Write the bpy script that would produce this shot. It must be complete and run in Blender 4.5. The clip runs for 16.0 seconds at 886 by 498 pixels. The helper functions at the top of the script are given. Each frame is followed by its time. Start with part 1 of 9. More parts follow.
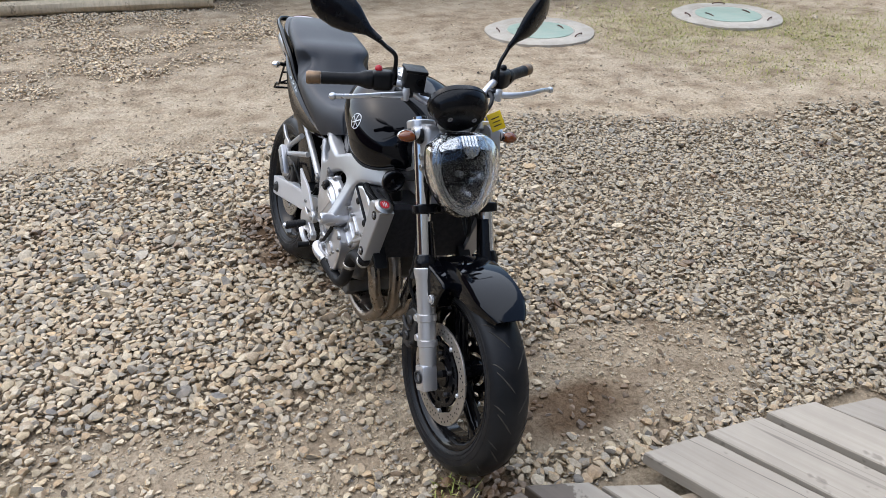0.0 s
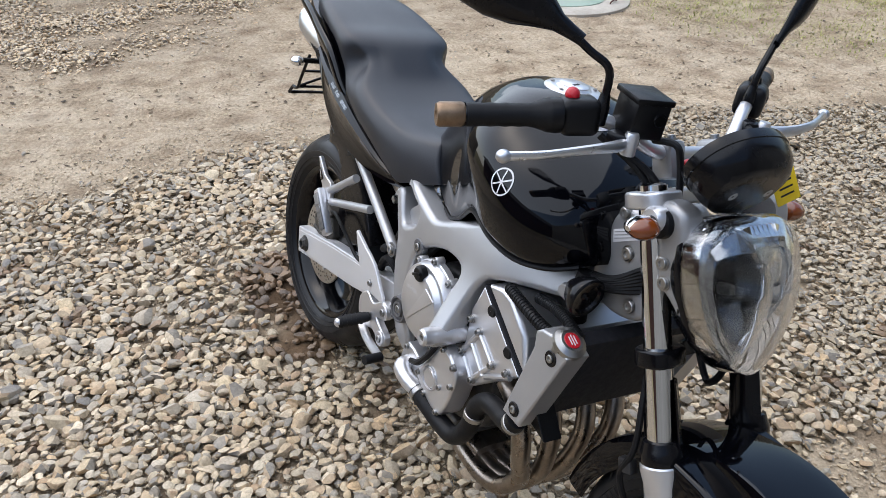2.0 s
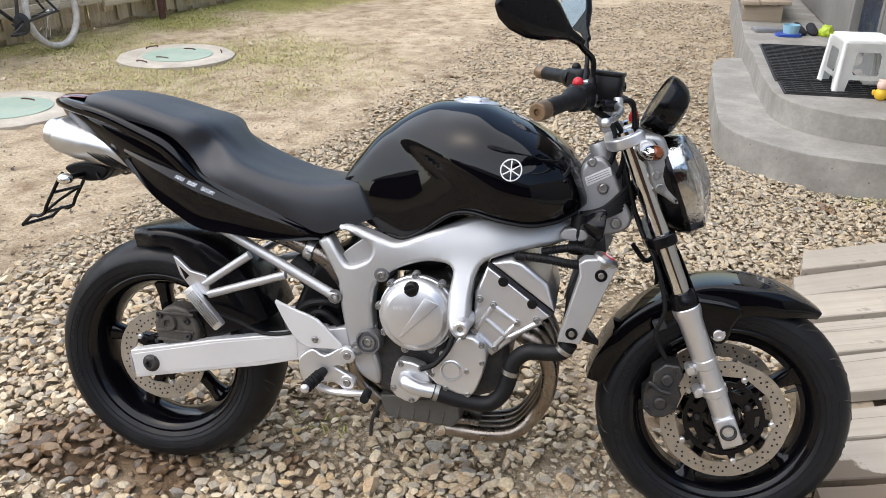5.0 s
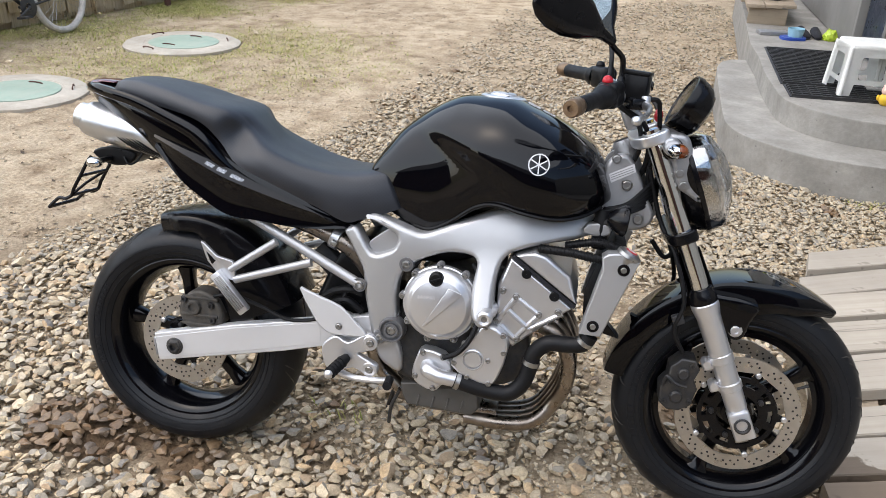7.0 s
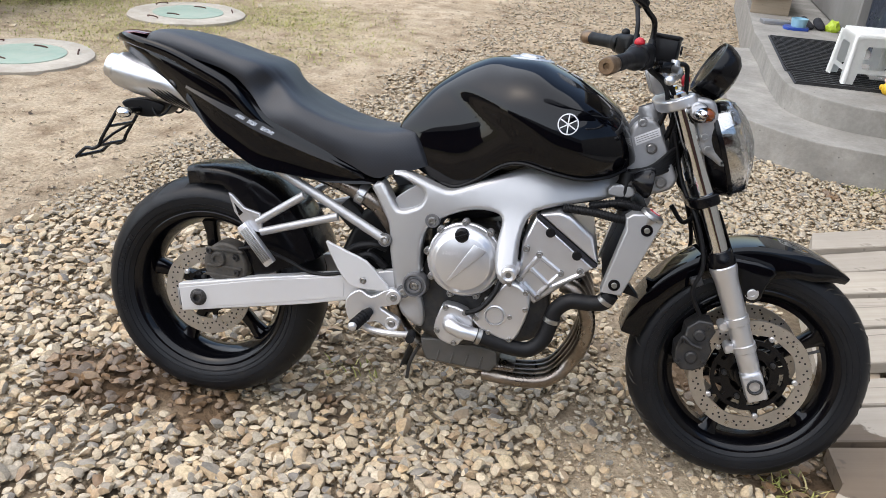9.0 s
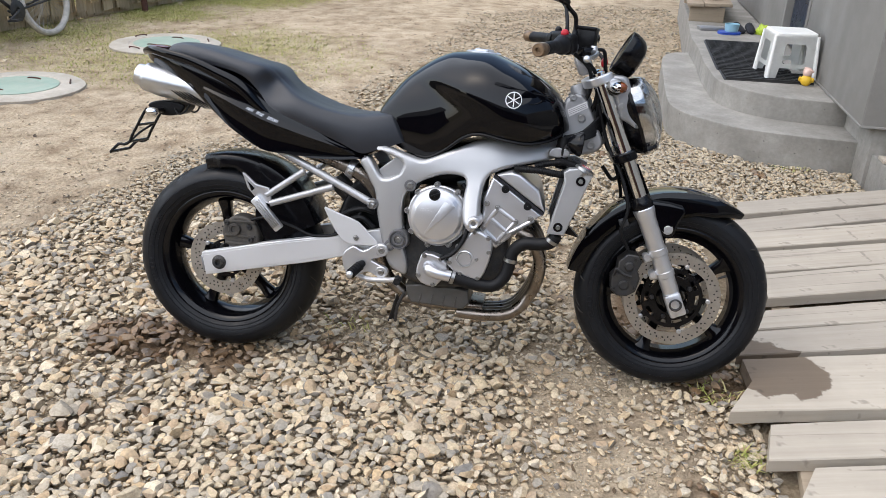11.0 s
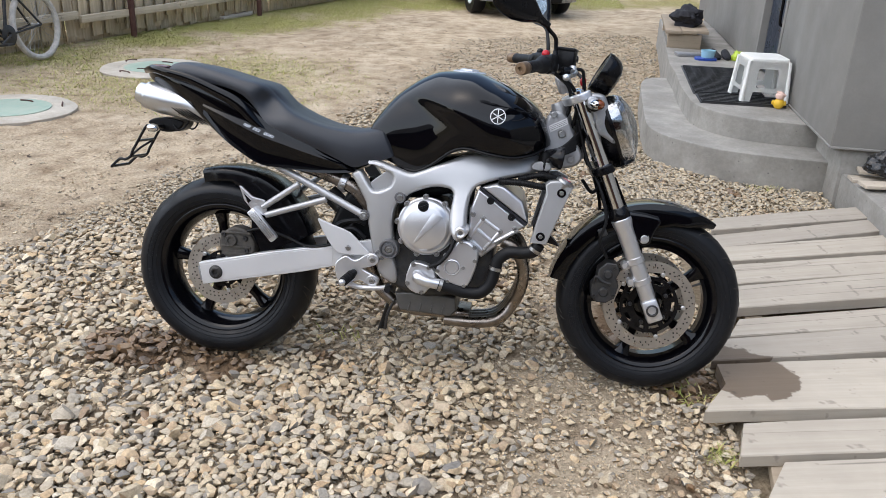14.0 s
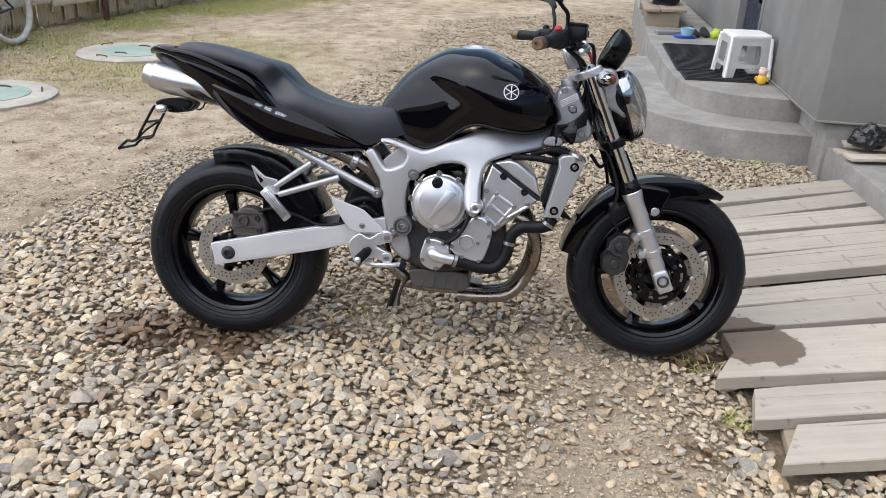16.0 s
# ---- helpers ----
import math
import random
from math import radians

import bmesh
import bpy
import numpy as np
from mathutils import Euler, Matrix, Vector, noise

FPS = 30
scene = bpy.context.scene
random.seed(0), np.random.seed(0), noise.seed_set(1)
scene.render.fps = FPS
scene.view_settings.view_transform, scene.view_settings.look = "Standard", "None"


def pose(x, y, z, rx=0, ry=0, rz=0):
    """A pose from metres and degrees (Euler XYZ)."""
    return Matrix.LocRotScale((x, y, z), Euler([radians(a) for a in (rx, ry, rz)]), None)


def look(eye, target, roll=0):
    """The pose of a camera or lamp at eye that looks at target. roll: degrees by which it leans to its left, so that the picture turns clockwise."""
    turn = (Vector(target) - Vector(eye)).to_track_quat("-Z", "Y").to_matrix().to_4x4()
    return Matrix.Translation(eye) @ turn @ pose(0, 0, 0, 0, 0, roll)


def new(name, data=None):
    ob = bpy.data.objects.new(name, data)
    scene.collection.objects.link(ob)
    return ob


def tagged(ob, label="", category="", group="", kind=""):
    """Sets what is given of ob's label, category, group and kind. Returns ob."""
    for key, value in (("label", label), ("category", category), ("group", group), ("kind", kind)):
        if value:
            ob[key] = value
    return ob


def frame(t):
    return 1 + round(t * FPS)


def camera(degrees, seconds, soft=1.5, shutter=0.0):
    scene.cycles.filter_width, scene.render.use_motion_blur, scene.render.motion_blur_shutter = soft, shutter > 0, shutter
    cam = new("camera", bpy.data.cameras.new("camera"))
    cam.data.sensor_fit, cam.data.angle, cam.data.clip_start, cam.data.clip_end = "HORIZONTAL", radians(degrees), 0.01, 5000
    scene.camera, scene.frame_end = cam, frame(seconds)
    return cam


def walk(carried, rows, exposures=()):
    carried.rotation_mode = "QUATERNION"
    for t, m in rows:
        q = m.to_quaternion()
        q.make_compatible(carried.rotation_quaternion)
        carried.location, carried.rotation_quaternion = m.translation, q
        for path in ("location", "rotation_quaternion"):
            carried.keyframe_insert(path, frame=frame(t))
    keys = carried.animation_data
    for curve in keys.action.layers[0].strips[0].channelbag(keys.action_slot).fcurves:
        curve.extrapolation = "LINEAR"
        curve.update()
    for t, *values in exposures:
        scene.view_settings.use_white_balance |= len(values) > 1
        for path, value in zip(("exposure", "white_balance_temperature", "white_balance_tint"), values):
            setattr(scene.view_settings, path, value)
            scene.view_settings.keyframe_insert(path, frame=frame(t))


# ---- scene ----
cam = camera(57.1, 16.0, soft=0.6)
PATH = [
    (0, (3.14, -0.756, 1.772), (1.57, 0.013, 0.8), -0.0),
    (0.5, (2.803, -0.746, 1.732), (1.268, 0.015, 0.7), 1.0),
    (1, (2.481, -0.657, 1.69), (0.971, 0.098, 0.618), 1.2),
    (1.5, (2.182, -0.647, 1.655), (0.705, 0.131, 0.553), 1.4),
    (2, (1.928, -0.661, 1.531), (0.451, 0.192, 0.486), 0.2),
    (2.5, (1.61, -0.707, 1.448), (0.336, 0.438, 0.413), -2.4),
    (3, (1.357, -0.886, 1.49), (0.546, 0.593, 0.415), -2.7),
    (3.5, (1.295, -1.125, 1.479), (0.694, 0.502, 0.484), -2.4),
    (3.7, (1.265, -1.238, 1.462), (0.729, 0.44, 0.515), -1.9),
    (5.8, (1.024, -1.67, 1.516), (0.71, 0.119, 0.678), 1.0),
    (6, (1.023, -1.668, 1.511), (0.707, 0.119, 0.67), 1.1),
    (6.5, (1.015, -1.679, 1.508), (0.693, 0.105, 0.661), 1.6),
    (7, (1.005, -1.684, 1.506), (0.692, 0.096, 0.65), 2.3),
    (7.5, (0.993, -1.69, 1.472), (0.687, 0.088, 0.608), 3.0),
    (8, (0.998, -1.693, 1.461), (0.701, 0.082, 0.587), 3.6),
    (8.5, (0.983, -1.71, 1.461), (0.697, 0.063, 0.579), 4.1),
    (9, (0.932, -1.766, 1.451), (0.651, 0.007, 0.568), 4.4),
    (9.5, (0.942, -1.867, 1.449), (0.661, -0.088, 0.579), 3.9),
    (9.7, (0.995, -1.888, 1.485), (0.702, -0.125, 0.587), 3.2),
    (11.8, (1.018, -2.428, 1.474), (0.835, -0.6, 0.684), 2.2),
    (12, (1.037, -2.415, 1.475), (0.857, -0.587, 0.684), 2.3),
    (12.5, (1.034, -2.411, 1.471), (0.853, -0.581, 0.685), 2.5),
    (13, (1.026, -2.416, 1.476), (0.837, -0.584, 0.696), 2.5),
    (13.5, (1.017, -2.407, 1.482), (0.827, -0.574, 0.705), 2.5),
    (14, (1.012, -2.409, 1.477), (0.823, -0.571, 0.713), 2.6),
    (14.5, (1.014, -2.407, 1.478), (0.831, -0.567, 0.715), 2.7),
    (15, (1.001, -2.416, 1.479), (0.837, -0.576, 0.712), 2.8),
    (15.5, (0.951, -2.449, 1.474), (0.811, -0.613, 0.695), 2.7),
    (16, (0.874, -2.454, 1.459), (0.761, -0.624, 0.66), 2.4),
]
walk(cam, [(t, look(eye, target, roll)) for t, eye, target, roll in PATH],
     [(0.0, 0.80, 6100, 10), (1.5, 0.80, 6100, 10), (2.5, 0.92, 6300, 10), (3.5, 1.12, 6700, 10), (6.0, 1.05, 6550, 10), (9.0, 1.02, 6500, 10), (12.0, 0.87, 6350, 10), (14.5, 0.85, 6300, 10), (16.0, 0.85, 6300, 10)])

# ---- sky and light ----
SUN_DIR = Vector((-0.44, -0.22, 0.87)).normalized()
world = bpy.data.worlds.new("sky")
scene.world = world
world.use_nodes = True
wn = world.node_tree
wn.nodes.clear()
w_out = wn.nodes.new("ShaderNodeOutputWorld")
w_bg = wn.nodes.new("ShaderNodeBackground")
w_sky = wn.nodes.new("ShaderNodeTexSky")
w_sky.sky_type = "NISHITA"
w_sky.sun_disc = False
w_sky.sun_elevation = math.asin(SUN_DIR.z)
w_sky.sun_rotation = math.atan2(SUN_DIR.x, SUN_DIR.y)
w_sky.air_density, w_sky.dust_density, w_sky.ozone_density = 1.2, 2.0, 1.2
w_hsv = wn.nodes.new("ShaderNodeHueSaturation")
w_hsv.inputs["Saturation"].default_value = 0.95
wn.links.new(w_sky.outputs["Color"], w_hsv.inputs["Color"])
wn.links.new(w_hsv.outputs["Color"], w_bg.inputs["Color"])
w_bg.inputs["Strength"].default_value = 0.12
wn.links.new(w_bg.outputs["Background"], w_out.inputs["Surface"])
sun = new("sun", bpy.data.lights.new("sun", "SUN"))
sun.data.energy, sun.data.angle, sun.data.color = 2.05, radians(122), (1.0, 0.985, 0.955)
sun.matrix_world = look(SUN_DIR * 30, (0, 0, 0))
scene.view_settings.exposure = 0.85

# ---- materials ----
def ramp(nt, src, stops):
    r = nt.nodes.new("ShaderNodeValToRGB")
    while len(r.color_ramp.elements) < len(stops):
        r.color_ramp.elements.new(0.5)
    for e, (p, c) in zip(r.color_ramp.elements, stops):
        e.position = p
        e.color = (*c, 1) if len(c) == 3 else c
    nt.links.new(src, r.inputs["Fac"])
    return r.outputs["Color"]


def noise_tex(nt, vec, scale, detail=4.0, rough=0.6):
    n = nt.nodes.new("ShaderNodeTexNoise")
    n.inputs["Scale"].default_value, n.inputs["Detail"].default_value, n.inputs["Roughness"].default_value = scale, detail, rough
    nt.links.new(vec, n.inputs["Vector"])
    return n.outputs["Fac"]


def mixed(nt, fac, a, b, mode="MIX"):
    m = nt.nodes.new("ShaderNodeMix")
    m.data_type, m.blend_type = "RGBA", mode
    for sock, val in ((m.inputs["Factor"], fac), (m.inputs["A"], a), (m.inputs["B"], b)):
        if isinstance(val, (int, float)):
            sock.default_value = val
        elif isinstance(val, tuple):
            sock.default_value = (*val, 1)
        else:
            nt.links.new(val, sock)
    return m.outputs["Result"]


def bump(nt, height, strength, distance, normal=None):
    b = nt.nodes.new("ShaderNodeBump")
    b.inputs["Strength"].default_value, b.inputs["Distance"].default_value = strength, distance
    nt.links.new(height, b.inputs["Height"])
    if normal:
        nt.links.new(normal, b.inputs["Normal"])
    return b.outputs["Normal"]


def base_mat(name):
    m = bpy.data.materials.new(name)
    m.use_nodes = True
    nt = m.node_tree
    bsdf = nt.nodes["Principled BSDF"]
    co = nt.nodes.new("ShaderNodeTexCoord").outputs["Object"]
    return m, nt, bsdf, co


def mat(name, color, rough=0.5, metal=0.0, vary=0.15, scale=12.0, fine=180.0, relief=0.0, coat=0.0, dirt=None, dirt_amount=0.0, rough_vary=0.12, spec=0.5, pits=0):
    """A surface with variation at two scales, a fine relief and, where given, dirt in blotches."""
    m, nt, bsdf, co = base_mat(name)
    big, small = noise_tex(nt, co, scale), noise_tex(nt, co, fine, 3.0)
    dark = tuple(c * (1 - vary) for c in color)
    light = tuple(min(1, c * (1 + vary)) for c in color)
    col = ramp(nt, big, [(0.3, dark), (0.7, light)])
    col = mixed(nt, vary * 0.8, col, ramp(nt, small, [(0.35, dark), (0.65, light)]))
    if dirt:
        f = ramp(nt, noise_tex(nt, co, scale * 1.7, 6.0, 0.7), [(0.62 - dirt_amount * 0.4, (0, 0, 0)), (0.75, (dirt_amount,) * 3)])
        col = mixed(nt, f, col, dirt)
    if pits:
        vo = nt.nodes.new("ShaderNodeTexVoronoi")
        vo.inputs["Scale"].default_value = pits
        nt.links.new(co, vo.inputs["Vector"])
        hole = ramp(nt, vo.outputs["Distance"], [(0.05, (1, 1, 1)), (0.11, (0, 0, 0))])
        few = ramp(nt, noise_tex(nt, co, pits * 0.4, 2), [(0.43, (0, 0, 0)), (0.52, (0.9,) * 3)])
        col = mixed(nt, mixed(nt, 1.0, hole, few, "MULTIPLY"), col, tuple(c * 0.35 for c in color))
    nt.links.new(col, bsdf.inputs["Base Color"])
    r = ramp(nt, noise_tex(nt, co, scale * 2.3), [(0.3, (max(0.02, rough - rough_vary),) * 3), (0.7, (min(1, rough + rough_vary),) * 3)])
    nt.links.new(r, bsdf.inputs["Roughness"])
    bsdf.inputs["Metallic"].default_value = metal
    bsdf.inputs["Specular IOR Level"].default_value = spec
    bsdf.inputs["Coat Weight"].default_value = coat
    bsdf.inputs["Coat Roughness"].default_value = 0.04
    if relief:
        nt.links.new(bump(nt, small, 0.5, relief), bsdf.inputs["Normal"])
    return m


M = {}
M["paint"] = mat("gloss_black_paint", (0.0015, 0.0016, 0.0026), 0.04, 0, 0.3, 5, 900, 0, rough_vary=0.015, spec=0.29)
M["plastic"] = mat("black_plastic", (0.0045, 0.0045, 0.0052), 0.38, 0, 0.25, 14, 500, 0.0002, spec=0.2)
M["satin"] = mat("satin_black", (0.0035, 0.0035, 0.0045), 0.2, 0, 0.25, 14, 500, 0, spec=0.24)
M["rubber"] = mat("rubber", (0.0045, 0.0046, 0.0055), 0.55, 0, 0.3, 10, 300, 0.0003, dirt=(0.035, 0.03, 0.025), dirt_amount=0.12, spec=0.26)
M["tyre"] = mat("tyre_rubber", (0.0075, 0.0082, 0.010), 0.42, 0, 0.25, 9, 260, 0.0004, dirt=(0.035, 0.03, 0.024), dirt_amount=0.2, spec=0.24)
M["groove"] = mat("dusty_tread_groove", (0.040, 0.036, 0.030), 0.9, 0, 0.4, 40, 300, 0)
M["wheel"] = mat("black_wheel_paint", (0.002, 0.002, 0.003), 0.13, 0, 0.2, 10, 300, 0, spec=0.3)
M["frame"] = mat("silver_frame_paint", (0.41, 0.41, 0.415), 0.40, 0.62, 0.02, 8, 900, 0, rough_vary=0.03)
M["alloy"] = mat("silver_alloy", (0.62, 0.62, 0.635), 0.32, 0.8, 0.03, 12, 900, 0.0001, rough_vary=0.04)
M["swing"] = mat("bright_swingarm_paint", (0.62, 0.62, 0.63), 0.36, 0.4, 0.02, 8, 900, 0, rough_vary=0.03)
M["cast"] = mat("grey_cast_alloy", (0.33, 0.33, 0.335), 0.42, 0.65, 0.06, 16, 600, 0.0002)
M["dark_cast"] = mat("dark_cast_alloy", (0.15, 0.15, 0.155), 0.45, 0.5, 0.1, 16, 600, 0.0003)
M["sump"] = mat("grey_sump_alloy", (0.095, 0.092, 0.087), 0.5, 0.4, 0.15, 18, 400, 0.0003, dirt=(0.10, 0.085, 0.065), dirt_amount=0.4)
M["dirty_caliper"] = mat("dirty_caliper", (0.05, 0.047, 0.043), 0.6, 0.3, 0.3, 30, 300, 0.0008, dirt=(0.14, 0.115, 0.085), dirt_amount=0.5)
M["dusty_tyre"] = mat("dusty_grey_tyre", (0.52, 0.49, 0.45), 0.85, 0, 0.25, 20, 200, 0.0006)
M["bowl"] = mat("dark_lamp_bowl", (0.13, 0.135, 0.14), 0.12, 1.0, 0.5, 22, 300, 0, rough_vary=0.08)
M["dark_metal"] = mat("dark_metal", (0.045, 0.045, 0.047), 0.5, 0.6, 0.3, 20, 300, 0.0004, dirt=(0.12, 0.1, 0.07), dirt_amount=0.4)
M["steel"] = mat("brushed_steel", (0.36, 0.355, 0.345), 0.36, 1.0, 0.1, 20, 500, 0)
M["muffler"] = mat("satin_aluminium", (0.56, 0.57, 0.59), 0.36, 1.0, 0.05, 10, 800, 0)
M["chrome"] = mat("chrome", (0.72, 0.72, 0.72), 0.06, 1.0, 0.03, 10, 300, 0, rough_vary=0.02)
M["disc"] = mat("brake_disc_steel", (0.46, 0.43, 0.39), 0.36, 0.9, 0.12, 25, 400, 0, dirt=(0.3, 0.2, 0.12), dirt_amount=0.15)
M["header"] = mat("heat_stained_steel", (0.30, 0.265, 0.23), 0.33, 1.0, 0.3, 12, 250, 0.0002, dirt=(0.13, 0.09, 0.06), dirt_amount=0.6)
M["seat"] = mat("black_seat_vinyl", (0.022, 0.023, 0.025), 0.46, 0, 0.1, 8, 700, 0.0004)
M["amber"] = mat("amber_lens", (0.17, 0.04, 0.006), 0.12, 0, 0.1, 40, 200, 0, coat=0.5)
M["red"] = mat("red_plastic", (0.45, 0.01, 0.02), 0.35, 0, 0.1, 40, 200, 0)
M["white"] = mat("white_plastic", (0.78, 0.78, 0.75), 0.4, 0, 0.05, 14, 300, 0.0001, dirt=(0.5, 0.47, 0.4), dirt_amount=0.2)
M["decal"] = mat("white_decal", (0.6, 0.6, 0.61), 0.4, 0, 0.03, 40, 300, 0)
M["decal_grey"] = mat("grey_print", (0.2, 0.2, 0.2), 0.5, 0, 0.1, 40, 300, 0)
M["silver_print"] = mat("silver_print", (0.34, 0.35, 0.37), 0.22, 1.0, 0.05, 40, 300, 0)
M["yellow"] = mat("yellow_plastic", (0.72, 0.5, 0.01), 0.4, 0, 0.1, 30, 300, 0)
M["brass"] = mat("worn_bronze_plug", (0.22, 0.15, 0.095), 0.42, 0.8, 0.25, 60, 500, 0.0005)
M["taillight"] = mat("red_lens", (0.10, 0.006, 0.008), 0.1, 0, 0.1, 40, 200, 0, coat=0.5)
M["concrete"] = mat("smooth_grey_concrete", (0.315, 0.298, 0.268), 0.85, 0, 0.26, 3.0, 48, 0.006, dirt=(0.165, 0.155, 0.136), dirt_amount=0.85, pits=19)
M["siding"] = mat("grey_wall_panel", (0.222, 0.213, 0.197), 0.75, 0, 0.16, 1.3, 90, 0.0010, dirt=(0.16, 0.152, 0.138), dirt_amount=0.65)
M["cap_conc"] = mat("pale_concrete", (0.47, 0.435, 0.37), 0.85, 0, 0.2, 4, 70, 0.0025, dirt=(0.30, 0.25, 0.19), dirt_amount=0.75)
M["hatch"] = mat("green_hatch", (0.27, 0.36, 0.29), 0.6, 0, 0.1, 5, 120, 0.0008, dirt=(0.4, 0.38, 0.32), dirt_amount=0.5)
M["navy"] = mat("navy_door_paint", (0.012, 0.022, 0.045), 0.35, 0, 0.15, 6, 200, 0)
M["mat"] = mat("black_rubber_mat", (0.016, 0.016, 0.017), 0.55, 0, 0.3, 12, 200, 0.0006, dirt=(0.10, 0.095, 0.08), dirt_amount=0.3)
M["cloth"] = mat("black_cloth", (0.008, 0.008, 0.012), 0.9, 0, 0.3, 30, 400, 0.001)
M["bag"] = mat("black_plastic_film", (0.012, 0.012, 0.013), 0.25, 0, 0.3, 15, 200, 0.0004)
M["blue"] = mat("blue_plastic", (0.02, 0.06, 0.32), 0.35, 0, 0.1, 20, 200, 0)
M["pale_blue"] = mat("pale_blue_plastic", (0.26, 0.45, 0.55), 0.4, 0, 0.1, 20, 200, 0)
M["lime"] = mat("lime_plastic", (0.42, 0.55, 0.04), 0.4, 0, 0.1, 20, 200, 0)
M["skin_pink"] = mat("pink_toy_plastic", (0.75, 0.5, 0.42), 0.45, 0, 0.05, 30, 200, 0)
M["car_paint"] = mat("silver_grey_car_paint", (0.2, 0.21, 0.22), 0.25, 0.6, 0.05, 3, 600, 0, coat=0.5)
M["rust"] = mat("rusty_steel", (0.09, 0.04, 0.03), 0.75, 0.2, 0.35, 9, 120, 0.001)


def glass_mat(name, color, rough=0.02, ior=1.45):
    m, nt, bsdf, co = base_mat(name)
    bsdf.inputs["Base Color"].default_value = (*color, 1)
    bsdf.inputs["Transmission Weight"].default_value = 1
    bsdf.inputs["IOR"].default_value = ior
    r = ramp(nt, noise_tex(nt, co, 30), [(0.3, (rough,) * 3), (0.7, (rough + 0.008,) * 3)])
    nt.links.new(r, bsdf.inputs["Roughness"])
    return m


M["glass"] = glass_mat("clear_lens", (0.97, 0.975, 0.975), 0.0, 1.22)


def wood_mat(name, dark, light, along="X"):
    """Weathered boards: grain along the board, a tint for each board, nail stains and grey wear."""
    m, nt, bsdf, co = base_mat(name)
    mp = nt.nodes.new("ShaderNodeMapping")
    mp.inputs["Scale"].default_value = (1.2, 26, 26) if along == "X" else (26, 26, 1.2)
    nt.links.new(co, mp.inputs["Vector"])
    info = nt.nodes.new("ShaderNodeObjectInfo")
    sh = nt.nodes.new("ShaderNodeVectorMath")
    sh.operation = "SCALE"
    sh.inputs[0].default_value = (7, 13, 17)
    nt.links.new(info.outputs["Random"], sh.inputs["Scale"])
    ad = nt.nodes.new("ShaderNodeVectorMath")
    nt.links.new(mp.outputs["Vector"], ad.inputs[0])
    nt.links.new(sh.outputs["Vector"], ad.inputs[1])
    g = noise_tex(nt, ad.outputs["Vector"], 1.6, 6, 0.65)
    col = ramp(nt, g, [(0.25, dark), (0.72, light)])
    blotch = noise_tex(nt, co, 3.0, 5, 0.6)
    col = mixed(nt, ramp(nt, blotch, [(0.4, (0, 0, 0)), (0.75, (0.45,) * 3)]), col, tuple(c * 0.72 for c in dark))
    mp2 = nt.nodes.new("ShaderNodeMapping")
    mp2.inputs["Scale"].default_value = (0.35, 9, 9) if along == "X" else (9, 9, 0.35)
    nt.links.new(co, mp2.inputs["Vector"])
    ad2 = nt.nodes.new("ShaderNodeVectorMath")
    nt.links.new(mp2.outputs["Vector"], ad2.inputs[0])
    nt.links.new(sh.outputs["Vector"], ad2.inputs[1])
    crack = ramp(nt, noise_tex(nt, ad2.outputs["Vector"], 1.0, 3, 0.45), [(0.488, (0, 0, 0)), (0.497, (1, 1, 1)), (0.503, (1, 1, 1)), (0.512, (0, 0, 0))])
    some = ramp(nt, noise_tex(nt, ad2.outputs["Vector"], 0.6, 2), [(0.50, (0, 0, 0)), (0.60, (0.7,) * 3)])
    split = mixed(nt, 1.0, crack, some, "MULTIPLY")
    col = mixed(nt, split, col, tuple(c * 0.3 for c in dark))
    knot = ramp(nt, noise_tex(nt, co, 16, 2), [(0.66, (0, 0, 0)), (0.72, (0.6,) * 3)])
    col = mixed(nt, knot, col, tuple(c * 0.5 for c in dark))
    tint = ramp(nt, info.outputs["Random"], [(0.0, (0.82, 0.8, 0.78)), (1.0, (1.08, 1.05, 1.0))])
    col = mixed(nt, 1.0, col, tint, "MULTIPLY")
    nt.links.new(col, bsdf.inputs["Base Color"])
    bsdf.inputs["Roughness"].default_value = 0.8
    nt.links.new(bump(nt, g, 0.35, 0.002), bsdf.inputs["Normal"])
    return m, nt, bsdf, co, col


M["plank"] = wood_mat("weathered_plank", (0.42, 0.37, 0.30), (0.50, 0.45, 0.38))[0]
M["fence"] = wood_mat("old_fence_board", (0.42, 0.345, 0.235), (0.72, 0.62, 0.46), "Z")[0]
M["bench"] = wood_mat("bench_wood", (0.27, 0.22, 0.16), (0.38, 0.32, 0.25))[0]
M["rail"] = wood_mat("grey_fence_rail", (0.36, 0.31, 0.23), (0.58, 0.51, 0.40))[0]
M["lamp_chrome"] = mat("aged_reflector", (0.36, 0.36, 0.37), 0.08, 1.0, 0.5, 26, 300, 0, rough_vary=0.06)

# ---- building blocks ----
def part(name, bm, material, parent=None, label="", smooth=35.0):
    me = bpy.data.meshes.new(name)
    bmesh.ops.recalc_face_normals(bm, faces=bm.faces)
    bm.to_mesh(me)
    bm.free()
    if smooth:
        me.shade_smooth()
        me.set_sharp_from_angle(angle=radians(smooth))
    me.materials.append(M[material] if isinstance(material, str) else material)
    ob = new(name, me)
    if smooth and len(me.polygons) < 4000 and any(len(p.vertices) > 4 for p in me.polygons):
        wnm = ob.modifiers.new("flat_faces", "WEIGHTED_NORMAL")
        wnm.keep_sharp = True
    ob.parent = parent
    if label:
        tagged(ob, label)
    return ob


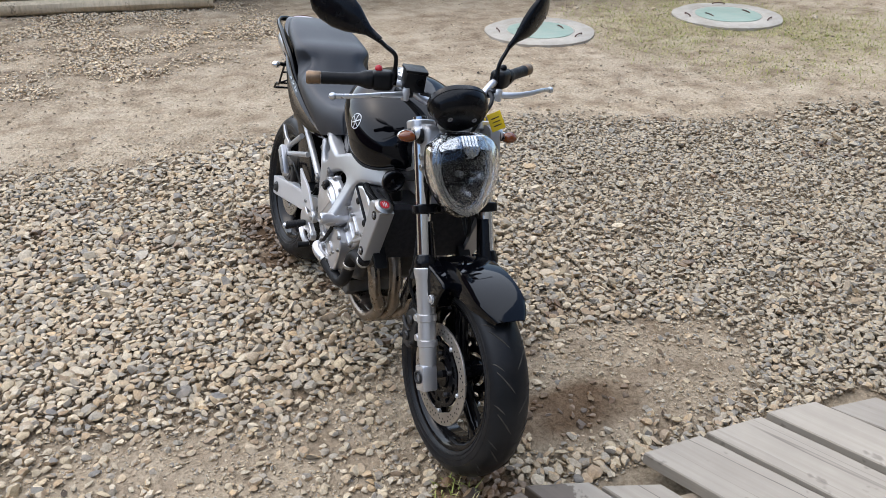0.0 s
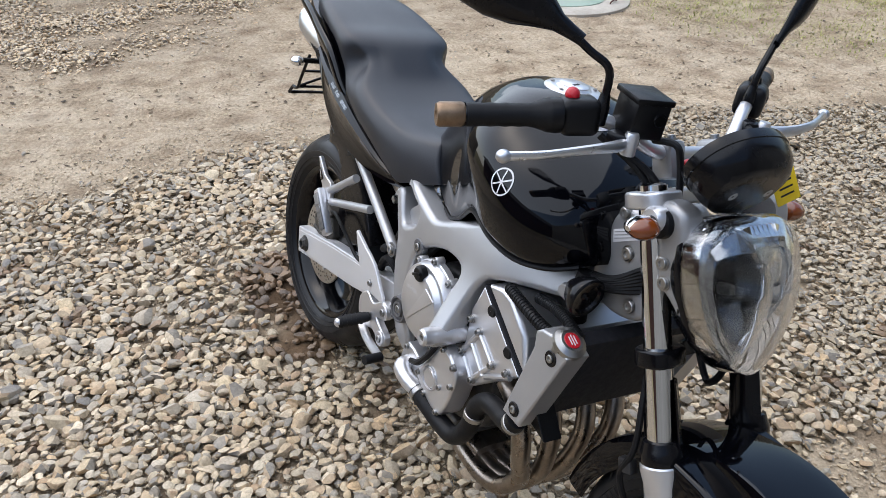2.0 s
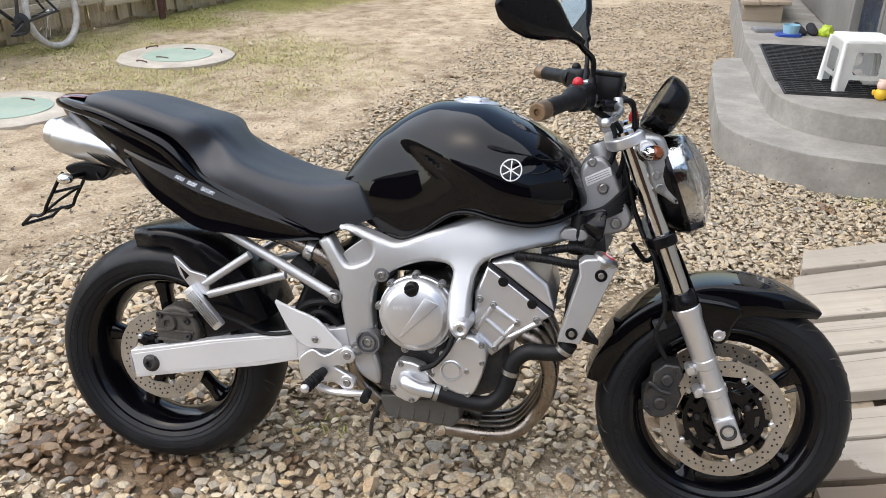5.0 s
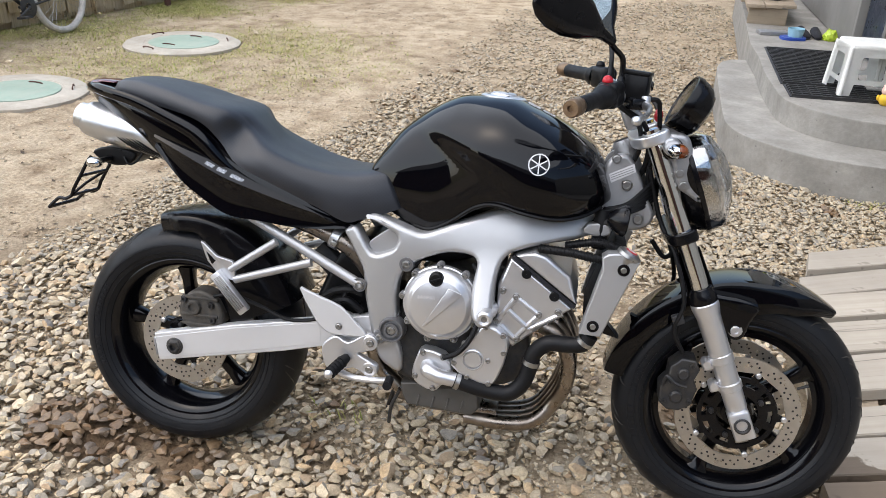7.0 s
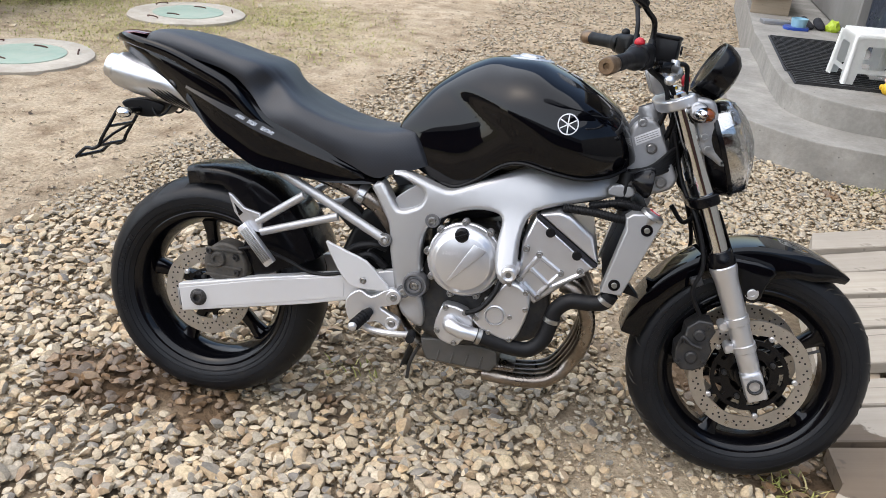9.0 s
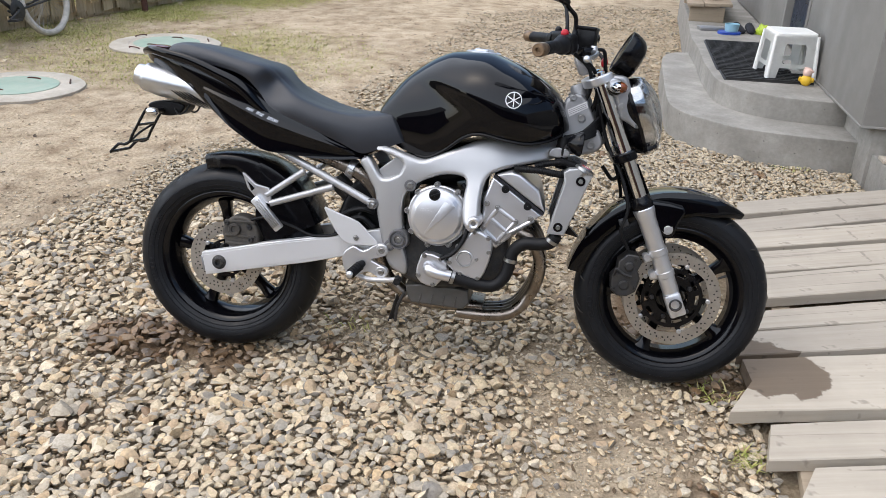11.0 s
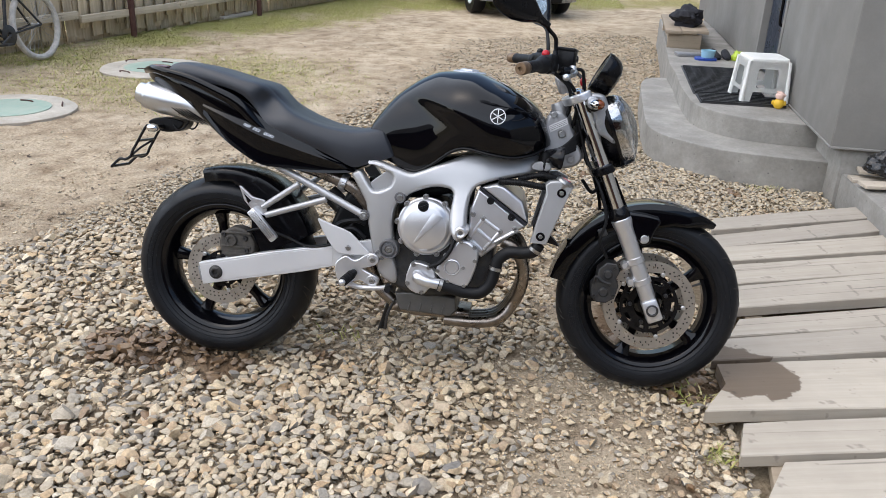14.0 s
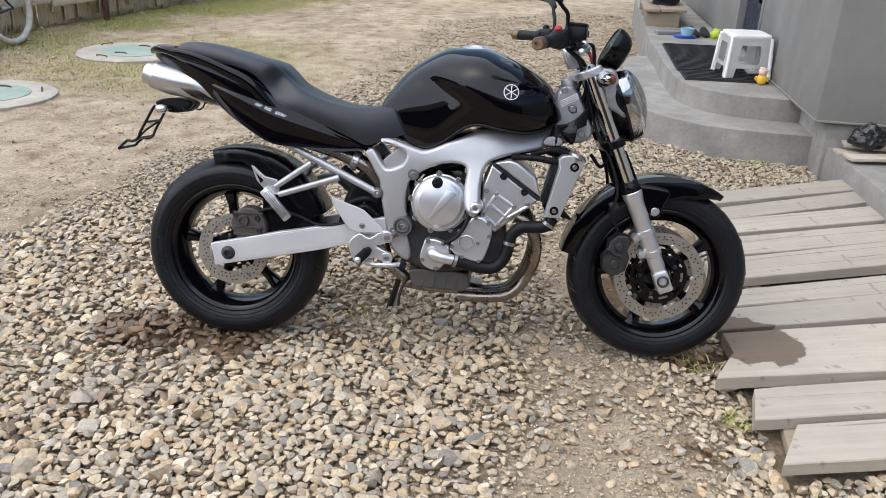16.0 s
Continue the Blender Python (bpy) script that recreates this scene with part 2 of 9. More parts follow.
def thing(name, label, category, m=None, group="", kind=""):
    ob = new(name)
    ob.empty_display_size = 0.1
    if m is not None:
        ob.matrix_basis = m
    return tagged(ob, label, category, group, kind)


def spline(pts, n=8, closed=False):
    """Points along a smooth curve through pts."""
    P = [Vector(p) for p in pts]
    out = []
    k = len(P)
    for i in range(k if closed else k - 1):
        p0 = P[(i - 1) % k] if closed or i > 0 else P[0] * 2 - P[1]
        p1, p2 = P[i], P[(i + 1) % k]
        p3 = P[(i + 2) % k] if closed or i + 2 < k else P[-1] * 2 - P[-2]
        for j in range(n):
            t = j / n
            out.append(0.5 * (2 * p1 + (p2 - p0) * t + (2 * p0 - 5 * p1 + 4 * p2 - p3) * t * t + (3 * p1 - p0 - 3 * p2 + p3) * t ** 3))
    if not closed:
        out.append(P[-1])
    return out


def skin(bm, rings, cap=True, closed=True):
    vs = [[bm.verts.new(p) for p in r] for r in rings]
    n = len(vs[0])
    for a, b in zip(vs, vs[1:]):
        for i in range(n if closed else n - 1):
            j = (i + 1) % n
            bm.faces.new((a[i], a[j], b[j], b[i]))
    if cap:
        for r in (vs[0], vs[-1]):
            try:
                bm.faces.new(r)
            except ValueError:
                pass
    return vs


def tube(bm, pts, radius, seg=12, flat=1.0, n=6, cap=True, up=(0, 1, 0)):
    """A round or flattened bar along a smooth path; radius may be a list, one value a point."""
    path = spline(pts, n) if n > 1 and len(pts) > 2 else [Vector(p) for p in pts]
    rad = radius if isinstance(radius, (list, tuple)) else [radius] * len(pts)
    rings = []
    side = None
    for i, p in enumerate(path):
        d = (path[min(i + 1, len(path) - 1)] - path[max(i - 1, 0)]).normalized()
        if side is None:
            ref = Vector(up) if abs(d.dot(Vector(up))) < 0.9 else Vector((1, 0, 0))
            side = d.cross(ref).normalized()
        side = (side - d * side.dot(d)).normalized()
        oth = d.cross(side)
        f = i / max(1, len(path) - 1) * (len(rad) - 1)
        k = min(int(f), len(rad) - 2) if len(rad) > 1 else 0
        r = rad[k] + (rad[min(k + 1, len(rad) - 1)] - rad[k]) * (f - k)
        rings.append([p + r * (math.cos(a) * side + flat * math.sin(a) * oth) for a in [2 * math.pi * s / seg for s in range(seg)]])
    skin(bm, rings, cap)
    return bm


def lathe(bm, profile, centre=(0, 0, 0), axis=(0, 1, 0), seg=32, cap=False, arc=None):
    """Turns (radius, along) pairs round an axis through centre."""
    ax = Vector(axis).normalized()
    u = ax.orthogonal().normalized()
    if abs(ax.y) > 0.99:
        u = Vector((1, 0, 0))
    v = ax.cross(u)
    c = Vector(centre)
    rings = [[c + ax * h + r * (math.cos(a) * u + math.sin(a) * v) for a in [2 * math.pi * s / seg for s in range(seg)]] for r, h in profile]
    skin(bm, rings, cap)
    return bm


def smooth_poly(pts, n=4):
    return [(p.x, p.y) for p in spline([(x, z, 0) for x, z in pts], n, True)]


def inset(poly, d):
    k = len(poly)
    area = sum(poly[i][0] * poly[(i + 1) % k][1] - poly[(i + 1) % k][0] * poly[i][1] for i in range(k))
    s = 1 if area > 0 else -1
    out = []
    for i in range(k):
        a, b, c = Vector(poly[i - 1]), Vector(poly[i]), Vector(poly[(i + 1) % k])
        e1, e2 = (b - a).normalized(), (c - b).normalized()
        nrm = Vector((-(e1.y + e2.y), e1.x + e2.x)) * s
        if nrm.length < 1e-6:
            nrm = Vector((-e1.y, e1.x)) * s
        nrm.normalize()
        q = b + nrm * d
        out.append((q.x, q.y))
    return out


def plate(bm, poly, y0, y1, r=0.004, both=False, steps=3):
    """A slab with the outline poly in x and z between y0 and y1, its edge at y1 rounded."""
    s = 1 if y1 > y0 else -1
    levels = [(0.0, y0)]
    if both:
        levels = [(r * (1 - math.sin(math.pi / 2 * i / steps)), y0 + s * r * (1 - math.cos(math.pi / 2 * i / steps))) for i in range(steps + 1)]
    levels += [(r * (1 - math.cos(math.pi / 2 * i / steps)), y1 - s * r * (1 - math.sin(math.pi / 2 * i / steps))) for i in range(steps + 1)]
    rings = []
    for d, y in levels:
        q = inset(poly, d) if d > 1e-6 else poly
        rings.append([(x, y, z) for x, z in q])
    skin(bm, rings, True)
    return bm


def bent(bm, f):
    for v in bm.verts:
        v.co = Vector(f(v.co))
    return bm


def box(bm, size, m=None, r=0.004, seg=2):
    made = bmesh.ops.create_cube(bm, size=1.0)["verts"]
    for v in made:
        v.co = Vector((v.co.x * size[0], v.co.y * size[1], v.co.z * size[2]))
    if r:
        es = list({e for v in made for e in v.link_edges})
        res = bmesh.ops.bevel(bm, geom=es, offset=min(r, min(size) * 0.45), segments=seg, profile=0.5, affect="EDGES")
        made = list({v for f in res["faces"] for v in f.verts} | {v for v in made if v.is_valid})
    if m is not None:
        bmesh.ops.transform(bm, matrix=m, verts=made)
    return bm


def ball(bm, size, m=None, u=14, v=9):
    made = bmesh.ops.create_uvsphere(bm, u_segments=u, v_segments=v, radius=1.0)["verts"]
    bmesh.ops.transform(bm, matrix=(m or Matrix()) @ Matrix.Diagonal((*size, 1)), verts=made)
    return bm


def BM():
    return bmesh.new()


def line_map(poly, t):
    """Value at t by straight steps through (t, value) pairs."""
    if t <= poly[0][0]:
        return poly[0][1]
    for (a, va), (b, vb) in zip(poly, poly[1:]):
        if t <= b:
            f = (t - a) / (b - a)
            return va + (vb - va) * f
    return poly[-1][1]


def smooth_map(poly, t):
    """Value at t by a smooth curve through (t, value) pairs."""
    if t <= poly[0][0]:
        return poly[0][1]
    if t >= poly[-1][0]:
        return poly[-1][1]
    for i in range(len(poly) - 1):
        a, va = poly[i]
        b, vb = poly[i + 1]
        if t <= b:
            h = b - a
            f = (t - a) / h
            m0 = (vb - poly[i - 1][1]) / (b - poly[i - 1][0]) if i else (vb - va) / h
            m1 = (poly[i + 2][1] - va) / (poly[i + 2][0] - a) if i + 2 < len(poly) else (vb - va) / h
            return (2 * f ** 3 - 3 * f * f + 1) * va + (f ** 3 - 2 * f * f + f) * h * m0 + (-2 * f ** 3 + 3 * f * f) * vb + (f ** 3 - f * f) * h * m1


def bolt(name, at, axis, parent, r=0.009, h=0.006, material="steel", socket=True):
    """A socket-head screw: a rounded head on a washer with a recess."""
    bm = BM()
    prof = [(r * 1.35, -0.004), (r * 1.35, 0.0), (r, 0.0), (r, h * 0.8), (r * 0.88, h)]
    prof += [(r * 0.52, h), (r * 0.52, h * 0.35), (0.0005, h * 0.35)] if socket else [(r * 0.5, h * 1.15), (0.0005, h * 1.2)]
    lathe(bm, prof, at, axis, 12)
    screw = part(name, bm, material, parent)
    if socket and r > 0.0065 and parent.parent is None:
        # flat dark ring: the shade of the screw's sunken well, put in as colour
        bm = BM()
        lathe(bm, [(r * 1.3, 0.0008), (r * 1.75, 0.0008), (r * 1.8, -0.002)], at, axis, 16)
        part("washer_or_well_ring", bm, "dark_cast", parent)
    return screw

# ---- ground ----
GRAVEL_EDGE = [(-8, -2.2), (-1.1, -1.52), (0.1, -1.33), (1.8, -0.98), (2.5, -0.76), (3.2, -0.55), (4.4, -0.33), (8.0, 0.0), (9.2, 1.4), (12, 3.6)]
GRASS_EDGE = [(-9, -9.0), (3.4, -6.0), (4.6, -3.9), (5.2, -3.4), (9.2, -1.8), (11.2, -0.9), (13.5, 3.0), (16, 12.0)]


def lump(x, y, s, seed=0.0):
    return noise.noise(Vector((x * s + seed, y * s - seed, seed * 0.7)))


def gravel_cover(x, y):
    """Share of the ground that stones cover, 0 to 1."""
    e = line_map(GRAVEL_EDGE, y) + 0.25 * lump(x, y, 1.3, 3.1)
    c = min(1.0, max(0.0, (x - e) / 0.35 + 0.5))
    mud = 0.55 * max(0.0, 1 - ((x - 1.25) / 0.62) ** 2 - ((y + 0.75) / 0.75) ** 2)
    mud = max(mud, 1.35 * max(0.0, 1 - ((x - 1.37) / 0.36) ** 2 - ((y - 0.80) / 0.62) ** 2))
    mud = max(mud, 0.42 * max(0.0, 1 - ((x - 1.22) / 0.42) ** 2 - ((y + 0.1) / 0.62) ** 2))
    mud = max(mud, 0.4 * max(0.0, 1 - ((x - 0.55) / 0.33) ** 2 - ((y - 0.4) / 0.5) ** 2))
    mud = max(mud, 0.35 * max(0.0, 1 - ((x + 0.02) / 0.22) ** 2 - ((y + 0.06) / 0.12) ** 2))
    c *= 1 - 0.6 * min(1, mud * 1.7) - 0.18 * min(1, max(0, mud - 0.85) * 2.5)
    c *= 0.72 + 0.28 * min(1, max(0, 0.9 + 1.7 * lump(x, y, 2.1, 7.7)))
    c *= 1 - 0.15 * min(1, max(0, (y - 1.2) / 1.5)) - 0.45 * min(1, max(0, (y - 3.0) / 2.0))
    bank = min(1.0, 2.2 * max(0.0, 1 - ((x + 4.3) / 1.75) ** 2 - ((y + 0.6) / 2.1) ** 2))
    loose = 0.02 + 0.8 * bank * min(1, max(0.1, 0.65 + 1.3 * lump(x, y, 2.0, 1.7)))
    return max(c, loose if x < e else 0.0)


def grass_cover(x, y):
    e = line_map(GRASS_EDGE, y) + 0.5 * lump(x, y, 0.9, 5.5)
    c = min(1.0, max(0.0, (e - x) / 1.0 + 0.5))
    thin = max(0.0, 1 - ((x + 2.2) / 1.9) ** 2 - ((y - 4.8) / 1.7) ** 2)
    c = max(c, 0.42 * thin)
    return c * min(1, max(0.2, 0.85 + 1.4 * lump(x, y, 1.4, 9.1)))


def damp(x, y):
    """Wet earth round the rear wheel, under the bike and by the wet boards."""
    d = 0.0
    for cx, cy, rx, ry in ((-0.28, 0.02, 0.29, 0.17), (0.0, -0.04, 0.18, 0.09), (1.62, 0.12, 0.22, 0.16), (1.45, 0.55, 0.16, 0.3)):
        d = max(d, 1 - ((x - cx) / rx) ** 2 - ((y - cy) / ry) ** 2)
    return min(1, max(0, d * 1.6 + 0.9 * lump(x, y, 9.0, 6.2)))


def ground_z(x, y):
    near = 1 / (1 + ((x * x + y * y) / 60) ** 2)
    return near * (0.010 * lump(x, y, 1.6, 0.4) + 0.006 * lump(x, y, 6.0, 2.4)) - 0.004


def bed_z(x, y):
    """The earth itself: it lies deeper where the gravel is thick, and is rough with clods and small hollows elsewhere."""
    if abs(x) > 7 or not -4.5 < y < 11:
        return ground_z(x, y)
    c = gravel_cover(x, y)
    clod = 0.009 * lump(x, y, 11.0, 4.4) + 0.006 * lump(x, y, 23.0, 8.3)
    return ground_z(x, y) - 0.013 * min(1, max(0, c - 0.25) / 0.5) + (1 - c) * clod


def steps(lo, hi, fine_lo, fine_hi, d):
    out, v = [], fine_lo
    while v < fine_hi:
        out.append(v)
        v += d
    k, v = d, fine_hi
    while v < hi:
        out.append(v)
        k *= 1.35
        v += k
    out.append(hi)
    k, v = d, fine_lo
    while v > lo:
        k *= 1.35
        v -= k
        out.append(max(v, lo))
    return sorted(set(out))


def make_ground():
    xs, ys = steps(-900, 900, -6.0, 3.4, 0.05), steps(-900, 900, -2.4, 13.0, 0.05)
    verts = [(x, y, bed_z(x, y)) for y in ys for x in xs]
    w = len(xs)
    faces = [(j * w + i, j * w + i + 1, (j + 1) * w + i + 1, (j + 1) * w + i) for j in range(len(ys) - 1) for i in range(w - 1)]
    me = bpy.data.meshes.new("ground")
    me.from_pydata(verts, [], faces)
    me.shade_smooth()
    cov = me.color_attributes.new("cover", "FLOAT_COLOR", "POINT")
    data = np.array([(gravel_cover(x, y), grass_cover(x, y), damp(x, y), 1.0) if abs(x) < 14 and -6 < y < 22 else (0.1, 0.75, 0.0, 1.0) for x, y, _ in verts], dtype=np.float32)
    cov.data.foreach_set("color", data.ravel())
    m, nt, bsdf, co = base_mat("earth")
    at = nt.nodes.new("ShaderNodeAttribute")
    at.attribute_name = "cover"
    sep = nt.nodes.new("ShaderNodeSeparateColor")
    nt.links.new(at.outputs["Color"], sep.inputs["Color"])
    big, mid, fine = noise_tex(nt, co, 0.7, 5), noise_tex(nt, co, 5.0, 6, 0.65), noise_tex(nt, co, 60.0, 5, 0.7)
    dry = ramp(nt, mid, [(0.28, (0.31, 0.235, 0.150)), (0.5, (0.545, 0.43, 0.29)), (0.70, (0.71, 0.595, 0.44))])
    dry = mixed(nt, ramp(nt, big, [(0.45, (0, 0, 0)), (0.65, (0.55,) * 3)]), dry, (0.24, 0.18, 0.115))
    dry = mixed(nt, 0.5, dry, ramp(nt, fine, [(0.36, (0.16, 0.115, 0.07)), (0.62, (0.62, 0.51, 0.37))]))
    clods = noise_tex(nt, co, 17.0, 6, 0.75)
    dry = mixed(nt, ramp(nt, clods, [(0.56, (0, 0, 0)), (0.70, (0.75,) * 3)]), dry, (0.17, 0.122, 0.072))
    dry = mixed(nt, ramp(nt, noise_tex(nt, co, 2.1, 5, 0.6), [(0.50, (0, 0, 0)), (0.68, (0.7,) * 3)]), dry, (0.60, 0.50, 0.365))
    silt = ramp(nt, mid, [(0.3, (0.20, 0.153, 0.10)), (0.7, (0.38, 0.30, 0.205))])
    silt = mixed(nt, 0.45, silt, ramp(nt, fine, [(0.35, (0.135, 0.104, 0.068)), (0.65, (0.40, 0.325, 0.225))]))
    col = mixed(nt, sep.outputs["Red"], dry, silt)
    sod = ramp(nt, noise_tex(nt, co, 22, 5, 0.7), [(0.3, (0.15, 0.11, 0.057)), (0.5, (0.265, 0.225, 0.088)), (0.75, (0.39, 0.35, 0.15))])
    col = mixed(nt, sep.outputs["Green"], col, sod)
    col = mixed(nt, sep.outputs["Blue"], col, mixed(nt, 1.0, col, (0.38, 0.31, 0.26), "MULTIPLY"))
    nt.links.new(col, bsdf.inputs["Base Color"])
    bsdf.inputs["Roughness"].default_value = 0.95
    bsdf.inputs["Specular IOR Level"].default_value = 0.2
    n1 = bump(nt, clods, 0.9, 0.03, bump(nt, mid, 0.8, 0.04))
    nt.links.new(bump(nt, fine, 0.7, 0.006, n1), bsdf.inputs["Normal"])
    me.materials.append(m)
    tagged(new("ground", me), "bare brown earth yard with dry ruts and thin grass", "ground", kind="structure")


def stone_mat(wet=False, tone=(1.13, 1.085, 1.03), name="river_stone"):
    m, nt, bsdf, co = base_mat("wet_river_stone" if wet else name)
    geo = nt.nodes.new("ShaderNodeNewGeometry")
    r = geo.outputs["Random Per Island"]
    col = ramp(nt, r, [(0.0, (0.247, 0.237, 0.214)), (0.10, (0.412, 0.355, 0.260)), (0.22, (0.515, 0.430, 0.293)), (0.32, (0.350, 0.255, 0.163)), (0.42, (0.577, 0.505, 0.372)), (0.50, (0.319, 0.300, 0.256)),
                       (0.60, (0.175, 0.170, 0.163)), (0.70, (0.464, 0.410, 0.321)), (0.79, (0.515, 0.385, 0.233)), (0.86, (0.319, 0.245, 0.172)), (0.93, (0.639, 0.560, 0.423)), (1.0, (0.381, 0.360, 0.316))])
    fine = noise_tex(nt, co, 120, 6, 0.7)
    col = mixed(nt, 1.0, col, tone, "MULTIPLY")
    col = mixed(nt, 0.8, col, ramp(nt, fine, [(0.3, (0.6,) * 3), (0.7, (1.3, 1.29, 1.27))]), "MULTIPLY")
    vein = ramp(nt, noise_tex(nt, co, 34, 3, 0.5), [(0.44, (1, 1, 1)), (0.49, (0.72, 0.70, 0.66)), (0.53, (1, 1, 1))])
    col = mixed(nt, 0.6, col, vein, "MULTIPLY")
    dust = ramp(nt, noise_tex(nt, co, 14, 4), [(0.42, (0, 0, 0)), (0.72, (0.5,) * 3)])
    col = mixed(nt, dust, col, (0.42, 0.35, 0.26))
    if wet:
        col = mixed(nt, 1.0, col, (0.42, 0.34, 0.28), "MULTIPLY")
    nt.links.new(col, bsdf.inputs["Base Color"])
    bsdf.inputs["Roughness"].default_value = 0.35 if wet else 0.8
    bsdf.inputs["Specular IOR Level"].default_value = 0.4 if wet else 0.3
    nt.links.new(bump(nt, fine, 0.6, 0.004), bsdf.inputs["Normal"])
    return m


M["stone"] = stone_mat()
M["stone_wet"] = stone_mat(True)
M["stone_grey"] = stone_mat(False, (0.90, 0.885, 0.86), "grey_river_stone")
M["stone_pale"] = stone_mat(False, (1.45, 1.35, 1.24), "pale_dusty_stone")


def ico(sub, seed):
    """A worn stone: a flattened ball, cut by a few random planes."""
    rng = np.random.default_rng(seed)
    bm = bmesh.new()
    bmesh.ops.create_icosphere(bm, subdivisions=sub, radius=1.0)
    v = np.array([p.co[:] for p in bm.verts])
    f = np.array([[q.index for q in p.verts] for p in bm.faces])
    bm.free()
    for _ in range(11):
        d = rng.normal(size=3)
        d /= np.linalg.norm(d)
        h = rng.uniform(0.40, 0.77)
        over = np.maximum(v @ d - h, 0)
        v = v - np.outer(over, d)
    v *= 1 + rng.normal(size=(len(v), 1)) * (0.025 if sub > 1 else 0.08)
    v /= np.abs(v).max(axis=0)
    return v, f


def scatter_stones(name, spots, sub, label, material="stone"):
    """One mesh of many stones; spots are (x, y, z, size)."""
    shapes = [ico(sub, s) for s in range(14)]
    rng = np.random.default_rng(11 + sub)
    V, F, base = [], [], 0
    for x, y, z, s in spots:
        v, f = shapes[rng.integers(14)]
        q = v * np.array([1.0, rng.uniform(0.60, 0.98), rng.uniform(0.36, 0.66)]) * s
        tx, ty, a = rng.normal() * 0.25, rng.normal() * 0.25, rng.uniform(0, 2 * math.pi)
        rx = np.array([[1, 0, 0], [0, math.cos(tx), -math.sin(tx)], [0, math.sin(tx), math.cos(tx)]])
        ry = np.array([[math.cos(ty), 0, math.sin(ty)], [0, 1, 0], [-math.sin(ty), 0, math.cos(ty)]])
        rz = np.array([[math.cos(a), -math.sin(a), 0], [math.sin(a), math.cos(a), 0], [0, 0, 1]])
        V.append(q @ (rz @ ry @ rx).T + np.array([x, y, z + 0.22 * s]))
        F.append(f + base)
        base += len(v)
    V, F = np.concatenate(V), np.concatenate(F)
    me = bpy.data.meshes.new(name)
    me.vertices.add(len(V))
    me.vertices.foreach_set("co", V.astype(np.float32).ravel())
    me.loops.add(F.size)
    me.loops.foreach_set("vertex_index", F.astype(np.int32).ravel())
    me.polygons.add(len(F))
    me.polygons.foreach_set("loop_start", np.arange(0, F.size, 3, dtype=np.int32))
    me.update()
    me.validate()
    me.shade_smooth()
    me.set_sharp_from_angle(angle=radians(26 if sub > 1 else 12))
    me.materials.append(M[material])
    return tagged(new(name, me), label, "gravel", kind="stuff")


LIDS = [(-2.80, 3.08, 0.47), (-2.53, 4.93, 0.49)]


def taken(x, y):
    """Where no stone can lie: under the boards, the steps and the lids."""
    if x > 1.74 + 0.02 * y and x < 2.85 and -0.58 + 0.22 * (x - 1.7) < y < 1.6 + 0.45 * (x - 1.95):
        return True
    if x > line_map([(2.52, 2.82), (2.6, 2.4), (2.75, 2.08), (3.0, 1.85), (3.3, 1.80), (4.6, 1.9), (5.05, 2.1), (6.4, 2.31), (8.6, 2.53)], y) and y > 2.52:
        return True
    if x > 2.79 and y < 2.6:
        return True
    return any((x - a) ** 2 + (y - b) ** 2 < r * r for a, b, r in LIDS)


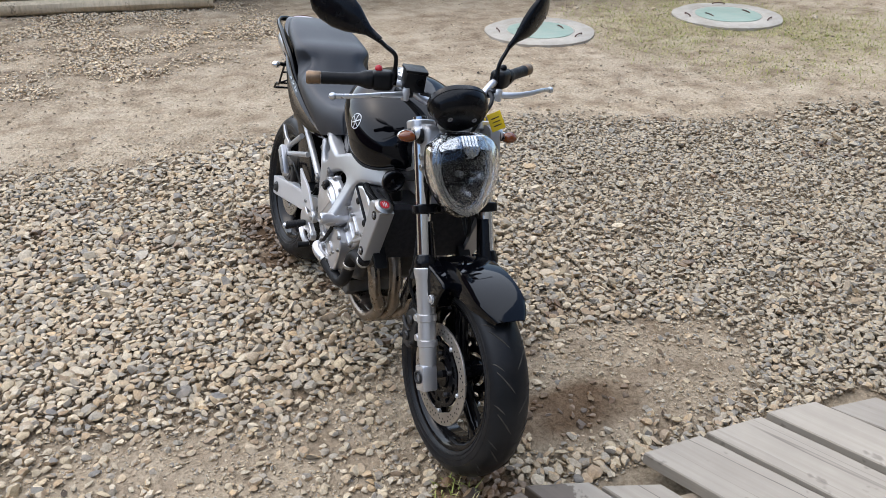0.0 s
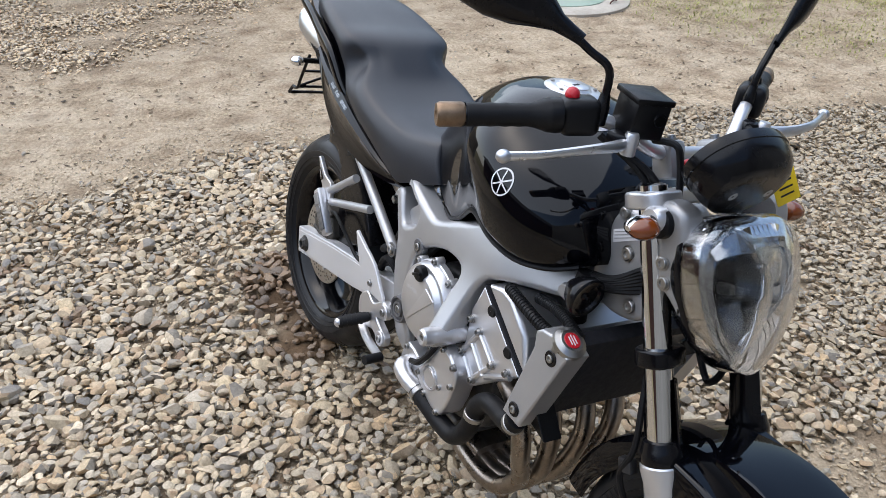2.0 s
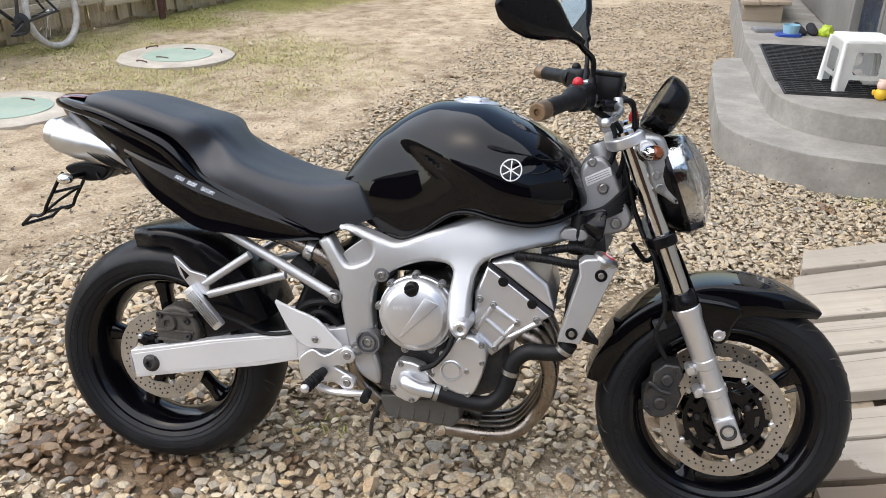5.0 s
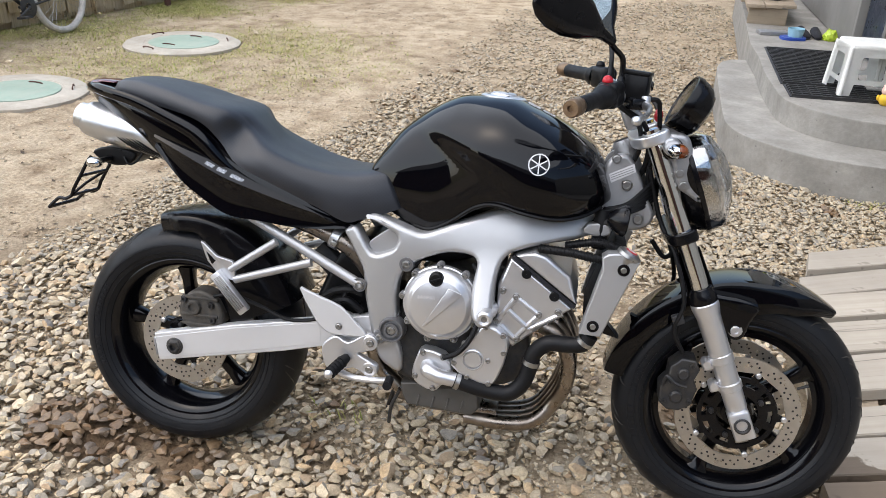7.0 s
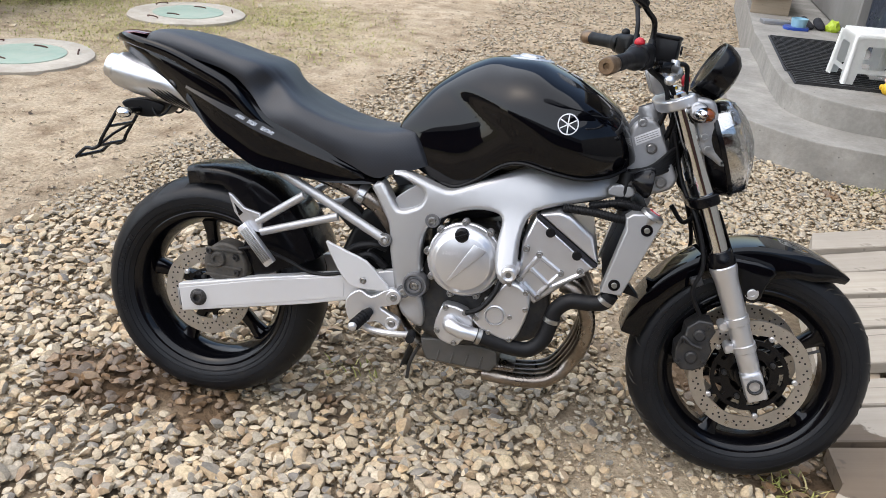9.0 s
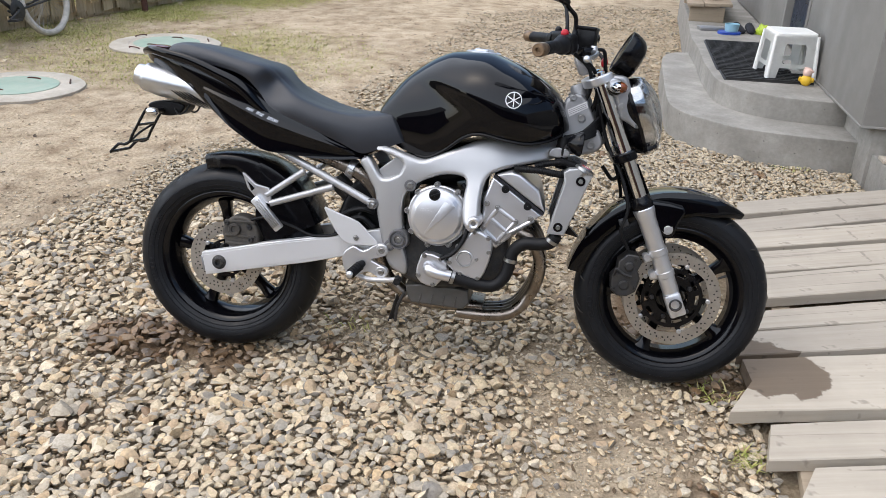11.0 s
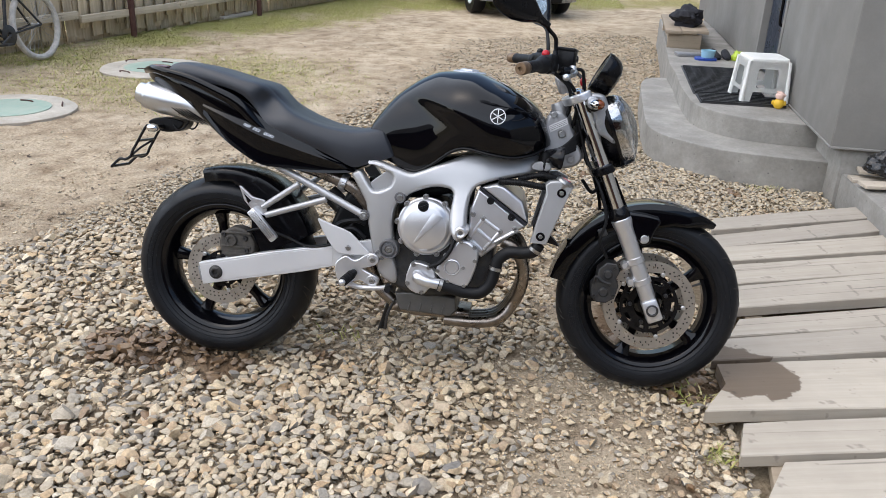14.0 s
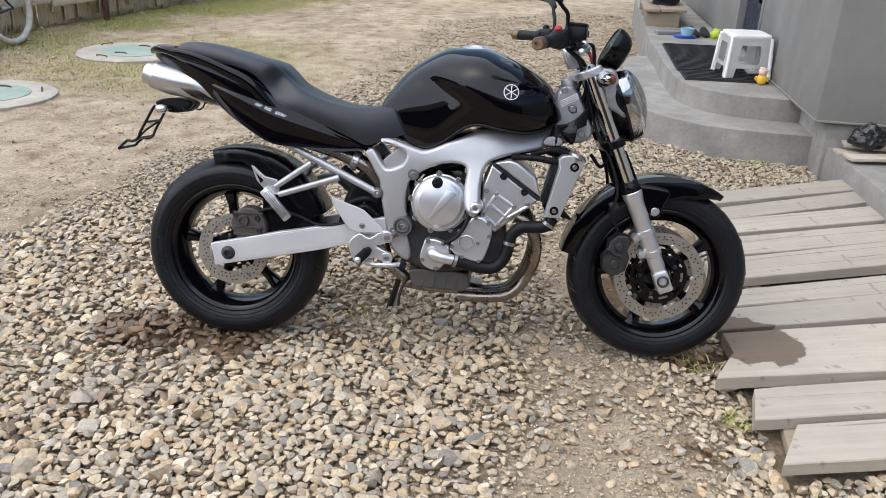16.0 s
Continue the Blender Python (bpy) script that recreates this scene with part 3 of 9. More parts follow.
def make_gravel():
    rng = random.Random(4)
    near, near_rim, far, pale, grey, wet = [], [], [], [], [], []
    for lo, hi, d, out in (((-2.0, -1.7), (2.9, 1.1), 0.0265, near), ((-2.2, 1.1), (2.9, 3.2), 0.0235, grey), ((-2.0, 3.2), (3.0, 9.5), 0.031, grey), ((-6.2, -2.6), (-2.0, 3.2), 0.028, pale), ((-2.0, -4.2), (2.8, -1.7), 0.034, near_rim), ((-5.0, 3.2), (-2.0, 8), 0.08, far)):
        nx, ny = int((hi[0] - lo[0]) / d), int((hi[1] - lo[1]) / d)
        for j in range(ny):
            for i in range(nx):
                x, y = lo[0] + (i + 0.15 + 0.7 * rng.random()) * d, lo[1] + (j + 0.15 + 0.7 * rng.random()) * d
                if y > 6 and rng.random() < 0.3:
                    continue
                if rng.random() > gravel_cover(x, y) * min(1, max(0, (y + 4.2) / 1.3)) or taken(x, y):
                    continue
                big = rng.random()
                s = d * (0.48 + 0.36 * rng.random() + (0.26 if big > 0.85 else 0) + (0.4 if big > 0.985 else 0))
                s *= 0.62 + 0.38 * min(1, gravel_cover(x, y) * 1.3)
                sink = 0.35 * s * (1 - min(1, gravel_cover(x, y) * 1.2))
                if out is pale:
                    s *= 0.85
                # the two kinds of gravel run into each other behind the bike
                kind = out
                if 0.6 < y < 1.6 and (out is near or out is grey):
                    kind = grey if rng.random() < y - 0.6 else near
                (wet if damp(x, y) > 0.55 else kind).append((x, y, ground_z(x, y) - sink + 0.003 * rng.random(), s))
    # a lower layer of small stones in the gaps
    for lo, hi, d in (((-1.6, -1.7), (2.3, 1.1), 0.021), ((-1.6, 1.1), (2.6, 3.2), 0.021)):
        for j in range(int((hi[1] - lo[1]) / d)):
            for i in range(int((hi[0] - lo[0]) / d)):
                x, y = lo[0] + (i + rng.random()) * d, lo[1] + (j + rng.random()) * d
                c = gravel_cover(x, y)
                if c > 0.3 and rng.random() < c and not taken(x, y) and damp(x, y) < 0.5:
                    far.append((x, y, ground_z(x, y) - 0.009, rng.uniform(0.006, 0.0115)))
    grit = []
    for lo, hi, n in (((-1.7, -1.7), (2.0, 1.2), 26000), ((-1.6, 1.2), (2.6, 4.5), 9000), ((-4.5, -1.5), (-1.2, 4.0), 4500)):
        for _ in range(n):
            x, y = rng.uniform(lo[0], hi[0]), rng.uniform(lo[1], hi[1])
            if not taken(x, y) and damp(x, y) < 0.3 and (x > line_map(GRAVEL_EDGE, y) or rng.random() < 0.5):
                grit.append((x, y, bed_z(x, y) + 0.001, rng.uniform(0.0035, 0.0085)))
    scatter_stones("fine_gravel", grit, 1, "fine grit between the larger stones")
    scatter_stones("gravel", near, 2, "loose grey and tan river gravel, pebbles of mixed size")
    scatter_stones("gravel", near_rim, 1, "loose grey and tan gravel in front of the house")
    scatter_stones("gravel", far, 1, "small tan gravel spread over the yard")
    scatter_stones("gravel", pale, 1, "pale dusty gravel bank at the edge of the yard", "stone_pale")
    scatter_stones("gravel", grey, 1, "greyer angular gravel between the bike and the house", "stone_grey")
    scatter_stones("wet_gravel", wet, 2, "dark wet gravel round the rear wheel", "stone_wet")


def make_litter():
    """Dead leaves and bark flakes, thin curled scraps, on the bare earth and in the grass."""
    rng = random.Random(21)
    V, F = [], []
    n = 0
    while n < 3800:
        x, y = rng.uniform(-5.5, 2.5), rng.uniform(-1.8, 9.0)
        g = gravel_cover(x, y)
        if taken(x, y) or rng.random() > (0.9 if lump(x, y, 0.9, 2.2) > 0.05 else 0.25) * (1 - 0.9 * g):
            continue
        n += 1
        s, a = rng.uniform(0.006, 0.020), rng.uniform(0, 6.283)
        w, curl = s * rng.uniform(0.25, 0.6), s * rng.uniform(0.05, 0.4)
        dx, dy, z, k = math.cos(a), math.sin(a), bed_z(x, y) + 0.003, len(V)
        for f, b in ((-1, 0.15), (-0.3, 1.0), (0.4, 0.8), (1, 0.1)):
            for g2 in (-1, 1):
                V.append((x + dx * s * f - dy * w * b * g2, y + dy * s * f + dx * w * b * g2, z + curl * (f * f + 0.4 * b * (g2 > 0))))
        F.extend([(k + 2 * i, k + 2 * i + 1, k + 2 * i + 3, k + 2 * i + 2) for i in range(3)])
    me = bpy.data.meshes.new("leaf_litter")
    me.from_pydata(V, [], F)
    m, nt, bsdf, co = base_mat("dead_leaf")
    geo = nt.nodes.new("ShaderNodeNewGeometry")
    nt.links.new(ramp(nt, geo.outputs["Random Per Island"], [(0.0, (0.05, 0.033, 0.02)), (0.5, (0.13, 0.085, 0.045)), (0.85, (0.24, 0.165, 0.09)), (1.0, (0.42, 0.36, 0.26))]), bsdf.inputs["Base Color"])
    bsdf.inputs["Roughness"].default_value = 0.8
    me.materials.append(m)
    tagged(new("leaf_litter", me), "brown dead leaves and bark flakes scattered on the earth", "leaf litter", kind="stuff")


make_ground()
make_gravel()
make_litter()


def grass_mat():
    m, nt, bsdf, co = base_mat("grass_blade")
    geo = nt.nodes.new("ShaderNodeNewGeometry")
    col = ramp(nt, geo.outputs["Random Per Island"], [(0.0, (0.22, 0.25, 0.05)), (0.4, (0.32, 0.34, 0.085)), (0.7, (0.45, 0.41, 0.15)), (1.0, (0.55, 0.46, 0.25))])
    nt.links.new(col, bsdf.inputs["Base Color"])
    bsdf.inputs["Roughness"].default_value = 0.7
    return m


def make_grass():
    rng = random.Random(9)
    V, F = [], []

    def blade(x, y, h):
        a, lean = rng.uniform(0, 6.283), rng.uniform(0.7, 2.2) * h
        w = rng.uniform(0.002, 0.004)
        dx, dy = math.cos(a), math.sin(a)
        z = ground_z(x, y)
        k = len(V)
        V.extend([(x - dy * w, y + dx * w, z), (x + dy * w, y - dx * w, z), (x + dx * lean * 0.4 + dy * w * 0.7, y + dy * lean * 0.4 - dx * w * 0.7, z + h * 0.6),
                  (x + dx * lean * 0.4 - dy * w * 0.7, y + dy * lean * 0.4 + dx * w * 0.7, z + h * 0.6), (x + dx * lean, y + dy * lean, z + h)])
        F.extend([(k, k + 1, k + 2, k + 3), (k + 3, k + 2, k + 4)])

    n = 0
    while n < 170000:
        y = rng.uniform(3.2, 15)
        x = rng.uniform(-5.5, 3.5)
        if rng.random() < grass_cover(x, y) * (1.0 if y < 10 else 0.7) and not taken(x, y):
            blade(x, y, rng.uniform(0.008, 0.024))
            n += 1
    for cx, cy, r, cnt in ((1.66, -0.30, 0.05, 70), (1.62, 0.02, 0.07, 60), (0.35, 0.22, 0.1, 20), (2.45, 2.55, 0.1, 60), (-0.2, 0.45, 0.12, 50), (1.75, -0.72, 0.07, 25)):
        for _ in range(cnt):
            a, q = rng.uniform(0, 6.283), r * math.sqrt(rng.random())
            blade(cx + q * math.cos(a), cy + q * math.sin(a), rng.uniform(0.012, 0.03))
    me = bpy.data.meshes.new("grass")
    me.from_pydata(V, [], F)
    me.materials.append(grass_mat())
    tagged(new("grass", me), "thin yellow-green grass with dry blades along the fence", "grass", kind="stuff")


make_grass()

# ---- boardwalk ----
BOARDS = [  # left x of the near and far corner, near and far y there, right x, near and far y there, top
    (1.71, 1.81, -0.594, -0.385, 2.92, -0.34, -0.125, 0.078), (1.69, 1.735, -0.385, -0.20, 2.90, -0.12, 0.085, 0.076), (1.62, 1.73, -0.19, 0.022, 2.90, 0.095, 0.315, 0.085),
    (1.735, 1.73, 0.03, 0.19, 2.88, 0.325, 0.51, 0.05), (1.715, 1.785, 0.197, 0.383, 2.86, 0.52, 0.735, 0.06), (1.815, 1.885, 0.392, 0.560, 2.86, 0.745, 0.935, 0.052),
    (1.775, 1.79, 0.570, 0.785, 2.85, 0.945, 1.195, 0.080), (1.79, 1.81, 0.795, 1.01, 2.84, 1.205, 1.425, 0.074), (1.81, 1.84, 1.02, 1.21, 2.83, 1.435, 1.635, 0.084),
    (1.87, 1.90, 1.23, 1.42, 2.80, 1.655, 1.835, 0.08), (1.93, 1.97, 1.43, 1.62, 2.86, 1.86, 2.05, 0.095)]
WET = Vector((1.785, 0.125, 0.07))


def plank_mat():
    m, nt, bsdf, co, col = wood_mat("weathered_deck_board", (0.375, 0.335, 0.28), (0.462, 0.42, 0.358))
    geo = nt.nodes.new("ShaderNodeNewGeometry")
    d = nt.nodes.new("ShaderNodeVectorMath")
    d.operation = "SUBTRACT"
    nt.links.new(geo.outputs["Position"], d.inputs[0])
    d.inputs[1].default_value = WET
    sc = nt.nodes.new("ShaderNodeVectorMath")
    sc.operation = "MULTIPLY"
    sc.inputs[1].default_value = (3.5, 3.5, 0)
    nt.links.new(d.outputs["Vector"], sc.inputs[0])
    ln = nt.nodes.new("ShaderNodeVectorMath")
    ln.operation = "LENGTH"
    nt.links.new(sc.outputs["Vector"], ln.inputs[0])
    ad = nt.nodes.new("ShaderNodeMath")
    nt.links.new(ln.outputs["Value"], ad.inputs[0])
    wob = nt.nodes.new("ShaderNodeMath")
    wob.operation = "MULTIPLY"
    nt.links.new(noise_tex(nt, geo.outputs["Position"], 11, 4), wob.inputs[0])
    wob.inputs[1].default_value = 0.55
    nt.links.new(wob.outputs["Value"], ad.inputs[1])
    wet = ramp(nt, ad.outputs["Value"], [(0.97, (1, 1, 1)), (1.0, (0, 0, 0))])
    full = mixed(nt, wet, col, mixed(nt, 1.0, col, (0.36, 0.31, 0.27), "MULTIPLY"))
    nt.links.new(full, bsdf.inputs["Base Color"])
    nt.links.new(ramp(nt, wet, [(0, (0.82,) * 3), (1, (0.5,) * 3)]), bsdf.inputs["Roughness"])
    return m


M["deck"] = plank_mat()


def make_boardwalk():
    deck = thing("boardwalk", "walkway of grey weathered planks laid on the ground, partly wet", "boardwalk", kind="structure")
    rng = random.Random(2)
    for xl, xf, a, b, xr, c, d, top in BOARDS:
        n = 14
        g = 0.011
        rings = []
        ca = Vector(((xl + xf + 2 * xr) / 4, (a + b + c + d) / 4, top - 0.022))
        ang = math.atan2((c + d - a - b) / 2, xr - (xl + xf) / 2)
        mrot = Matrix.Translation(ca) @ Matrix.Rotation(ang, 4, "Z")
        inv = mrot.inverted()
        wob = [rng.uniform(-0.0014, 0.0014) for _ in range(4 * (n + 1))]
        tilt = rng.uniform(-0.012, 0.016)
        for i in range(n + 1):
            f = i / n
            pn = Vector((xl + (xr - xl) * f, a + (c - a) * f + g / 2 + wob[4 * i], 0))
            pf = Vector((xf + (xr - xf) * f, b + (d - b) * f - g / 2 + wob[4 * i + 1], 0))
            zt, zb = top + 0.3 * wob[4 * i + 2] + tilt * (f - 0.5), top - 0.044
            u = (pf - pn).normalized() * 0.004
            e = 0.004 if 0 < i < n else 0.004
            ring = [(pn.x, pn.y, zb), (pf.x, pf.y, zb), (pf.x, pf.y, zt - e), (pf.x - u.x, pf.y - u.y, zt), (pn.x + u.x, pn.y + u.y, zt), (pn.x, pn.y, zt - e)]
            rings.append([inv @ Vector(p) for p in ring])
        bm = BM()
        skin(bm, rings)
        ob = part("plank", bm, "deck", deck, smooth=30)
        ob.matrix_basis = mrot
    for x, y, ln in ((1.95, 0.55, 2.1), (2.65, 0.8, 2.3)):
        bm = BM()
        box(bm, (0.07, ln, 0.034), pose(x, y, 0.012, 0, 0, -8), 0.003)
        part("joist", bm, "bench", deck)


make_boardwalk()

# ---- house, steps and terrace ----
HOUSE = pose(2.695, 2.29, 0, 0, 0, -3.7)
LANDING = 0.335


def block(bm, lo, hi, r=0.004):
    c = [(a + b) / 2 for a, b in zip(lo, hi)]
    return box(bm, [b - a for a, b in zip(lo, hi)], Matrix.Translation(c), r)


def make_house():
    h = thing("house", "single-storey house with smooth grey wall panels on a concrete plinth", "house", HOUSE, kind="structure")
    d0, d1, top = 1.78, 2.63, 2.40
    for name, lo, hi in (("wall_panel", (0, 0, 0.347), (0.14, d0 - 0.03, 3.0)), ("wall_panel", (0, d1 + 0.03, 0.347), (0.14, 7.25, 3.0)), ("wall_panel", (0, d0 - 0.03, top), (0.14, d1 + 0.03, 3.0)),
                         ("wall_panel", (0.004, -0.004, 0.347), (6, 0.14, 3.0))):
        bm = BM()
        block(bm, lo, hi, 0.006)
        part(name, bm, "siding", h)
    for lo, hi in (((0.004, -0.009, 0.338), (6, 0.02, 0.352)), ((-0.006, 0.0, 0.338), (0.02, d0 - 0.06, 0.352))):
        bm = BM()
        block(bm, lo, hi, 0.003)
        part("drip_trim", bm, "siding", h)
    for lo, hi in (((0.085, 0.035, -0.1), (6, 7.2, 0.345)),):
        bm = BM()
        block(bm, lo, hi, 0.008)
        part("plinth", bm, "concrete", h)
    bm = BM()
    block(bm, (0.05, d0 + 0.03, 0.36), (0.1, d1 - 0.03, top - 0.03), 0.004)
    door = part("door", bm, "navy", h, "dark navy metal door")
    for lo, hi in (((0.042, d0 + 0.12, 0.55), (0.049, d1 - 0.12, 1.3)), ((0.042, d0 + 0.12, 1.45), (0.049, d1 - 0.12, 2.3))):
        bm = BM()
        block(bm, lo, hi, 0.003)
        part("door_panel", bm, "navy", door)
    bm = BM()
    tube(bm, [(0.05, d0 + 0.14, 0.8), (0.0, d0 + 0.14, 0.8), (-0.005, d0 + 0.14, 0.95), (0.0, d0 + 0.14, 1.1), (0.05, d0 + 0.14, 1.1)], 0.011, 8)
    part("door_handle", bm, "satin", door, "black pull handle")
    for lo, hi in (((-0.008, d0 - 0.028, 0.35), (0.12, d0 + 0.03, top)), ((-0.008, d1 - 0.03, 0.35), (0.12, d1 + 0.028, top)), ((-0.008, d0 + 0.03, top - 0.03), (0.12, d1 - 0.03, top - 0.002))):
        bm = BM()
        block(bm, lo, hi, 0.004)
        part("door_frame", bm, "siding", h)
    bm = BM()
    block(bm, (-0.45, -0.5, 3.0), (6.5, 7.6, 3.14), 0.01)
    part("roof", bm, "siding", h)
    for lo, hi in (((2.2, -9, -0.1), (2.35, -0.003, 3.0)),):
        bm = BM()
        block(bm, lo, hi, 0.006)
        part("wall_panel", bm, "siding", h)


def slab(name, outline, z0, z1, material, label, category, r=0.012, n=5, smooth=20):
    poly = smooth_poly(outline, n) if n > 1 else outline
    bm = BM()
    plate(bm, poly, z0, z1, r)
    for v in bm.verts:
        v.co = Vector((v.co.x, v.co.z, v.co.y))
    return tagged(part(name, bm, material, None, smooth=smooth), label, category, kind="structure")


def make_steps():
    low = [(2.82, 2.54), (2.60, 2.565), (2.43, 2.595), (2.28, 2.635), (2.14, 2.69), (1.98, 2.835), (1.87, 2.97), (1.815, 3.13), (1.803, 3.30), (1.835, 3.80), (1.90, 4.60), (1.95, 4.90), (2.03, 5.05), (2.16, 5.11), (2.9, 5.2)]
    slab("lower_step", spl_open(low) + [(2.9, 2.54)], -0.1, 0.19, "concrete", "curved lower entrance step of bare grey concrete", "step", 0.007, 1)
    up = [(2.84, 2.875), (2.66, 2.885), (2.50, 2.915), (2.39, 2.955), (2.26, 3.05), (2.16, 3.19), (2.11, 3.37), (2.108, 3.70), (2.118, 4.03), (2.155, 4.5)]
    slab("upper_step", spl_open(up) + [(2.17, 5.03), (2.31, 6.40), (2.464, 7.9), (2.53, 8.6), (3.1, 8.6), (3.0, 5.0), (2.86, 2.875)], -0.1, LANDING, "concrete", "upper entrance landing of smooth grey concrete running along the house", "step", 0.007, 1)
    bm = BM()
    block(bm, (2.80, -6.0, -0.1), (4.75, 2.322, 0.19), 0.012)
    tagged(part("terrace", bm, "concrete"), "low concrete terrace beside the boardwalk", "terrace", kind="structure")


def spl_open(pts):
    return [(p.x, p.y) for p in spline([(a, b, 0) for a, b in pts], 5)]


make_house()
make_steps()


def make_dark_backdrop():
    """Unseen dark mass in shed form, added behind the viewer to darken reflections and that side's light."""
    b = thing("shed", "unseen dark shed-shaped backdrop added to darken reflections", "shed", pose(-1.0, -8.5, 0), kind="structure")
    bm = BM()
    block(bm, (-9, -3, -0.1), (8, 0, 2.9), 0.01)
    part("wall", bm, "rust", b)
    bm = BM()
    plate(bm, [(-3.4, 2.6), (-1.5, 4.0), (0.5, 2.6), (0.5, 2.7), (-1.5, 4.12), (-3.4, 2.7)], -9.3, 8.3, 0.01)
    for v in bm.verts:
        v.co = Vector((v.co.y, v.co.x, v.co.z))
    part("roof", bm, "dark_metal", b)
    for k in range(60):
        bm = BM()
        block(bm, (-9 + k * 0.283, 0.0, 0.0), (-8.73 + k * 0.283, 0.025, 2.88), 0.004)
        part("board", bm, "rust", b)


make_dark_backdrop()


def make_mat(x0, x1, y0, y1, z, skew):
    """A ribbed rubber mat: a thin base with rows of raised ribs and cross bars."""
    m = thing("door_mat", "black ribbed rubber mat lying on the concrete landing", "mat", pose(0, 0, z), group="door mats")
    bm = BM()
    plate(bm, [(x0 + skew * (y0 - 3), y0), (x1 + skew * (y0 - 3), y0), (x1 + skew * (y1 - 3), y1), (x0 + skew * (y1 - 3), y1)], 0, 0.006, 0.002)
    for v in bm.verts:
        v.co = Vector((v.co.x, v.co.z, v.co.y))
    part("base", bm, "mat", m)
    bm = BM()
    k = 0
    y = y0 + 0.012
    while y < y1 - 0.01:
        sx = skew * (y - 3)
        box(bm, (x1 - x0 - 0.02, 0.016, 0.013), Matrix.Translation(((x0 + x1) / 2 + sx, y, 0.012)), 0)
        y += 0.05
    x = x0 + 0.02
    while x < x1:
        bm2 = tube(bm, [(x + skew * (y0 - 3), y0 + 0.01, 0.010), (x + skew * (y1 - 3), y1 - 0.01, 0.010)], 0.0065, 4, n=1)
        x += 0.055
    part("ribs", bm, "mat", m, smooth=0)


make_mat(2.11, 2.62, 3.67, 4.88, LANDING + 0.0005, 0.075)
make_mat(2.14, 2.715, 3.345, 3.655, LANDING + 0.0005, 0.05)


def make_stool():
    """A moulded stool: rounded seat, four splayed corner legs and low aprons with openings between them."""
    s = thing("plastic_stool", "white moulded plastic stool standing on the rubber mat", "stool", pose(2.585, 3.57, LANDING + 0.019, 0, 0, 3))
    top, foot, h = 0.140, 0.156, 0.295
    bm = BM()
    poly = [(a * top, b * top) for a, b in ((1, 0.75), (0.93, 0.93), (0.75, 1), (-0.75, 1), (-0.93, 0.93), (-1, 0.75), (-1, -0.75), (-0.93, -0.93), (-0.75, -1), (0.75, -1), (0.93, -0.93), (1, -0.75))]
    plate(bm, poly, h - 0.03, h, 0.01)
    for v in bm.verts:
        v.co = Vector((v.co.x, v.co.z, v.co.y))
    part("seat", bm, "white", s)

    def half(z):
        return top + (foot - top) * (1 - z / h)

    for side in range(4):
        rot = Matrix.Rotation(side * math.pi / 2, 4, "Z")
        bm = BM()
        vo = {}
        th = 0.006

        def vert(u, z, t):
            key = (round(u, 4), round(z, 4), t)
            if key not in vo:
                vo[key] = bm.verts.new(rot @ Vector((u * half(z), -half(z) + t, z)))
            return vo[key]

        quads = [((-1, 0), (-0.62, 0), (-0.55, 0.07), (-1, 0.07)), ((0.62, 0), (1, 0), (1, 0.07), (0.55, 0.07)), ((-1, 0.07), (-0.55, 0.07), (-0.48, 0.115), (-1, 0.115)),
                 ((0.55, 0.07), (1, 0.07), (1, 0.115), (0.48, 0.115)), ((-0.55, 0.07), (0.55, 0.07), (0.42, 0.10), (-0.42, 0.10)), ((-0.55, 0.07), (-0.42, 0.10), (-0.48, 0.115)),
                 ((0.55, 0.07), (0.48, 0.115), (0.42, 0.10)), ((-1, 0.115), (-0.48, 0.115), (-0.48, 0.215), (-1, 0.215)), ((0.48, 0.115), (1, 0.115), (1, 0.215), (0.48, 0.215)),
                 ((-1, 0.215), (-0.48, 0.215), (-0.42, 0.235), (-1, 0.29)), ((0.48, 0.215), (1, 0.215), (1, 0.29), (0.42, 0.235)), ((-0.42, 0.235), (0.42, 0.235), (1, 0.29), (-1, 0.29))]
        for q in quads:
            bm.faces.new([vert(u, z * h / 0.31, 0.0) for u, z in q])
        bmesh.ops.solidify(bm, geom=bm.faces[:], thickness=th)
        part("side_panel", bm, "white", s)
    for side in range(4):
        rot = Matrix.Rotation(side * math.pi / 2, 4, "Z")
        bm = BM()
        tube(bm, [rot @ Vector((-foot + 0.004, -foot + 0.004, 0.0)), rot @ Vector((-top + 0.004, -top + 0.004, h - 0.02))], [0.016, 0.012], 10, n=1)
        part("leg", bm, "white", s)


make_stool()


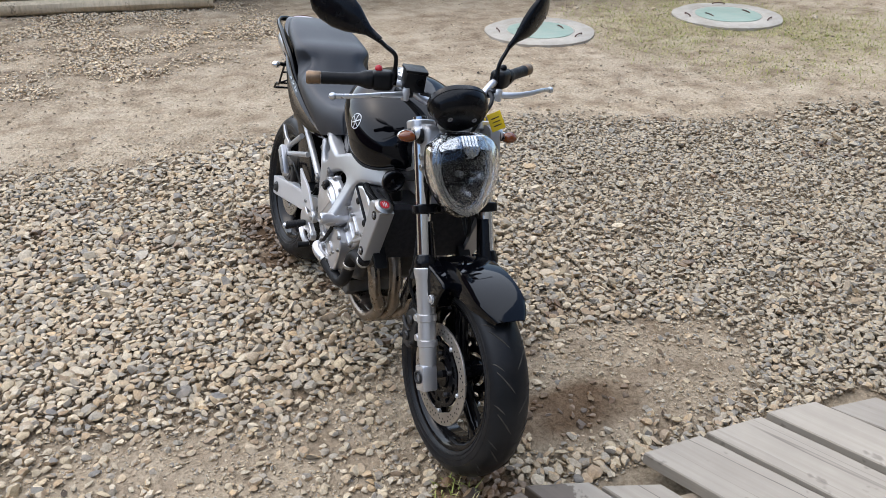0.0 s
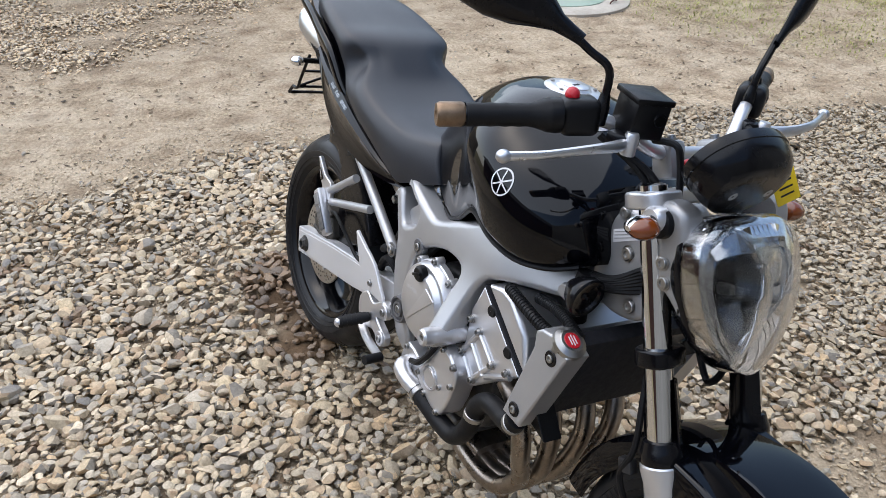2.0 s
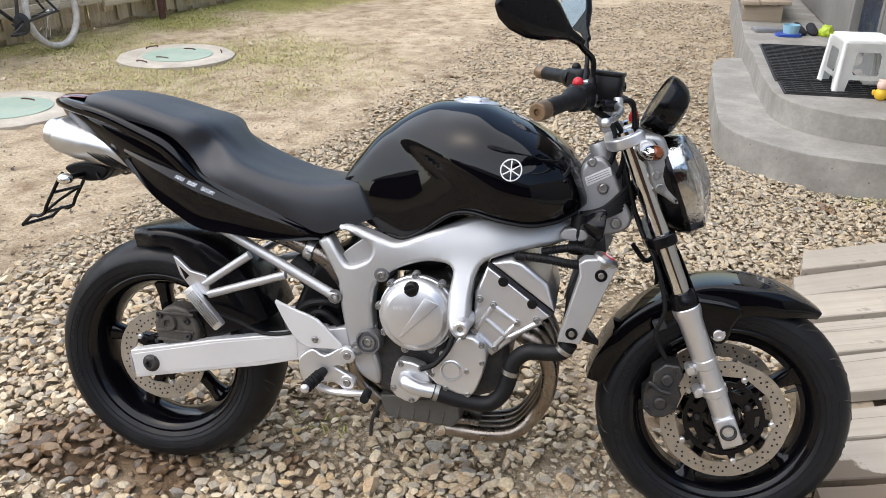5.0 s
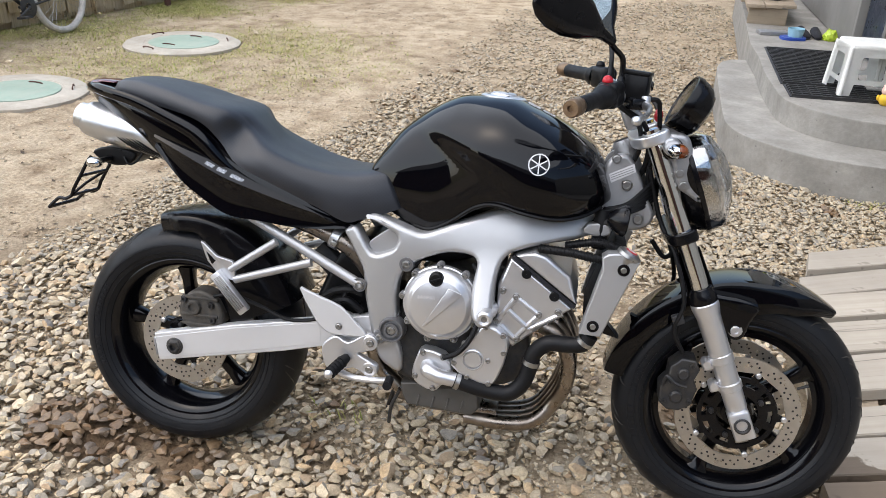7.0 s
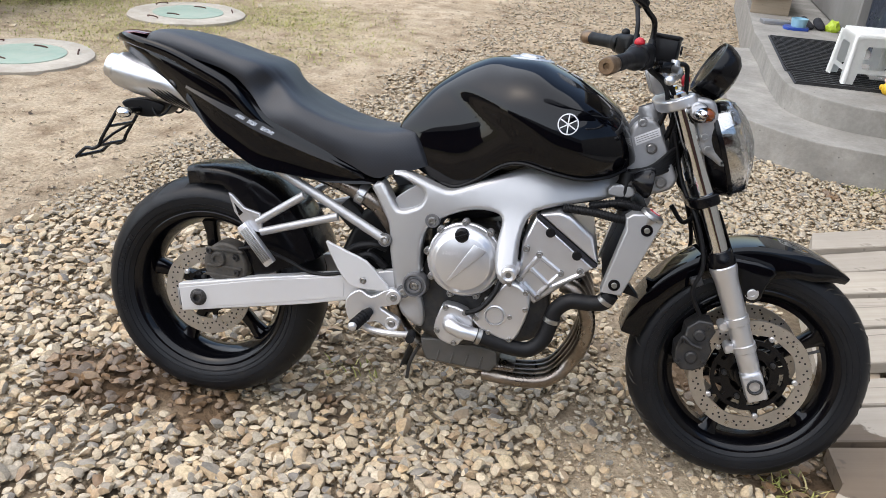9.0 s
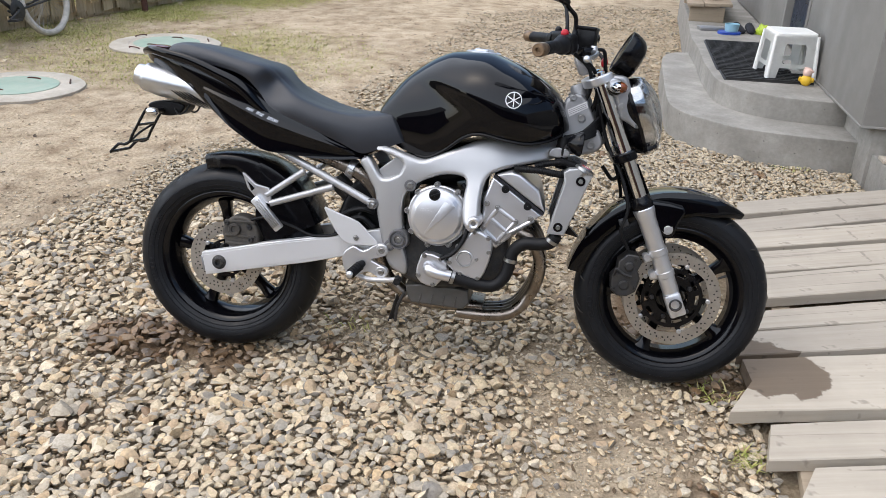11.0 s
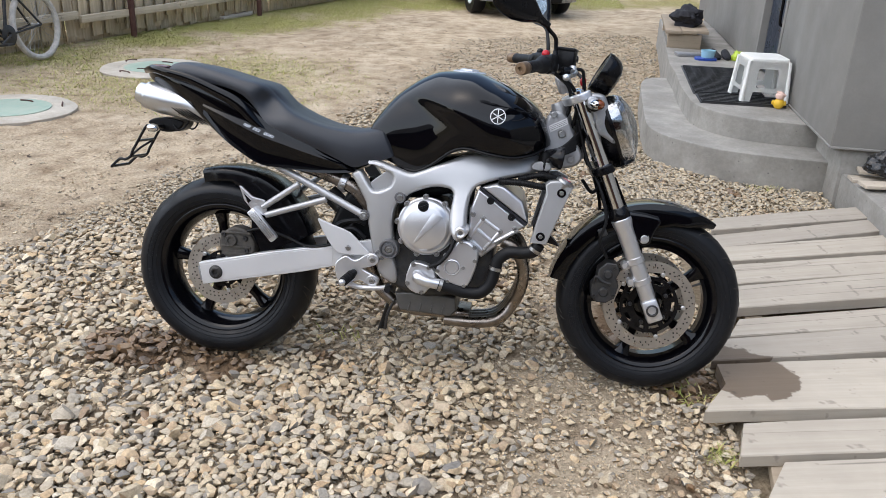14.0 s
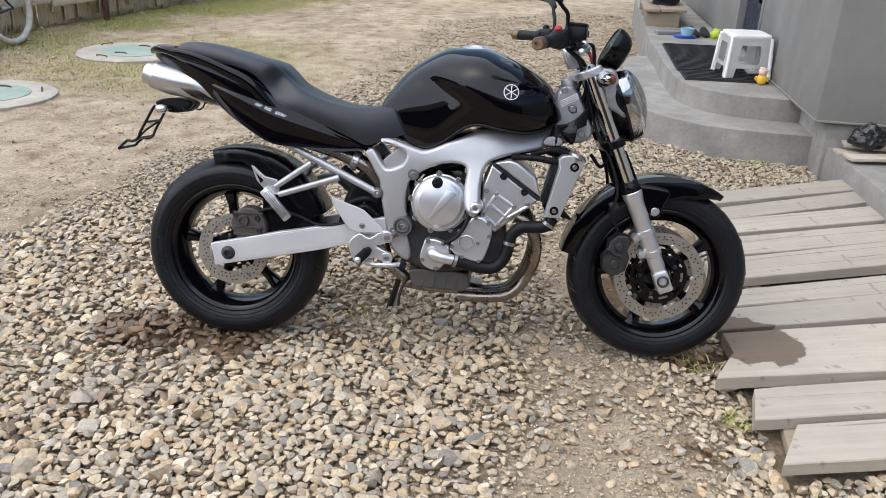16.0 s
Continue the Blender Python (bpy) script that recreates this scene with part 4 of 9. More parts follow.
def make_toy():
    bm = BM()
    ball(bm, (0.042, 0.036, 0.045), pose(0, 0, 0.045))
    ball(bm, (0.036, 0.034, 0.038), pose(0, 0, 0.105))
    ball(bm, (0.042, 0.028, 0.012), pose(0.008, 0, 0.125, 0, 20, 0))
    ball(bm, (0.012, 0.012, 0.02), pose(-0.045, 0.0, 0.05))
    ball(bm, (0.012, 0.012, 0.02), pose(0.045, 0.0, 0.05))
    m, nt, bsdf, co = base_mat("toy_plastic")
    sepv = nt.nodes.new("ShaderNodeSeparateXYZ")
    nt.links.new(co, sepv.inputs["Vector"])
    nt.links.new(ramp(nt, sepv.outputs["Z"], [(0.0, (0.72, 0.45, 0.03)), (0.079, (0.72, 0.45, 0.03)), (0.085, (0.72, 0.5, 0.42)), (1.0, (0.72, 0.5, 0.42))]), bsdf.inputs["Base Color"])
    bsdf.inputs["Roughness"].default_value = 0.45
    ob = part("toy_figure", bm, m, smooth=60)
    ob.matrix_basis = pose(2.668, 3.318, LANDING - 0.002, 0, 0, -20) @ Matrix.Scale(0.85, 4)
    tagged(ob, "small yellow and pink plastic toy figure on the landing", "toy")


make_toy()


def make_bench():
    b = thing("wooden_bench", "low box bench of raw boards standing on the landing", "bench", pose(2.50, 6.68, LANDING, 0, 0, -5.5))
    for i, x in enumerate((-0.115, 0.035, 0.15)):
        bm = BM()
        box(bm, (0.14 if i else 0.15, 1.5, 0.03), Matrix.Translation((x, 0.0 + 0.02 * i, 0.155 + 0.004 * i)), 0.003)
        part("top_board", bm, "bench", b)
    for y in (-0.68, 0.68):
        bm = BM()
        box(bm, (0.32, 0.03, 0.139), Matrix.Translation((0, y, 0.0695)), 0.003)
        part("end_board", bm, "bench", b)
    bm = BM()
    box(bm, (0.03, 1.32, 0.06), Matrix.Translation((-0.145, 0, 0.108)), 0.003)
    part("side_rail", bm, "bench", b)


def crumpled(name, size, at, material, label, category, seed, rz=0):
    rng = random.Random(seed)
    bm = BM()
    bmesh.ops.create_icosphere(bm, subdivisions=4, radius=1)
    off = rng.uniform(0, 50)
    for v in bm.verts:
        p = v.co.copy()
        n = noise.noise(p * 1.4 + Vector((off, 0, 0))) * 0.35 + abs(noise.noise(p * 3.2 + Vector((0, off, 0)))) * 0.3
        p *= 0.8 + n
        v.co = Vector((p.x * size[0], p.y * size[1], max(p.z, -0.55) * size[2] + 0.55 * size[2]))
    ob = part(name, bm, material, smooth=50)
    ob.matrix_basis = pose(*at, 0, 0, rz)
    return tagged(ob, label, category)


make_bench()
crumpled("jacket", (0.17, 0.25, 0.135), (2.50, 6.42, 0.505), "cloth", "crumpled black jacket thrown on the wooden bench", "jacket", 5)
crumpled("plastic_bag", (0.10, 0.10, 0.085), (2.955, 2.17, 0.245), "bag", "crumpled black plastic bag on the offcut boards", "bag", 8)


def make_small_things():
    for i, (x, y, rz, ln) in enumerate(((3.03, 2.17, -3, 0.46), (3.02, 2.04, 8, 0.44), (3.06, 2.20, -10, 0.42))):
        bm = BM()
        box(bm, (ln, 0.10, 0.018), None, 0.002)
        ob = part("offcut_board", bm, "plank")
        ob.matrix_basis = pose(x, y, 0.1995 + 0.019 * i, 0, 0, rz)
        tagged(ob, "short pale wooden offcut lying on the concrete terrace", "board", group="offcut boards")
    # tray with a tub, dark boots and a lime bag beside the door
    bm = BM()
    plate(bm, smooth_poly([(-0.08, -0.06), (0.08, -0.06), (0.08, 0.06), (-0.08, 0.06)], 3), 0, 0.022, 0.006)
    for v in bm.verts:
        v.co = Vector((v.co.x, v.co.z, v.co.y))
    ob = part("tray", bm, "blue")
    ob.matrix_basis = pose(2.535, 5.33, LANDING + 0.0005, 0, 0, 5)
    tagged(ob, "small blue plastic tray on the landing", "tray")
    bm = BM()
    lathe(bm, [(0.0005, 0), (0.055, 0), (0.065, 0.065), (0.062, 0.065), (0.053, 0.006), (0.0005, 0.006)], (0, 0, 0), (0, 0, 1), 20)
    ob = part("tub", bm, "pale_blue")
    ob.matrix_basis = pose(2.55, 5.33, LANDING + 0.023)
    tagged(ob, "round pale blue plastic tub standing in the tray", "tub")
    for k, x in enumerate((2.655, 2.735)):
        bm = BM()
        rings = []
        for f, w, h, z in ((0, 0.02, 0.022, 0.0), (0.03, 0.036, 0.04, 0), (0.10, 0.042, 0.048, 0), (0.18, 0.038, 0.062, 0), (0.24, 0.036, 0.07, 0), (0.27, 0.025, 0.06, 0)):
            rings.append([(w * math.cos(a), f, max(0, h * 0.5 + h * 0.5 * math.sin(a))) for a in [2 * math.pi * i / 12 for i in range(12)]])
        skin(bm, rings)
        ob = part("shoe", bm, "cloth")
        ob.matrix_basis = pose(x, 5.36, LANDING + 0.0005, 0, 0, 4 - 8 * k)
        tagged(ob, "black shoe standing on the concrete landing", "shoe", group="pair of shoes")
    crumpled("shopping_bag", (0.06, 0.05, 0.06), (2.825, 5.38, LANDING + 0.0005), "lime", "crumpled lime-green plastic bag beside the door", "bag", 3)
    bm = BM()
    box(bm, (0.24, 0.12, 0.03), None, 0.006)
    ob = part("flat_box", bm, "cast")
    ob.matrix_basis = pose(2.41, 5.50, LANDING + 0.0155, 0, 0, 8)
    tagged(ob, "flat grey box lying against the bench", "box")


make_small_things()


def make_lid(x, y, r):
    c = thing("well_cover", "round pale concrete well ring with a green hatch and wire handles", "well cover", pose(x, y, 0), group="well covers")
    bm = BM()
    n = 48
    prof = [(0.0005, 0.026), (0.62, 0.026), (0.635, 0.021), (0.65, 0.021), (0.665, 0.026), (0.95, 0.024), (1.0, 0.014), (1.005, -0.08)]
    rings = [[(q * r * (1 + (0.035 * noise.noise(Vector((math.cos(a) * 2.5, math.sin(a) * 2.5, x))) if q > 0.9 else 0)) * math.cos(a), q * r * (1 + (0.035 * noise.noise(Vector((math.cos(a) * 2.5, math.sin(a) * 2.5, x))) if q > 0.9 else 0)) * math.sin(a), z)
              for a in [2 * math.pi * i / n for i in range(n)]] for q, z in prof]
    skin(bm, rings, False)
    part("ring", bm, "cap_conc", c)
    bm = BM()
    lathe(bm, [(0.0005, 0.033), (0.57 * r, 0.032), (0.60 * r, 0.028), (0.60 * r, 0.01)], (0.02, -0.01, 0), (0, 0, 1), 40)
    part("hatch", bm, "hatch", c, "pale green painted hatch")
    for a, q in ((0.5, 0.78), (2.6, 0.8), (4.4, 0.78), (1.4, 0.4), (4.6, 0.4)):
        bm = BM()
        ca, sa = math.cos(a), math.sin(a)
        cx, cy = q * r * ca, q * r * sa
        tube(bm, [(cx + 0.05 * sa, cy - 0.05 * ca, 0.024), (cx + 0.055 * sa, cy - 0.055 * ca, 0.036), (cx, cy, 0.040), (cx - 0.055 * sa, cy + 0.055 * ca, 0.035), (cx - 0.05 * sa, cy + 0.05 * ca, 0.024)], 0.005, 6, n=4)
        part("wire_handle", bm, "rust", c)


for lx, ly, lr in LIDS:
    make_lid(lx, ly, lr)

# ---- fence, bicycle and car ----
def fence_point(y):
    return Vector((-5.45 + 0.262 * y, y, 0))


def make_fence():
    f = thing("fence", "old rough board fence with gaps, low rails and rusty posts", "fence", kind="structure")
    rng = random.Random(6)
    ang = math.degrees(math.atan2(1, 0.262))
    meshes = []
    for i in range(8):
        bm = BM()
        w = rng.uniform(0.11, 0.165)
        a, b, c = rng.uniform(-0.02, 0.02), rng.uniform(-0.025, 0.025), rng.uniform(0.006, 0.011)
        plate(bm, [(-w / 2, 0), (w / 2, a), (w / 2 * 0.97, 1.5 + b), (0.1 * w, 1.52), (-w / 2 * 0.95, 1.5 - b)], -c, c, 0.003, True, 2)
        ob = part("picket", bm, "fence")
        meshes.append(ob.data)
        bpy.data.objects.remove(ob)
    y = -3.0
    while y < 15:
        p = fence_point(y)
        ob = new("picket", meshes[rng.randrange(8)])
        ob.parent = f
        ob.matrix_basis = pose(p.x - 0.03, p.y, 0.09 + rng.uniform(-0.05, 0.09), rng.uniform(-1.5, 1.5), rng.uniform(-3, 3), ang)
        y += rng.uniform(0.14, 0.19)
    y = -3.0
    while y < 15:
        p = fence_point(y)
        ob = new("backing_board", meshes[rng.randrange(8)])
        ob.parent = f
        ob.matrix_basis = pose(p.x - 0.075, p.y, 0.03 + rng.uniform(-0.03, 0.05), rng.uniform(-1, 1), rng.uniform(-2, 2), ang)
        y += rng.uniform(0.11, 0.14)
    for y0 in range(-3, 15, 3):
        p, q = fence_point(y0), fence_point(y0 + 2.97)
        for z, dz in ((0.29, 0.08), (1.25, 0.07)):
            bm = BM()
            ln = (q - p).length
            box(bm, (ln, 0.045, dz), None, 0.004)
            ob = part("rail", bm, "rail", f)
            ob.matrix_basis = Matrix.Translation((p + q) / 2 + Vector((0.05, -0.013, z + rng.uniform(-0.015, 0.015)))) @ pose(0, 0, 0, 0, rng.uniform(-0.7, 0.7), ang)
        bm = BM()
        box(bm, (ln, 0.03, 0.15), None, 0.006)
        ob = part("base_board", bm, "fence", f)
        ob.matrix_basis = Matrix.Translation((p + q) / 2 + Vector((-0.115, 0.03, 0.06))) @ pose(0, 0, 0, 0, rng.uniform(-0.8, 0.8), ang)
    for y in (-2.4, 0.7, 3.7, 6.72, 9.2, 12.1):
        p = fence_point(y)
        bm = BM()
        tube(bm, [(p.x + 0.09, p.y - 0.02, -0.15), (p.x + 0.06, p.y - 0.01, 1.7)], 0.035, 10, n=1)
        part("post", bm, "rust", f)
    bm = BM()
    rings = []
    for k in range(13):
        y = -2.6 + k * 0.28
        p = fence_point(y)
        rings.append([(p.x + 0.26 + 0.07 * math.cos(a) + 0.01 * lump(k, a, 1), y, 0.065 + 0.065 * math.sin(a)) for a in [2 * math.pi * i / 10 for i in range(10)]])
    skin(bm, rings)
    tagged(part("log", bm, "fence"), "weathered log lying at the foot of the fence", "log")
    bm = BM()
    box(bm, (0.30, 0.62, 0.05), None, 0.012)
    ob = part("concrete_slab", bm, "cap_conc")
    ob.matrix_basis = pose(-3.28, 8.9, 0.03, 3, 2, -20)
    tagged(ob, "broken pale concrete slab lying by the fence", "slab")


make_fence()


def make_bicycle(m, label):
    """Wheels with tyre, rim, hub and spokes, a tube frame, cranks, fork, saddle and bar; x runs forward."""
    b = thing("bicycle", label, "bicycle", m, group="bicycles by the fence")
    R = 0.33
    for x in (0.0, 1.04):
        bm = BM()
        tw = 0.029
        lathe(bm, [(R - tw + tw * math.cos(a), tw * math.sin(a)) for a in [2 * math.pi * i / 10 for i in range(11)]], (x, 0, R), (0, 1, 0), 48)
        w = part("wheel", bm, "dusty_tyre", b, "knobbly bicycle wheel with grey dust on the tyre")
        bm = BM()
        lathe(bm, [(R - 0.044, -0.012), (R - 0.036, -0.014), (R - 0.036, 0.014), (R - 0.044, 0.012), (R - 0.056, 0), (R - 0.044, -0.012)], (x, 0, R), (0, 1, 0), 48)
        part("rim", bm, "alloy", w)
        bm = BM()
        lathe(bm, [(0.004, -0.05), (0.022, -0.035), (0.012, -0.02), (0.012, 0.02), (0.022, 0.035), (0.004, 0.05)], (x, 0, R), (0, 1, 0), 14)
        part("hub", bm, "alloy", w)
        bm = BM()
        for k in range(32):
            a = 2 * math.pi * k / 32
            o = a + (0.5 if k % 2 else -0.5)
            s = 0.03 if k % 4 < 2 else -0.03
            tube(bm, [(x + 0.02 * math.cos(o), s, R + 0.02 * math.sin(o)), (x + (R - 0.05) * math.cos(a), 0, R + (R - 0.05) * math.sin(a))], 0.0016, 4, n=1)
        part("spokes", bm, "steel", w)
    tubes = {"seat_tube": [(0.42, 0, 0.28), (0.28, 0, 0.78)], "down_tube": [(0.42, 0, 0.28), (0.90, 0, 0.70)], "top_tube": [(0.30, 0, 0.70), (0.88, 0, 0.80)], "head_tube": [(0.905, 0, 0.67), (0.865, 0, 0.85)],
             "chain_stay": [(0.42, 0.03, 0.28), (0, 0.065, R)], "seat_stay": [(0.30, 0.02, 0.70), (0, 0.065, R)], "fork_blade": [(0.905, 0.05, 0.67), (0.96, 0.055, 0.5), (1.04, 0.06, R)]}
    for n, p in tubes.items():
        for s in ((1, -1) if p[0][1] else (1,)):
            bm = BM()
            tube(bm, [(x, y * s, z) for x, y, z in p], 0.016 if len(p) == 2 and p[0][1] == 0 else 0.010, 10, n=4)
            part(n, bm, "red" if n in ("top_tube",) else "dark_metal", b)
    bm = BM()
    tube(bm, [(0.86, -0.30, 0.95), (0.86, -0.1, 0.93), (0.865, 0, 0.90), (0.86, 0.1, 0.93), (0.86, 0.30, 0.95)], 0.012, 10)
    part("handlebar", bm, "dark_metal", b)
    bm = BM()
    rings = [[(x, w * math.cos(a), 0.84 + 0.025 * math.sin(a)) for a in [2 * math.pi * i / 12 for i in range(12)]] for x, w in ((0.13, 0.03), (0.16, 0.075), (0.22, 0.08), (0.30, 0.045), (0.38, 0.02), (0.40, 0.01))]
    skin(bm, rings)
    part("saddle", bm, "seat", b)
    bm = BM()
    lathe(bm, [(0.085, 0.04), (0.092, 0.042), (0.085, 0.046), (0.03, 0.045), (0.03, 0.03), (0.085, 0.04)], (0.42, 0, 0.28), (0, 1, 0), 28)
    part("chainring", bm, "dark_metal", b)
    for s in (1, -1):
        bm = BM()
        tube(bm, [(0.42, 0.06 * s, 0.28), (0.42 + 0.15 * s, 0.075 * s, 0.22)], 0.011, 8, n=1)
        box(bm, (0.09, 0.09, 0.02), pose(0.42 + 0.16 * s, 0.13 * s, 0.215), 0.004)
        part("crank", bm, "dark_metal", b)
    return b


bike_label = "parked mountain bicycle leaning by the board fence"
bic = make_bicycle(pose(-3.70, 5.03, 0.0, 6, 0, 264), bike_label)


def make_car():
    """A parked hatchback seen nose-on: body shell, bumper, grille, lamps, plate, windscreen and wheels."""
    c = thing("car", "silver-grey parked car seen from the front", "car", pose(0.90, 10.75, 0, 0, 0, -68))
    bm = BM()
    secs = [(0.0, 0.62, 0.30, 0.62), (-0.06, 0.76, 0.25, 0.72), (0.35 - 0.6, 0.84, 0.22, 0.84), (-0.9, 0.87, 0.22, 0.96), (-1.2, 0.87, 0.22, 1.0), (-2.6, 0.87, 0.22, 1.02), (-3.6, 0.85, 0.25, 1.0), (-4.0, 0.75, 0.32, 0.9)]
    rings = []
    for x, w, z0, z1 in secs:
        ring = []
        for i in range(20):
            a = 2 * math.pi * i / 20
            cx, sx = math.cos(a), math.sin(a)
            ring.append((x, w * math.copysign(abs(cx) ** 0.45, cx), (z0 + z1) / 2 + (z1 - z0) / 2 * math.copysign(abs(sx) ** 0.45, sx)))
        rings.append(ring)
    skin(bm, rings)
    body = part("body", bm, "car_paint", c)
    bm = BM()
    rings = []
    for x, w, z in ((-1.15, 0.74, 1.0), (-1.85, 0.60, 1.42), (-2.6, 0.60, 1.46), (-3.3, 0.60, 1.38), (-3.9, 0.70, 0.98)):
        rings.append([(x, -w, z), (x, -w * 0.6, z + 0.02), (x, w * 0.6, z + 0.02), (x, w, z)] + [(x, w + 0.1, 0.95), (x, -w - 0.1, 0.95)])
    skin(bm, rings)
    part("cabin", bm, "satin", c, "dark glazed cabin")
    bm = BM()
    rings = []
    for y in range(-8, 9):
        f = y / 8
        xo = 0.07 - 0.30 * abs(f) ** 3
        rings.append([(xo, 0.8 * f, 0.24), (xo + 0.03, 0.8 * f, 0.30), (xo + 0.03, 0.8 * f, 0.46), (xo - 0.02, 0.8 * f, 0.52), (xo - 0.2, 0.8 * f, 0.50), (xo - 0.2, 0.8 * f, 0.26)])
    skin(bm, rings)
    part("bumper", bm, "car_paint", c, "painted front bumper")
    bm = BM()
    block(bm, (0.06, -0.42, 0.24), (0.112, 0.42, 0.33), 0.02)
    part("lower_grille", bm, "plastic", c, "black lower grille")
    bm = BM()
    block(bm, (-0.02, -0.38, 0.53), (0.045, 0.38, 0.64), 0.02)
    part("grille", bm, "chrome", c, "chrome grille")
    bm = BM()
    block(bm, (0.10, -0.26, 0.37), (0.116, 0.26, 0.47), 0.004)
    plate_ob = part("number_plate", bm, "white", c, "white plate with unreadable marks")
    for i in range(6):
        bm = BM()
        block(bm, (0.1165, -0.20 + 0.07 * i, 0.39), (0.1178, -0.15 + 0.07 * i, 0.45), 0)
        part("mark_bar", bm, "decal_grey", plate_ob)
    for s in (-1, 1):
        bm = BM()
        ball(bm, (0.13, 0.17, 0.08), pose(-0.10, 0.58 * s, 0.60, 0, 0, -25 * s))
        part("headlight", bm, "chrome", c)
        for x in (-0.75, -3.25):
            bm = BM()
            lathe(bm, [(0.17, -0.1), (0.29, -0.1), (0.31, -0.07), (0.31, 0.07), (0.29, 0.1), (0.17, 0.1)], (x, 0.72 * s, 0.31), (0, 1, 0), 32)
            w = part("wheel", bm, "tyre", c)
            bm = BM()
            lathe(bm, [(0.0005, 0.06 * s), (0.05, 0.07 * s), (0.12, 0.05 * s), (0.17, 0.09 * s), (0.18, 0.09 * s), (0.18, -0.05 * s)], (x, 0.72 * s, 0.31), (0, 1, 0), 24)
            part("rim", bm, "alloy", w)


make_car()

# ---- motorcycle: x forward, y to its left, z up; it leans on its side stand ----
bike = thing("motorcycle", "black naked street motorcycle with silver frame leaning on its side stand", "motorcycle", pose(-0.002, 0.065, -0.012, -11.5, 0, 0))
RAKE = radians(24.0)
HEAD = Vector((1.12, 0, 0.975))
STEER = Matrix.Translation((1.45, 0, 0.316)) @ Matrix.Rotation(radians(1.1), 4, 'X') @ Matrix.Translation((-1.45, 0, -0.316)) @ Matrix.Translation(HEAD) @ Matrix.Rotation(radians(0.8), 4, Vector((-math.sin(RAKE), 0, math.cos(RAKE)))) @ Matrix.Translation(-HEAD)
FW, RW = Vector((1.447, 0, 0.318)), Vector((0, 0, 0.315))


def spart(name, bm, material, parent=None, label="", smooth=35.0):
    """A part that turns with the handlebar."""
    bmesh.ops.transform(bm, matrix=STEER, verts=bm.verts)
    return part(name, bm, material, parent or bike, label, smooth)


def bpart(name, bm, material, parent=None, label="", smooth=35.0):
    return part(name, bm, material, parent or bike, label, smooth)


def sbolt(at, axis, parent=None, r=0.009, h=0.006, material="steel", socket=True):
    return bolt("bolt", STEER @ Vector(at), axis, parent or bike, r, h, material, socket)


def mirror_y(bm):
    for v in bm.verts:
        v.co.y = -v.co.y
    return bm


